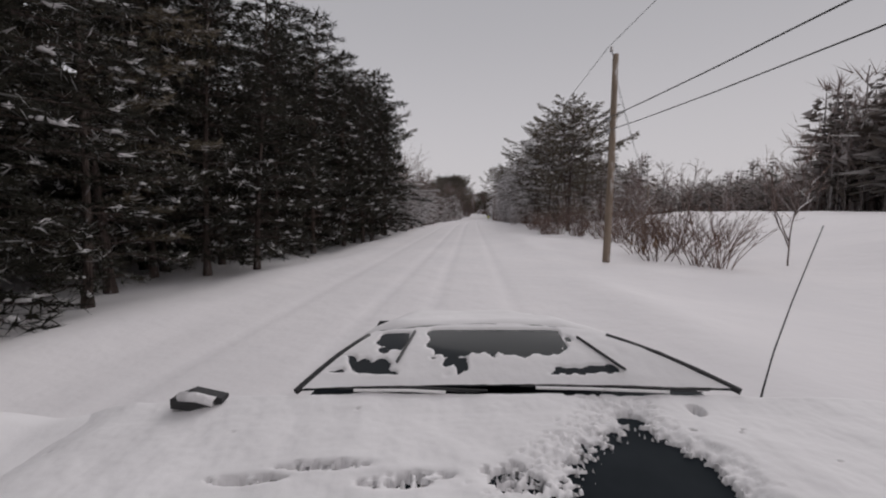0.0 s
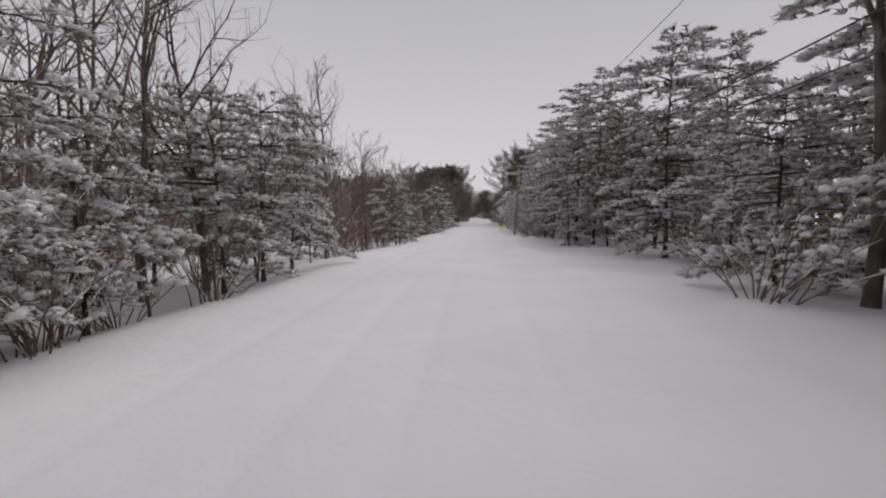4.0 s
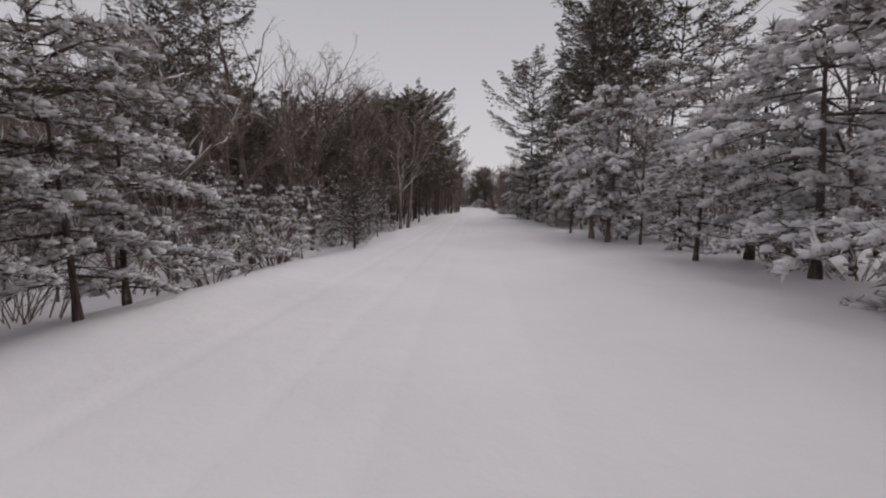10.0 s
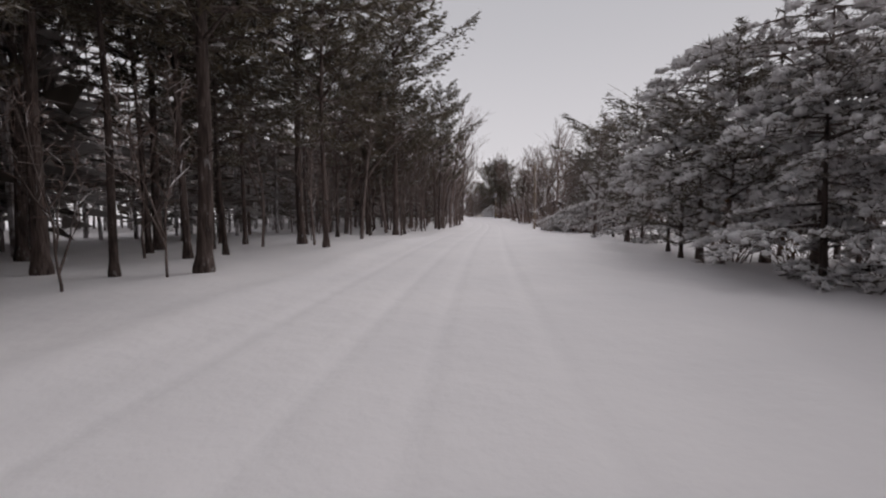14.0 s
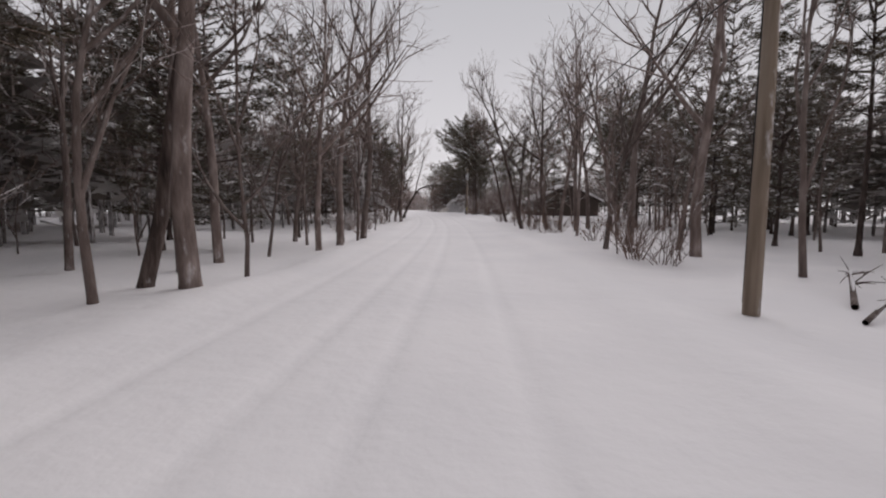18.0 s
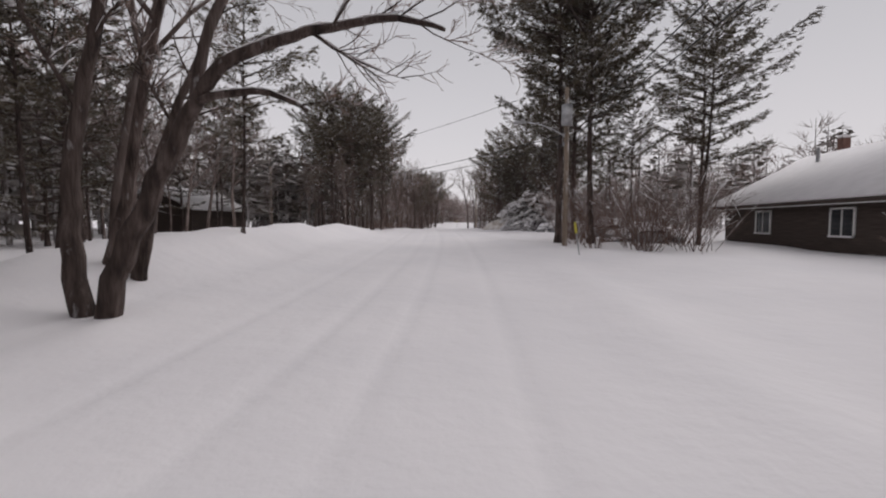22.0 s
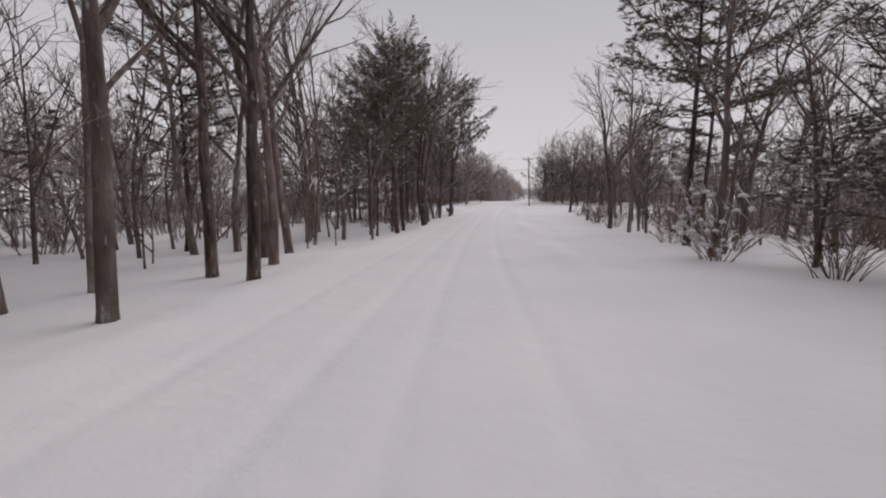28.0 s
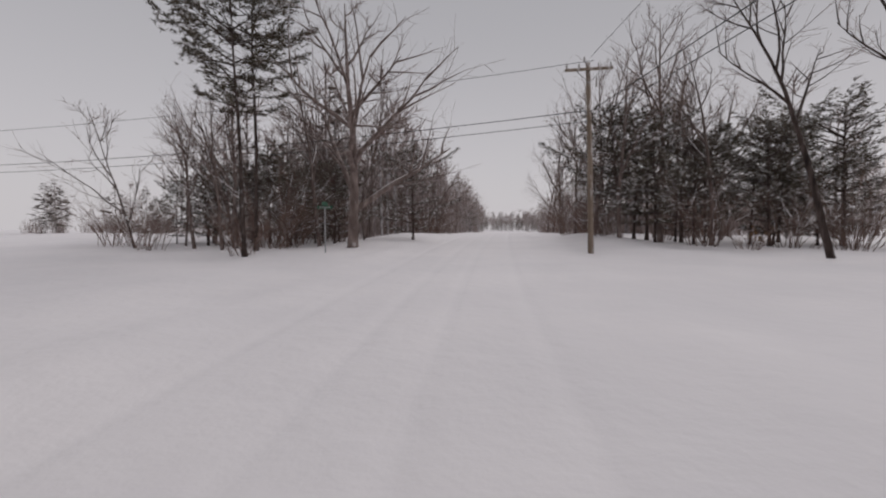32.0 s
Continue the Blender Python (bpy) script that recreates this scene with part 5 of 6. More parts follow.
# service drops that cross the road
ox, oy, oh = POLES[4]
for k, (dz, r) in enumerate(((0.2, 0.012), (-2.3, 0.02), (-2.75, 0.016))):
    wire((ox - 0.15, oy, gz(ox, oy) + oh + dz), (-21.0, 333.0, gz(-21, 333) + 7.4 + dz), 0.8, r)
utility_pole(-21.0, 333.0, 7.5, "wooden utility pole set back in the trees")
jx, jy, jh = POLES[6]
for dz, r in ((0.1, 0.012), (-2.2, 0.018), (-2.7, 0.016)):
    wire((jx, jy, gz(jx, jy) + jh + dz), (-62.0, 452.0, gz(-62, 452) + 8.0 + dz), 0.8, r)
utility_pole(-62.0, 452.0, 8.2, "distant wooden utility pole along the side road")
for dz in (0.2, 0.0):
    wire((5.2, 16.3, gz(5.2, 16.3) + 7.4 - dz), (24.5, 60.0, gz(24.5, 60) + 5.4 - dz), 0.6, 0.008)


# ---- warning sign ----
def words(text, size, x, z, parent):
    cu = bpy.data.curves.new("lettering", "FONT")
    cu.body, cu.size, cu.align_x, cu.align_y, cu.extrude = text, size, "CENTER", "CENTER", 0.001
    tmp = bpy.data.objects.new("tmp", cu)
    scene.collection.objects.link(tmp)
    me = bpy.data.meshes.new_from_object(tmp.evaluated_get(bpy.context.evaluated_depsgraph_get()))
    bpy.data.objects.remove(tmp)
    me.materials.append(SIGN_BLACK)
    ob = new("lettering", me)
    ob.parent = parent
    ob.matrix_basis = Matrix.Translation((x, -0.024, z)) @ Euler((radians(90), 0, 0)).to_matrix().to_4x4()
    return ob


sgx, sgy = 5.55, 121.5
sign = new("warning_sign")
sign.matrix_basis = Matrix.Translation((sgx, sgy, gz(sgx, sgy))) @ Euler((0, radians(5), radians(4))).to_matrix().to_4x4() @ Matrix.Translation((-0.06, 0, 0.16)) @ Matrix.Scale(0.9, 4)
part("post", box(0, 0.02, 0.33, 0.05, 0.03, 2.0, 0.008), STEEL, sign, "galvanised steel channel post")
plate = part("plate", box(0, 0, 1.02, 0.66, 0.012, 0.66, 0.02, Euler((0, radians(45), 0)).to_matrix().to_4x4()), SIGN_YELLOW, sign, "fluorescent yellow-green diamond plate")
rim = bmesh.new()
for a, b in (((0, 0.445), (0.445, 0)), ((0.445, 0), (0, -0.445)), ((0, -0.445), (-0.445, 0)), ((-0.445, 0), (0, 0.445))):
    q = rod((a[0] * 0.95, -0.0075, 1.02 + a[1] * 0.95), (b[0] * 0.95, -0.0075, 1.02 + b[1] * 0.95), 0.006, 0.006, 4)
    me_t = bpy.data.meshes.new("t")
    q.to_mesh(me_t)
    q.free()
    rim.from_mesh(me_t)
    bpy.data.meshes.remove(me_t)
part("border", rim, SIGN_BLACK, sign, "thin black border line")
words("SCHOOL", 0.135, 0, 1.16, sign)
words("BUS STOP", 0.135, 0, 1.02, sign)
words("AHEAD", 0.135, 0, 0.88, sign)
for dz in (0.2, -0.2):
    part("bolt", rod((0, -0.014, 1.02 + dz), (0, 0.004, 1.02 + dz), 0.012, 0.012, 6), STEEL, sign)
tagged(sign, "yellow-green diamond school bus stop warning sign on a post", "road sign")

# ---- street-name post and a low roadside box at the junction ----
GREEN_SIGN = simple("green_sign_paint", [(0.02, 0.09, 0.05), (0.03, 0.12, 0.07)], 4.0, rough=0.5, spec=0.4)
spx, spy = -15.6, 442.0
post = new("street_sign")
post.matrix_basis = Matrix.Translation((spx, spy, gz(spx, spy)))
part("post", rod((0, 0, -0.4), (0, 0, 2.1), 0.03, 0.03, 8), STEEL, post)
part("name_plate", box(0, 0, 2.14, 0.75, 0.02, 0.16, 0.004), GREEN_SIGN, post, "green street-name plate")
part("name_plate", box(0, 0, 2.31, 0.02, 0.75, 0.16, 0.004), GREEN_SIGN, post, "green street-name plate")
for k in range(4):
    part("lettering_bar", box(-0.22 + k * 0.145, -0.013, 2.14, 0.10, 0.004, 0.07), PORCELAIN, post, "unreadable white lettering")
tagged(post, "street-name sign on a thin steel post in snow", "road sign")

WORN_WOOD = simple("worn_grey_wood", [(0.10, 0.085, 0.075), (0.2, 0.175, 0.16)], 6.0, stretch=(1, 1, 6), bump=0.4, bump_scale=30, bump_dist=0.01)
bx0, by0 = -14.6, 422.0
bench = new("wooden_crate")
bench.matrix_basis = Matrix.Translation((bx0, by0, gz(bx0, by0))) @ Euler((0, 0, radians(12))).to_matrix().to_4x4()
for k in range(3):
    part("front_board", box(0, -0.32, 0.09 + 0.15 * k, 0.95, 0.03, 0.135, 0.006), WORN_WOOD, bench)
for sx in (-1, 1):
    part("end_panel", box(sx * 0.49, 0, 0.24, 0.035, 0.62, 0.56, 0.006), WORN_WOOD, bench)
    part("corner_post", box(sx * 0.49, -0.30, 0.30, 0.07, 0.07, 0.72, 0.008), WORN_WOOD, bench)
part("back_board", box(0, 0.31, 0.26, 0.95, 0.03, 0.5, 0.006), WORN_WOOD, bench)
gs = Geo()
gs.pad(Vector((0, 0, 0.5)), 0.62, 0.48, 0.2, random.Random(3), 14)
gs.make("snow_cap", SNOW_PAD, bench, "rounded cap of snow")
tagged(bench, "low grey wooden sand box capped with snow", "box")

# ---- fallen trunk ----
fallen = Geo()
pa, pb = Vector((-4.1, 178.0, gz(-4.1, 178.0) + 0.08)), Vector((-4.45, 182.3, gz(-4.45, 182.3) + 0.65))
fallen.tube([pa.lerp(pb, k / 6) + Vector((0.08 * math.sin(k), 0, 0.05 * math.sin(k * 2))) for k in range(7)], [0.05, 0.09, 0.11, 0.12, 0.13, 0.14, 0.15], 8)
fl = new("fallen_tree")
fallen.make("trunk", BARK, fl)
lg = Geo()
for k in range(9):
    c = pa.lerp(pb, 0.08 + 0.1 * k) + Vector((0, 0, 0.12))
    lg.pad(c, 0.30, 0.13, 0.09, random.Random(k), 7, math.atan2(pb.y - pa.y, pb.x - pa.x))
lg.make("snow_cap", SNOW_PAD, fl, "ridge of snow along the trunk")
bg = Geo()
fr2 = random.Random(9)
for k in range(14):
    p = pa.lerp(pb, fr2.uniform(0.5, 1))
    d = Vector((fr2.gauss(0, 0.7), fr2.gauss(-0.4, 0.5), fr2.uniform(0.1, 0.9)))
    bg.tube([p, p + d * 0.6, p + d * 1.2], [0.03, 0.018, 0.008], 4, False)
bg.make("broken_limb", BARK, fl, "broken bare limbs")
tagged(fl, "fallen tree lying in the verge under snow", "fallen tree")



def bough(name, pts, r, label, category, twigs, seed):
    """A bent or fallen stem with a ridge of snow and side twigs."""
    rnd = random.Random(seed)
    root = new(name)
    g, sn = Geo(), Geo()
    pts = [Vector((x, y, gz(x, y) + z)) for x, y, z in pts]
    k = len(pts)
    g.tube(pts, [r * (1 - 0.75 * i / (k - 1)) for i in range(k)], 6)
    for _ in range(twigs):
        i = rnd.randint(k // 3, k - 2)
        p = pts[i].lerp(pts[i + 1], rnd.random())
        d = ((pts[i + 1] - pts[i]).normalized() + Vector((rnd.gauss(0, 0.6), rnd.gauss(0, 0.6), rnd.gauss(0.1, 0.4)))).normalized()
        ln = rnd.uniform(0.3, 0.9)
        g.tube([p, p + d * ln * 0.5, p + d * ln + Vector((0, 0, -0.05))], [r * 0.3, r * 0.2, r * 0.1], 4, False)
    for i in range(1, k - 1):
        sn.ridge([pts[i - 1].lerp(pts[i], 0.6) + Vector((0, 0, r * 0.5)), pts[i] + Vector((0, 0, r * 0.5)), pts[i].lerp(pts[i + 1], 0.6) + Vector((0, 0, r * 0.4))], r * 0.8, rnd)
    g.make("stem", GREY_BARK, root)
    stuff(sn.make("snow_load", SNOW_PAD, root, "snow lying along the stem"))
    return tagged(root, label, category)


bough("bent_sapling", [(-5.3, 112.0, -0.2), (-5.5, 112.0, 0.8), (-5.8, 112.0, 1.7), (-6.3, 112.0, 2.35), (-7.0, 112.1, 2.7), (-7.8, 112.2, 2.85), (-8.7, 112.3, 2.8), (-9.5, 112.4, 2.6)], 0.05, "slender sapling bent into an arch by snow", "sapling", 16, 51)
bough("fallen_branch", [(-0.3, 268.0, 0.1), (-0.8, 267.2, 0.16), (-1.4, 266.2, 0.2), (-2.2, 265.4, 0.3), (-3.2, 264.6, 0.35)], 0.035, "thin fallen stem lying across the snowy verge", "branch", 6, 52)
bough("fallen_branch", [(13.2, 240.4, 0.05), (13.9, 241.2, 0.3), (14.6, 242.0, 0.45), (15.5, 242.9, 0.35), (16.6, 243.6, 0.3)], 0.06, "broken limb half buried in deep snow", "branch", 12, 53)
bough("fallen_branch", [(12.4, 239.4, 0.05), (13.2, 239.9, 0.2), (14.1, 240.3, 0.25), (15.2, 240.5, 0.2)], 0.045, "broken limb half buried in deep snow", "branch", 8, 54)
bough("fallen_branch", [(12.9, 231.9, 0.3), (12.3, 232.9, 0.9), (11.9, 234.2, 1.4), (11.7, 235.8, 1.9), (11.8, 237.4, 2.3)], 0.06, "snapped limb slanting out of snowy brush", "branch", 16, 55)


# ---- forked maple reaching over the road ----
def forked_maple(x, y, stems, seed):
    """A maple of several bent stems; each stem: radius at the foot, radius at the tip, points off the base."""
    rnd = random.Random(seed)
    root = new("maple_tree")
    tk, tw, sn = Geo(), Geo(), Geo()
    base = Vector((x, y, gz(x, y)))

    def off(d, ang):
        return (d * math.cos(ang) + d.cross(Vector((rnd.gauss(0, 1), rnd.gauss(0, 1), rnd.gauss(0, 1)))).normalized() * math.sin(ang)).normalized()

    def limb(p, d, ln, r, deep):
        pts = [p]
        for k in range(4):
            d = (d + Vector((rnd.gauss(0, 0.16), rnd.gauss(0, 0.16), rnd.gauss(0.05, 0.1)))).normalized()
            pts.append(pts[-1] + d * ln / 4)
        (tk if r > 0.012 else tw).tube(pts, [max(0.005, r * (1 - 0.2 * k)) for k in range(5)], 5 if r > 0.03 else 3, False)
        if r > 0.02 and abs(d.z) < 0.75:
            sn.ridge([q + Vector((0, 0, r * 0.6)) for q in pts[:4]], r * 0.6, rnd)
        if deep:
            for k in range(6):
                f = rnd.uniform(0.25, 1.0) * 4
                i = min(int(f), 3)
                limb(pts[i].lerp(pts[i + 1], f - i), off(d, rnd.uniform(0.4, 0.95)), ln * rnd.uniform(0.3, 0.55), max(0.007, r * 0.45), deep - 1)

    for r0, r1, pts, limbs in stems:
        coarse = [base + Vector(p) for p in pts]
        fine = []
        for i in range(len(coarse) - 1):
            a, b, c, d = coarse[max(i - 1, 0)], coarse[i], coarse[i + 1], coarse[min(i + 2, len(coarse) - 1)]
            for f in (0.0, 0.33, 0.67):
                fine.append(0.5 * (2 * b + (c - a) * f + (2 * a - 5 * b + 4 * c - d) * f * f + (3 * b - a - 3 * c + d) * f ** 3) + Vector((rnd.gauss(0, 0.02), rnd.gauss(0, 0.02), 0)))
        fine.append(coarse[-1])
        n = len(fine)
        tk.tube(fine, [r0 + (r1 - r0) * k / (n - 1) for k in range(n)], 9)
        for k in range(2, n - 1):
            if abs((fine[k + 1] - fine[k]).normalized().z) < 0.8:
                r = r0 + (r1 - r0) * k / (n - 1)
                sn.ridge([fine[k] + Vector((0, 0, r * 0.75)), fine[k].lerp(fine[k + 1], 0.5) + Vector((0, 0, r * 0.75)), fine[k + 1] + Vector((0, 0, r * 0.75))], r * 0.5, rnd)
        for _ in range(limbs):
            k = rnd.randint(n // 2, n - 2)
            r = r0 + (r1 - r0) * k / (n - 1)
            limb(fine[k], off((fine[k + 1] - fine[k]).normalized(), rnd.uniform(0.45, 0.95)), rnd.uniform(0.8, 2.0), r * 0.4, 2)
    tk.make("trunk", BARK, root, "dark stems forking from the ground")
    stuff(tw.make("crown", TWIG, root, "bare twigs", smooth=False))
    stuff(sn.make("snow_load", SNOW_PAD, root, "snow lying along the limbs"))
    return tagged(root, "leafless maple forked at the ground, one limb arching over the road", "tree", "roadside trees")


forked_maple(0.1, 290.4, [
    (0.20, 0.12, [(0.12, 0, -0.4), (0.4, 0, 0.6), (0.85, 0.05, 1.6), (1.3, 0.1, 2.45), (1.75, 0.1, 3.2)], 0),
    (0.12, 0.03, [(1.70, 0.1, 3.1), (2.3, 0.1, 3.85), (3.1, 0.2, 4.2), (3.9, 0.3, 4.42), (4.9, 0.5, 4.58), (5.6, 0.8, 4.5)], 9),
    (0.10, 0.03, [(1.72, 0.1, 3.15), (1.95, 0.2, 4.2), (2.3, 0.5, 5.6), (2.8, 0.8, 7.6), (3.0, 1.2, 9.5)], 10),
    (0.07, 0.03, [(1.8, 0.1, 3.3), (2.4, 0.0, 3.42), (3.1, 0.0, 3.4), (3.65, 0.1, 3.15)], 1),
    (0.19, 0.04, [(-0.05, 0, -0.4), (-0.32, 0, 0.6), (-0.45, 0.1, 1.7), (-0.35, 0.2, 3.3), (0.1, 0.3, 5.0), (0.6, 0.5, 7.5), (0.9, 0.8, 10.0)], 12),
    (0.17, 0.03, [(-1.2, 2.0, -0.4), (-0.9, 2.0, 1.0), (-0.5, 1.9, 2.3), (-0.1, 1.9, 3.5), (0.6, 2.0, 4.9), (1.6, 2.2, 7.0)], 12)], 77)


# ---- house back from the road ----
SIDING = simple("brown_siding", [(0.055, 0.042, 0.036), (0.095, 0.075, 0.066)], 3.0, stretch=(0.4, 0.4, 8), bump=0.3, bump_scale=20, bump_dist=0.01)
WHITE_TRIM = simple("white_trim_paint", [(0.62, 0.61, 0.60), (0.74, 0.73, 0.72)], 5.0, rough=0.6)
BRICK_RED = simple("sooty_brick", [(0.14, 0.075, 0.06), (0.22, 0.13, 0.11)], 9.0, bump=0.4, bump_scale=30, bump_dist=0.01)
PANE = material("window_glass", 0.06, 0.5)[0]
PANE.node_tree.nodes["Principled BSDF"].inputs["Base Color"].default_value = (0.03, 0.035, 0.04, 1)


def prism(profile, y0, y1):
    """A solid from an x-z outline, drawn out along y."""
    bm = bmesh.new()
    a = [bm.verts.new((x, y0, z)) for x, z in profile]
    b = [bm.verts.new((x, y1, z)) for x, z in profile]
    bm.faces.new(a[::-1])
    bm.faces.new(b)
    for i in range(len(a)):
        j = (i + 1) % len(a)
        bm.faces.new((a[i], a[j], b[j], b[i]))
    bmesh.ops.recalc_face_normals(bm, faces=bm.faces[:])
    return bm


def house(x0, y0, w, d, eave, ridge, label, chimney=True, turn=0, siding=None):
    siding = siding or SIDING
    root = new("house")
    root.matrix_basis = Matrix.Translation((x0, y0, gz(x0, y0) - 0.1)) @ Euler((0, 0, radians(turn))).to_matrix().to_4x4()
    c = w / 2
    part("wall", prism([(0, -0.6), (w, -0.6), (w, eave), (c, ridge - 0.12), (0, eave)], 0, d), siding, root, "weathered clapboard walls")
    n = int(eave / 0.2)
    for k in range(n):
        part("clapboard", box(-0.012, d / 2, 0.1 + 0.2 * k, 0.024, d, 0.012), siding, root)
    s = (ridge - eave) / c
    o = 0.55
    part("roof", prism([(-o, eave - o * s), (c, ridge), (w + o, eave - o * s), (w + o, eave - o * s + 0.14), (c, ridge + 0.15), (-o, eave - o * s + 0.14)], -0.5, d + 0.5), SIDING, root)
    sn = prism([(-o - 0.06, eave - o * s + 0.15), (c, ridge + 0.16), (w + o + 0.06, eave - o * s + 0.15), (w + o + 0.10, eave - o * s + 0.36), (c + 0.4, ridge + 0.44), (c, ridge + 0.5), (c - 0.4, ridge + 0.44), (-o - 0.10, eave - o * s + 0.36)], -0.56, d + 0.56)
    bmesh.ops.bevel(sn, geom=sn.edges[:], offset=0.07, segments=2, affect="EDGES")
    part("roof_snow", sn, SNOW_DRIFT, root, "thick snow on the roof", True)
    part("fascia", box(-o + 0.02, d / 2, eave - o * s + 0.04, 0.03, d + 1.0, 0.16), WHITE_TRIM, root, "white eaves board")
    wins = [("y", 0.24 * d), ("y", 0.68 * d)]
    for ax, u in wins:
        r = Euler((0, 0, radians(-90 if ax == "y" else 0))).to_matrix().to_4x4()
        pos = (0, u, 1.35) if ax == "y" else (u, 0, 1.35)
        m = Matrix.Translation(pos) @ r
        wn_ = new("window", None)
        bmw = bmesh.new()
        for dx, dz, sx, sz in ((-0.62, 0, 0.08, 1.2), (0.62, 0, 0.08, 1.2), (0, 0.58, 1.32, 0.08), (0, -0.58, 1.32, 0.08), (0, 0, 0.05, 1.12)):
            q = box(dx, -0.03, dz, sx, 0.07, sz)
            t = bpy.data.meshes.new("t")
            q.to_mesh(t)
            q.free()
            bmw.from_mesh(t)
            bpy.data.meshes.remove(t)
        bpy.data.objects.remove(wn_)
        fr_ = part("window", bmw, WHITE_TRIM, root, "white-framed window")
        fr_.matrix_basis = m
        part("pane", box(-0.3, -0.012, 0, 0.56, 0.02, 1.1), PANE, fr_)
        part("pane", box(0.3, -0.012, 0, 0.56, 0.02, 1.1), PANE, fr_)
        part("sill_snow", box(0, -0.09, -0.58, 1.3, 0.1, 0.08, 0.03), SNOW_PAD, fr_)
    if chimney:
        part("chimney", box(c + 0.5, d * 0.9, ridge + 0.4, 0.42, 0.42, 1.7, 0.02), BRICK_RED, root)
        part("chimney_snow", box(c + 0.5, d * 0.9, ridge + 1.33, 0.46, 0.46, 0.16, 0.05), SNOW_PAD, root)
        part("vent_pipe", rod((c - 1.6, d * 0.8, ridge - 0.6), (c - 1.6, d * 0.8, ridge + 0.55), 0.09, 0.09, 8), STEEL, root)
    tagged(root, label, "house")
    return root


house(20.5, 301.0, 10.0, 12.0, 2.4, 4.9, "single-storey brown house under a thick roof of snow")
GREY_SIDING = simple("grey_siding", [(0.16, 0.145, 0.14), (0.24, 0.22, 0.215)], 3.0, stretch=(0.4, 0.4, 8), bump=0.3, bump_scale=20, bump_dist=0.01)
house(-31.0, 322.0, 8.0, 8.2, 2.3, 4.2, "dark low house among pines with a snowy roof", chimney=False)
house(-33.0, 421.0, 7.0, 15.0, 2.6, 4.0, "long low grey house behind bare trees", chimney=False, turn=90, siding=GREY_SIDING)


# ---- car buried in snow in the driveway ----
CAR_PAINT = simple("dull_grey_paint", [(0.22, 0.22, 0.23), (0.34, 0.34, 0.35)], 2.0, rough=0.5, spec=0.5)
RUBBER = simple("tyre_rubber", [(0.02, 0.02, 0.02), (0.045, 0.043, 0.042)], 12.0, rough=0.9)
BLACK_TRIM = simple("black_plastic", [(0.018, 0.018, 0.02), (0.032, 0.032, 0.034)], 8.0, rough=0.5, spec=0.4)
DARK_GLASS = material("car_glass", 0.12, 0.2)[0]
DARK_GLASS.node_tree.nodes["Principled BSDF"].inputs["Base Color"].default_value = (0.03, 0.034, 0.038, 1)


def loft(sections):
    """Skins closed cross-sections of equal point count."""
    bm = bmesh.new()
    rings = [[bm.verts.new(p) for p in s] for s in sections]
    n = len(rings[0])
    for r, q in zip(rings, rings[1:]):
        for j in range(n):
            bm.faces.new((r[j], r[(j + 1) % n], q[(j + 1) % n], q[j]))
    bm.faces.new(rings[0][::-1])
    bm.faces.new(rings[-1])
    bmesh.ops.recalc_face_normals(bm, faces=bm.faces[:])
    return bm


def car_section(x, zb, zt, hw, tuck):
    """A rounded cross-section of a car body at x."""
    return [(x, -hw * 0.92, zb), (x, hw * 0.92, zb), (x, hw, zb + 0.12), (x, hw, zb + (zt - zb) * 0.6), (x, hw * tuck, zt - 0.03), (x, hw * tuck * 0.7, zt), (x, -hw * tuck * 0.7, zt), (x, -hw * tuck, zt - 0.03), (x, -hw, zb + (zt - zb) * 0.6), (x, -hw, zb + 0.12)]


def wheel(parent, x, y, z, r, w):
    g = Geo()
    prof = [(r * 0.62, -w / 2), (r * 0.93, -w / 2), (r, -w * 0.32), (r, w * 0.32), (r * 0.93, w / 2), (r * 0.62, w / 2)]
    n = 20
    for j in range(n):
        t = 6.2832 * j / n
        for q, yy in prof:
            g.v.append(Vector((x + q * math.cos(t), y + yy, z + q * math.sin(t))))
    k = len(prof)
    for j in range(n):
        for i in range(k - 1):
            a, b = j * k + i, ((j + 1) % n) * k + i
            g.f.append((a, b, b + 1, a + 1))
    hub = new("wheel")
    hub.parent = parent
    g.make("tyre", RUBBER, hub)
    part("rim", rod((x, y - w * 0.4, z), (x, y + w * 0.4, z), r * 0.63, r * 0.63, 16), SNOW_PAD, hub, "rim packed with snow")
    return hub


cx0, cy0 = 10.0, 324.4
car = new("parked_car")
car.matrix_basis = Matrix.Translation((cx0, cy0, gz(cx0 + 1.5, cy0) - 0.2)) @ Euler((0, 0, radians(-6))).to_matrix().to_4x4()
part("body", loft([car_section(0.0, 0.34, 0.68, 0.70, 0.9), car_section(0.12, 0.24, 0.78, 0.80, 0.92), car_section(1.15, 0.22, 0.84, 0.85, 0.9), car_section(3.5, 0.22, 0.88, 0.85, 0.9), car_section(4.3, 0.26, 0.84, 0.80, 0.9), car_section(4.45, 0.36, 0.70, 0.72, 0.9)]), CAR_PAINT, car, "pale silver-grey painted body", True)
part("cabin", loft([car_section(1.0, 0.80, 0.86, 0.76, 0.95), car_section(1.75, 0.80, 1.30, 0.76, 0.80), car_section(2.9, 0.80, 1.33, 0.76, 0.80), car_section(3.75, 0.80, 0.90, 0.74, 0.95)]), DARK_GLASS, car, "dark side windows", True)
part("front_bumper", box(0.02, 0, 0.40, 0.16, 1.50, 0.22, 0.05), BLACK_TRIM, car)
part("rear_bumper", box(4.42, 0, 0.42, 0.16, 1.46, 0.22, 0.05), BLACK_TRIM, car)
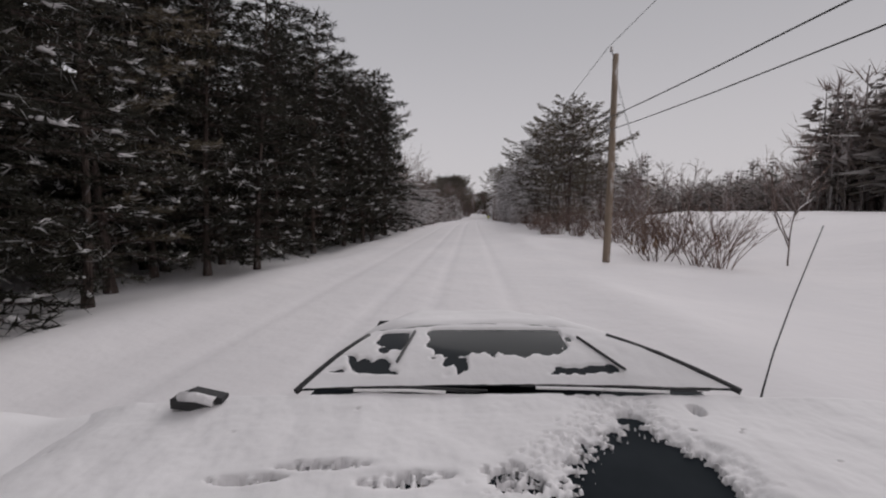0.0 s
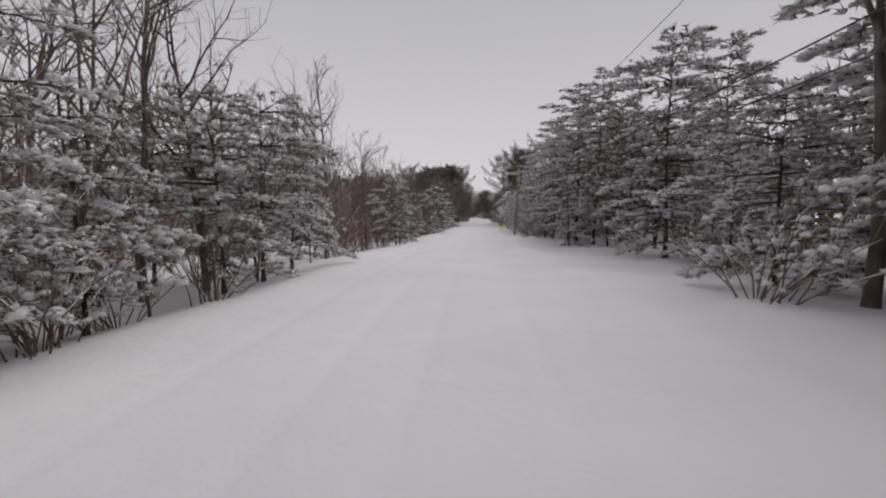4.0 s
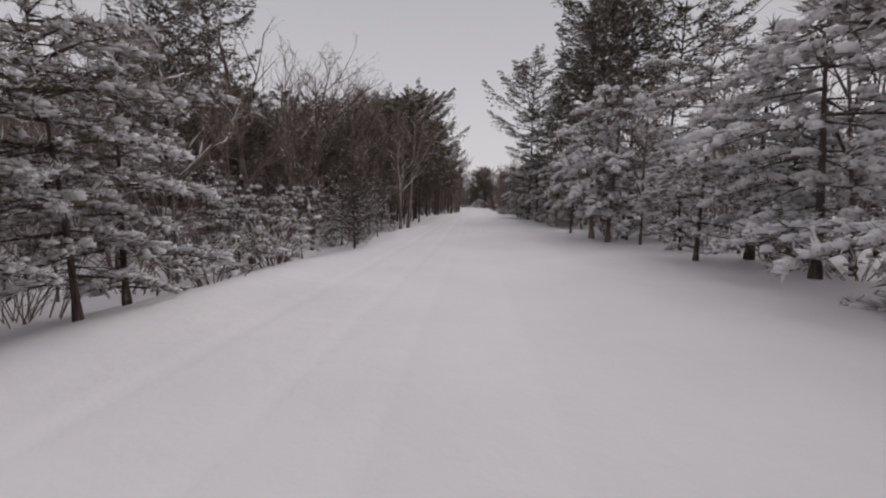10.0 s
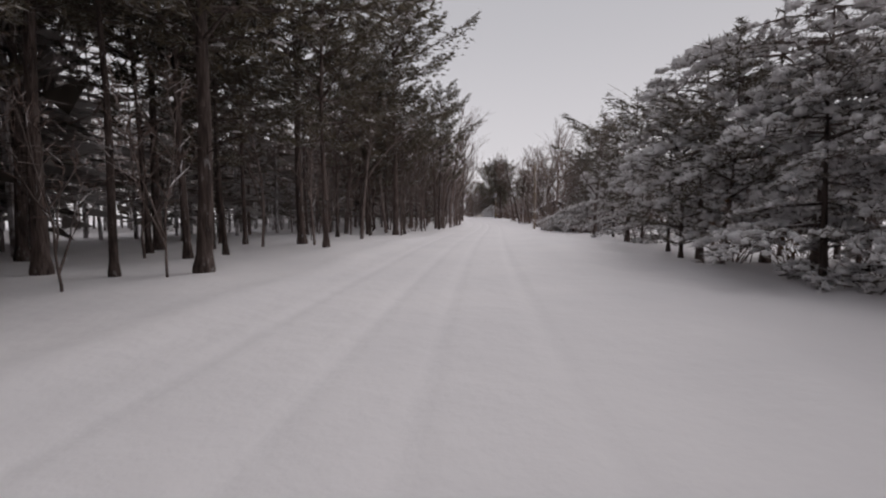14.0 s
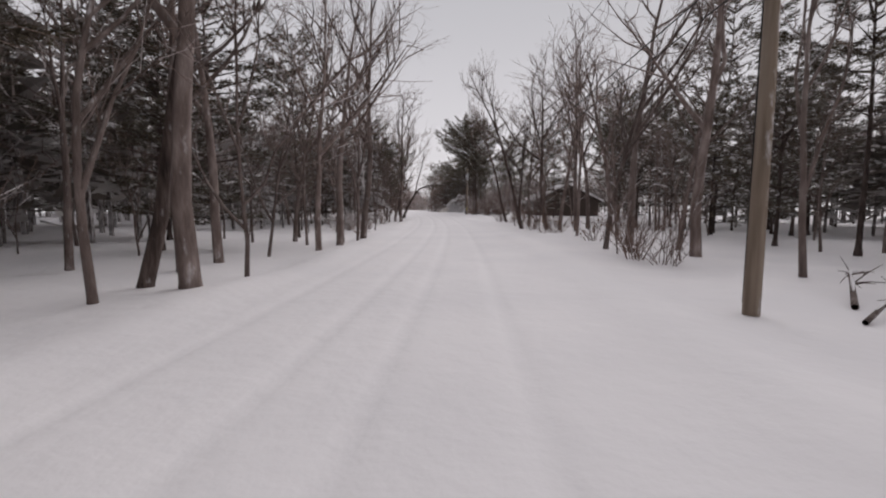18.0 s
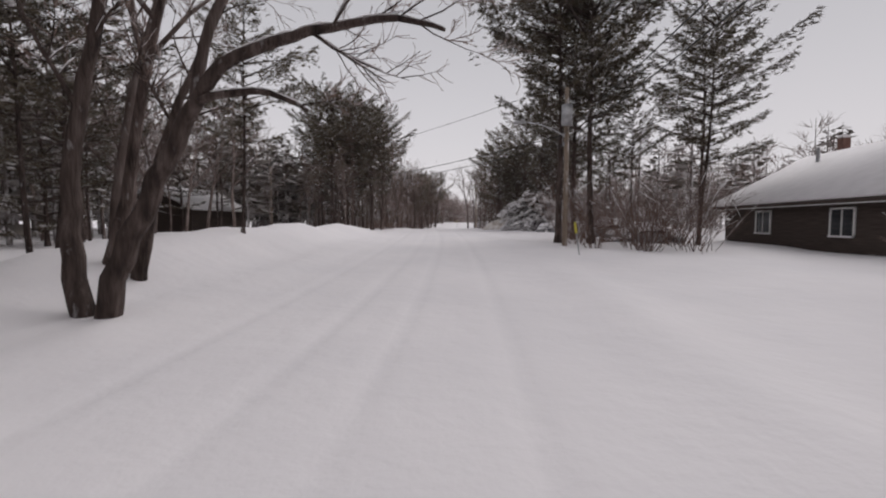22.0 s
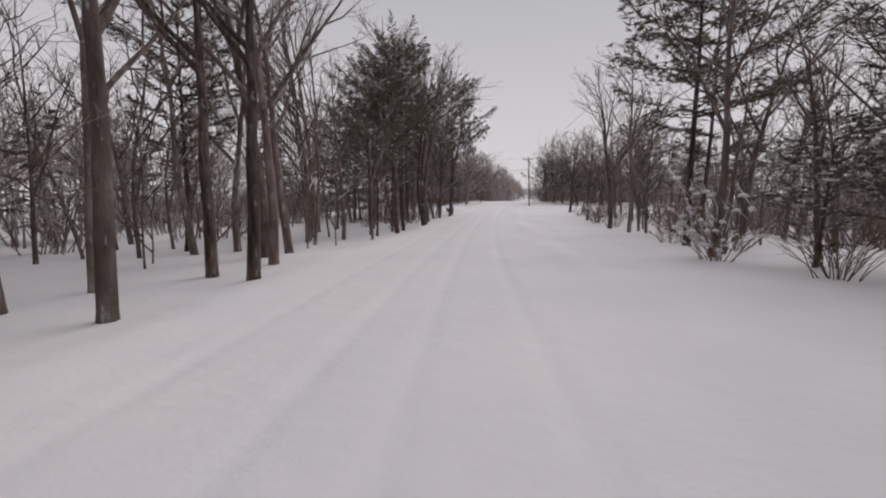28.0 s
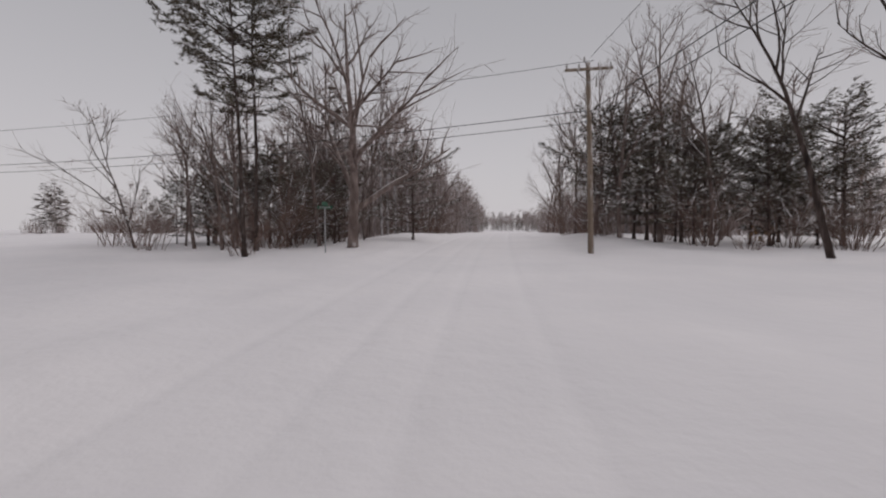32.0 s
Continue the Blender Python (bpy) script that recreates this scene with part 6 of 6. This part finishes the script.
for sy in (-1, 1):
    part("sill", box(2.2, sy * 0.84, 0.27, 1.7, 0.05, 0.14, 0.02), BLACK_TRIM, car)
    part("door_handle", box(2.6, sy * 0.86, 0.72, 0.16, 0.03, 0.035, 0.01), BLACK_TRIM, car)
    part("mirror", box(1.42, sy * 0.92, 0.94, 0.12, 0.18, 0.12, 0.04), BLACK_TRIM, car)
    part("headlight", box(0.05, sy * 0.56, 0.58, 0.1, 0.32, 0.12, 0.03), PORCELAIN, car)
    for wx in (0.85, 3.45):
        wheel(car, wx, sy * 0.76, 0.30, 0.31, 0.19)
        arch = Geo()
        arch.tube([Vector((wx + 0.37 * math.cos(t), sy * 0.86, 0.30 + 0.37 * math.sin(t))) for t in np.linspace(0.1, 3.04, 10)], [0.03] * 10, 6)
        arch.make("wheel_arch", BLACK_TRIM, car)
sv = Geo()
nu, nv = 34, 14
crnd = random.Random(21)
for i in range(nu):
    for j in range(nv):
        u, v = i / (nu - 1), j / (nv - 1)
        x, y = -0.08 + 4.62 * u, -0.88 + 1.76 * v
        top = np.interp(x, [-0.1, 0.15, 1.1, 1.8, 2.9, 3.7, 4.3, 4.6], [0.72, 0.80, 0.90, 1.33, 1.36, 0.97, 0.90, 0.74])
        rim = min(1.0, min(v, 1 - v) * 5.5, min(u, 1 - u) * 12)
        sv.v.append(Vector((x, y, top + 0.17 * rim ** 0.5 - 0.34 * (1 - rim) + 0.02 * math.sin(x * 5) * math.cos(y * 6) + crnd.uniform(-0.008, 0.008))))
for i in range(nu - 1):
    for j in range(nv - 1):
        a = i * nv + j
        sv.f.append((a, a + nv, a + nv + 1, a + 1))
sv.make("snow_cover", SNOW_DRIFT, car, "thick blanket of snow over bonnet and roof")
tagged(car, "silver-grey car buried under snow in a driveway", "car", "snowed-in cars")
for x, y, turn, size, lab in ((12.1, 318.2, -4, 1.1, "large grey car half hidden by a thicket and snow"), (12.9, 311.1, 8, 1.0, "old car sunk in deep snow beside the pole")):
    tagged(copy_thing(car, Matrix.Translation((x, y, gz(x + 1.5, y) - 0.3)) @ Euler((0, 0, radians(turn))).to_matrix().to_4x4() @ Matrix.Scale(size, 4)), lab)

# ---- heap pushed up by the plough ----
hr = random.Random(31)
heap = new("snow_heap")
hx, hy = float(lane_x(334.0)) + 7.6, 334.0
heap.matrix_basis = Matrix.Translation((hx, hy, gz(hx, hy)))
core = Geo()
for i in range(64):
    for j in range(36):
        u, v = -3.4 + 6.8 * i / 63, -2.0 + 4.0 * j / 35
        r = math.hypot(u / 2.6, v / 1.5)
        w = noise.noise(Vector((u * 1.6, v * 1.6, 3.0))) * 0.7 + noise.noise(Vector((u * 4, v * 4, 5.0))) * 0.45
        core.v.append(Vector((u, v, 1.0 * (1 - r * r) * (1 + 0.6 * w) * (1.0 if r < 0.95 else 1.4) - 0.02)))
for i in range(63):
    for j in range(35):
        a = i * 36 + j
        core.f.append((a, a + 36, a + 37, a + 1))
core.make("mound", DIRTY_SNOW, heap)
lumps = Geo()
for _ in range(120):
    u, v = hr.gauss(0, 1.3), hr.gauss(-0.2, 0.75)
    r = math.hypot(u / 2.6, v / 1.5)
    if r < 0.85:
        q = hr.uniform(0.07, 0.26)
        lumps.pad(Vector((u, v, max(0.0, 0.8 * (1 - r * r)) + q * 0.2)), q, q * 0.8, q * 0.8, hr, 6, hr.uniform(0, 6))
stuff(lumps.make("snow_chunk", DIRTY_SNOW, heap, "broken lumps of ploughed snow", smooth=False))
tagged(heap, "lumpy brown-stained heap of ploughed snow on the verge", "snow heap")

# ---- small roadside posts ----
YELLOW = simple("yellow_plastic", [(0.50, 0.44, 0.05), (0.60, 0.52, 0.08)], 6.0, rough=0.5)
for px, py, ph, lab in ((9.6, 301.2, 1.3, "leaning yellow marker post in the verge"), (-0.6, 357.6, 1.5, "thin marker post with a yellow reflector")):
    mk = new("marker_post")
    mk.matrix_basis = Matrix.Translation((px, py, gz(px, py))) @ Euler((0, radians(-9), 0)).to_matrix().to_4x4()
    part("stake", rod((0, 0, -0.3), (0, 0, ph), 0.022, 0.022, 8), STEEL, mk)
    part("reflector", box(0, -0.03, ph - 0.25, 0.09, 0.02, 0.42, 0.008), YELLOW, mk, "yellow reflector strip")
    tagged(mk, lab, "marker post", "marker posts")
nb = new("trail_sign")
nb.matrix_basis = Matrix.Translation((-3.25, 222.95, gz(-3.3, 223.3)))
part("board", box(0, 0, 1.55, 0.42, 0.025, 0.3, 0.006), WORN_WOOD, nb)
for dz in (0.07, -0.02, -0.09):
    part("lettering_bar", box(0, -0.015, 1.55 + dz, 0.28, 0.004, 0.03), BARK, nb, "unreadable faded lettering")
part("backing_post", rod((0, 0.06, -0.3), (0, 0.06, 1.75), 0.035, 0.03, 7), WORN_WOOD, nb)
tagged(nb, "small brown wooden notice board at the wood's edge", "sign")

# ---- the low coupe standing in the lane where the road begins, drifted over ----
COUPE_PAINT = simple("blue_black_paint", [(0.010, 0.014, 0.018), (0.020, 0.025, 0.030)], 6.0, rough=0.7, spec=0.04)
CX = 0.288          # middle of the car, right of the lane's line
coupe = new("snowbound_car")
coupe.matrix_basis = Matrix.Translation((0, 0, 0)) @ Euler((0, 0, radians(3.43))).to_matrix().to_4x4() @ Matrix.Translation((CX, 0, 0)) @ Euler((0, 0, radians(90))).to_matrix().to_4x4()


def seat(x, y, z):
    """A place given across, along and up from the lane, in the car's own axes."""
    return Vector((y, CX - x, z))


part("body", loft([car_section(y, zb, zt, hw, 0.92) for y, zb, zt, hw in ((-0.38, 0.40, 0.72, 0.74), (-0.24, 0.28, 0.86, 0.88), (0.5, 0.24, 1.00, 0.95), (1.45, 0.24, 1.06, 0.96), (2.2, 0.24, 0.98, 0.96), (3.3, 0.24, 0.84, 0.94), (4.0, 0.28, 0.78, 0.90), (4.12, 0.42, 0.68, 0.78))]), COUPE_PAINT, coupe, "blue-black painted body", True)
part("front_bumper", box(-0.36, 0, 0.46, 0.16, 1.56, 0.2, 0.05), BLACK_TRIM, coupe)
part("rear_bumper", box(4.1, 0, 0.48, 0.14, 1.6, 0.2, 0.05), BLACK_TRIM, coupe)
for sy in (-1, 1):
    part("headlight", box(-0.3, sy * 0.58, 0.66, 0.1, 0.34, 0.12, 0.03), PORCELAIN, coupe)
    part("tail_light", box(4.08, sy * 0.62, 0.66, 0.06, 0.34, 0.12, 0.02), BRICK_RED, coupe)
    part("sill", box(2.0, sy * 0.95, 0.28, 1.7, 0.05, 0.14, 0.02), BLACK_TRIM, coupe)
    part("door_handle", box(2.55, sy * 0.97, 0.86, 0.16, 0.03, 0.035, 0.01), BLACK_TRIM, coupe)
    for wx in (0.5, 3.1):
        wheel(coupe, wx, sy * 0.85, 0.31, 0.32, 0.21)

# windscreen: a shallow curved pane between dark pillars
SX0, SX1 = -0.561, 1.137
TX0, TX1 = -0.310, 0.700


def screen_at(u, v):
    """A place on the windscreen, u across it and v up it."""
    bow = 4 * u * (1 - u)
    x = (SX0 + (SX1 - SX0) * u) * (1 - v) + (TX0 + (TX1 - TX0) * u) * v
    return Vector((x, 1.585 + 0.045 * bow + (0.34 + 0.01 * bow) * v, 1.115 + (0.132 + 0.022 * bow) * v + 0.018 * math.sin(v * 3.1416)))


def screen_sheet(n, m, rise=0.0, thick=0.0, open_at=None, seed=1.0):
    g = Geo()
    for i in range(n):
        for j in range(m):
            u, v = i / (n - 1), j / (m - 1)
            p = screen_at(u, v)
            h = rise
            if thick:
                w = noise.noise(Vector((p.x * 5, p.y * 7, seed))) * 0.6 + noise.noise(Vector((p.x * 22, p.y * 22, seed))) * 0.4
                h += thick * (0.7 + 0.5 * w) - open_at(p.x, p.y, w)
            q = seat(p.x, p.y, p.z + h)
            g.v.append(q)
    for i in range(n - 1):
        for j in range(m - 1):
            k = i * m + j
            g.f.append((k, k + m, k + m + 1, k + 1))
    return g


scr = new("windscreen")
scr.parent = coupe
screen_sheet(24, 10).make("pane", DARK_GLASS, scr, "dark windscreen glass")


def strip(name, pts, r, mat, parent, label=""):
    g = Geo()
    g.tube([seat(*p) for p in pts], [r] * len(pts), 6)
    return g.make(name, mat, parent, label)


for u in (0.0, 1.0):
    strip("pillar", [tuple(screen_at(u, v) + Vector((0, 0, 0.004))) for v in (-0.02, 0.25, 0.5, 0.75, 0.9)], 0.013, BLACK_TRIM, scr, "black windscreen pillar")
strip("top_frame", [tuple(screen_at(u, 1.0)) for u in (0.02, 0.25, 0.5, 0.75, 0.98)], 0.010, BLACK_TRIM, scr)
strip("inner_bar", [(-0.190, 1.70, 1.19), (-0.128, 1.90, 1.262)], 0.006, BLACK_TRIM, scr)
strip("inner_bar", [(0.735, 1.66, 1.172), (0.600, 1.86, 1.248)], 0.006, BLACK_TRIM, scr)


def clear_glass(x, y, w):
    """How far the crust is worn away at a spot of the pane."""
    a = step(x + 0.10 * w, -0.10, -0.07) * (1 - step(x + 0.14 * w, 0.46, 0.56)) * step(y + 0.10 * w, 1.775, 1.80) * (1 - step(y, 1.925, 1.94))
    b = step(x + 0.08 * w, -0.27, -0.24) * (1 - step(x, -0.165, -0.15)) * step(y + 0.12 * w, 1.76, 1.80) * (1 - step(y, 1.90, 1.92))
    c = step(x + 0.2 * w, 0.42, 0.50) * (1 - step(x, 0.70, 0.73)) * step(y + 0.03 * w, 1.672, 1.682) * (1 - step(y + 0.04 * w, 1.70, 1.712))
    d = step(w + 0.9 * float(x < 0.1), 0.95, 1.05) * step(y, 1.66, 1.68) * (1 - step(y, 1.74, 1.76))
    return 0.05 * float(max(a, b, c, d))


stuff(screen_sheet(150, 44, 0.002, 0.010, clear_glass, 4.0).make("snow_crust", SNOW_DRIFT, scr, "thin crust of snow on the glass"))
for name, x0, y0, x1, y1 in (("wiper", -0.40, 1.578, 0.17, 1.570), ("wiper", 0.30, 1.604, 1.02, 1.572)):
    wp = strip(name, [(x0, y0, 1.128), ((x0 + x1) / 2, (y0 + y1) / 2, 1.134), (x1, y1, 1.124)], 0.0042, BLACK_TRIM, coupe, "black wiper blade")
    strip("wiper_arm", [(x0 + 0.25, y0 - 0.008, 1.132), (x1 - 0.03, y1 - 0.008, 1.120)], 0.0024, BLACK_TRIM, wp)
    strip("wiper_snow", [(x0 + 0.06, y0 - 0.012, 1.126), (x0 + 0.26, (y0 + y1) / 2 - 0.016, 1.130), (x1 - 0.16, y1 - 0.012, 1.122)], 0.0062, SNOW_PAD, wp)
strip("cowl", [(-0.05, 1.553, 1.086), (0.35, 1.558, 1.090), (0.80, 1.550, 1.086)], 0.007, BLACK_TRIM, coupe, "dark cowl vent strip")
mirror = part("mirror", loft([[seat(*p) for p in ((-0.82, 1.52, 1.095), (-0.82, 1.57, 1.095), (-0.82, 1.57, 1.115), (-0.82, 1.52, 1.115))], [seat(*p) for p in ((-0.93, 1.50, 1.075), (-0.93, 1.56, 1.075), (-0.93, 1.56, 1.145), (-0.93, 1.50, 1.145))], [seat(*p) for p in ((-1.00, 1.50, 1.085), (-1.00, 1.55, 1.085), (-1.00, 1.55, 1.120), (-1.00, 1.50, 1.120))]]), BLACK_TRIM, coupe, "black door mirror capped with snow")
strip("mirror_snow", [(-0.84, 1.505, 1.108), (-0.90, 1.50, 1.128), (-0.97, 1.51, 1.128)], 0.018, SNOW_PAD, mirror)
strip("mirror_arm", [(-0.70, 1.60, 1.0), (-0.83, 1.56, 1.07)], 0.010, BLACK_TRIM, mirror)
ant = Geo()
ant.tube([seat(*p) for p in ((1.245, 1.62, 1.0), (1.272, 1.633, 1.10), (1.325, 1.66, 1.24), (1.416, 1.70, 1.43), (1.50, 1.73, 1.60), (1.568, 1.75, 1.748))], [0.006, 0.0035, 0.003, 0.0026, 0.0022, 0.002], 6)
ant.make("antenna", BLACK_TRIM, coupe, "thin bowed radio antenna")


def drift(name, x0, x1, y0, y1, n, m, top, thick, open_at, seed, label):
    """Snow over the car: top(x, y) is the panel's height beneath it; thin at its rim."""
    g = Geo()
    for i in range(n):
        for j in range(m):
            u, v = i / (n - 1), j / (m - 1)
            x, y = x0 + (x1 - x0) * u, y0 + (y1 - y0) * v
            rim = min(1.0, min(u, 1 - u) * 7, v * 9, (1 - v) * (9 if open_at is None else 60))
            w = noise.noise(Vector((x * 3, y * 3, seed))) * 0.5 + noise.noise(Vector((x * 9, y * 9, seed))) * 0.3 + noise.noise(Vector((x * 34, y * 34, seed))) * 0.09
            h = top(x, y) + thick * (0.75 + 0.45 * w) * rim ** 0.5 - 0.34 * (1 - rim) ** 2
            if open_at:
                h -= open_at(x, y, w)
            g.v.append(seat(x, y, h))
    for i in range(n - 1):
        for j in range(m - 1):
            k = i * m + j
            g.f.append((k, k + m, k + m + 1, k + 1))
    return stuff(g.make(name, SNOW_DRIFT, coupe, label))


# thin places in the snow on the hood: across, along, half width, half length
THIN_SNOW = [(-0.34, 1.165, 0.20, 0.03), (-0.13, 1.10, 0.16, 0.05), (-0.55, 1.12, 0.16, 0.035), (0.20, 1.13, 0.14, 0.09), (-0.03, 1.13, 0.10, 0.03)]


def bare_patch(x, y, w):
    """Where the hood shows through: thin snow towards a frayed edge, and flecks about it."""
    fine = noise.noise(Vector((x * 70, y * 70, 7.0)))
    left = x - float(np.interp(y, [0.90, 1.07, 1.20, 1.29, 1.38, 1.47], [0.26, 0.29, 0.37, 0.46, 0.60, 0.68]))
    fray = fine * (0.11 if left < 0.2 else 0.05) + noise.noise(Vector((x * 26, y * 26, 3.0))) * 0.06
    e = min(left * 0.8, (0.80 - 0.10 * step(y, 1.2, 1.4) - x) * 1.6, (1.46 - y) * 1.4, (y - 0.70) * 1.0) + 0.10 * w + fray
    worn = 0.020 * step(e, -0.16, -0.01) + 0.08 * step(e, 0.0, 0.035)
    spot = 1 - step(math.hypot((x - 0.665) / 0.045, (y - 1.445) / 0.035) + 0.9 * w + 3 * fray, 0.7, 1.0)
    spot2 = 1 - step(math.hypot((x - 0.915) / 0.022, (y - 1.475) / 0.035) + 0.5 * w, 0.7, 1.0)
    # thin places where the paint shows as specks
    thin = max(1 - step(math.hypot((x - cx) / rx, (y - cy) / ry), 0.4, 1.0) for cx, cy, rx, ry in THIN_SNOW)
    speck = step(thin * 0.55 + noise.noise(Vector((x * 55, y * 110, 5.0))) * 0.55 + noise.noise(Vector((x * 14, y * 30, 8.0))) * 0.3, 0.50, 0.58)
    return float(max(worn, 0.10 * max(spot, spot2, speck), 0.010 * thin))


def hood_line(y):
    return float(np.interp(y, [-0.4, -0.24, 0.5, 1.45, 1.6], [0.74, 0.86, 1.0, 1.055, 1.082]))


drift("hood_snow", -1.75, 2.35, -0.34, 1.60, 430, 280, lambda x, y: hood_line(y) - 0.05 * max(0.0, abs(x - 0.29) - 0.75), 0.05, bare_patch, 2.0, "snow drifted over the hood, worn through in one patch")
drift("roof_snow", -0.62, 1.20, 1.935, 4.05, 40, 50, lambda x, y: float(np.interp(y, [1.93, 2.05, 2.6, 3.3, 4.1], [1.235, 1.235, 1.12, 0.97, 0.82]) - 0.34 * max(0.0, abs(x - 0.2) - 0.42)), 0.06, None, 5.0, "snow over the roof and tail")
part("roof", loft([[seat(x, y, z) for x, z in ((-0.50, 0.95), (0.95, 0.95), (0.60, zt), (-0.20, zt))] for y, zt in ((1.95, 1.215), (2.05, 1.215), (2.6, 1.09), (3.3, 0.94))]), COUPE_PAINT, coupe, "", True)
tagged(coupe, "dark low car in the road, drifted over with snow", "car")


def snow_bank(sd):
    """Snow blown up against one flank of the dark car, falling away to the road."""
    g = Geo()
    n, m = 60, 80
    for i in range(n):
        for j in range(m):
            dx, y = 0.70 + 3.0 * i / (n - 1), -1.5 + 4.1 * j / (m - 1)
            x = 0.29 + sd * dx
            w = noise.noise(Vector((x * 1.3, y * 1.3, 9.0))) * 0.05 + noise.noise(Vector((x * 4, y * 4, 2.0))) * 0.025
            z = hood_line(min(y, 1.5)) + 0.012 + 0.034 * step(dx, 0.72, 1.05) - 0.035 * max(0.0, dx - 0.75) - 0.07 * (1 - step(dx, 1.75, 2.05))
            z -= 1.25 * step(dx, 2.1, 3.6)
            z -= 1.2 * (step(y, 1.52, 2.5) if dx > 0.97 else 0.6 * step(y, 1.50, 1.56)) + 1.0 * (1 - step(y, -1.4, -0.2))
            g.v.append(seat(x, y, z + w * step(dx, 0.86, 1.2)))
    for i in range(n - 1):
        for j in range(m - 1):
            k = i * m + j
            q = (k, k + m, k + m + 1, k + 1)
            g.f.append(q if sd > 0 else q[::-1])
    bank = g.make("snow_bank", SNOW_DRIFT, None)
    bank.matrix_basis = coupe.matrix_basis.copy()
    tagged(bank, "smooth snow drift blown up against the dark car", "snow drift", "drifts beside the car")


for sd in (-1, 1):
    snow_bank(sd)
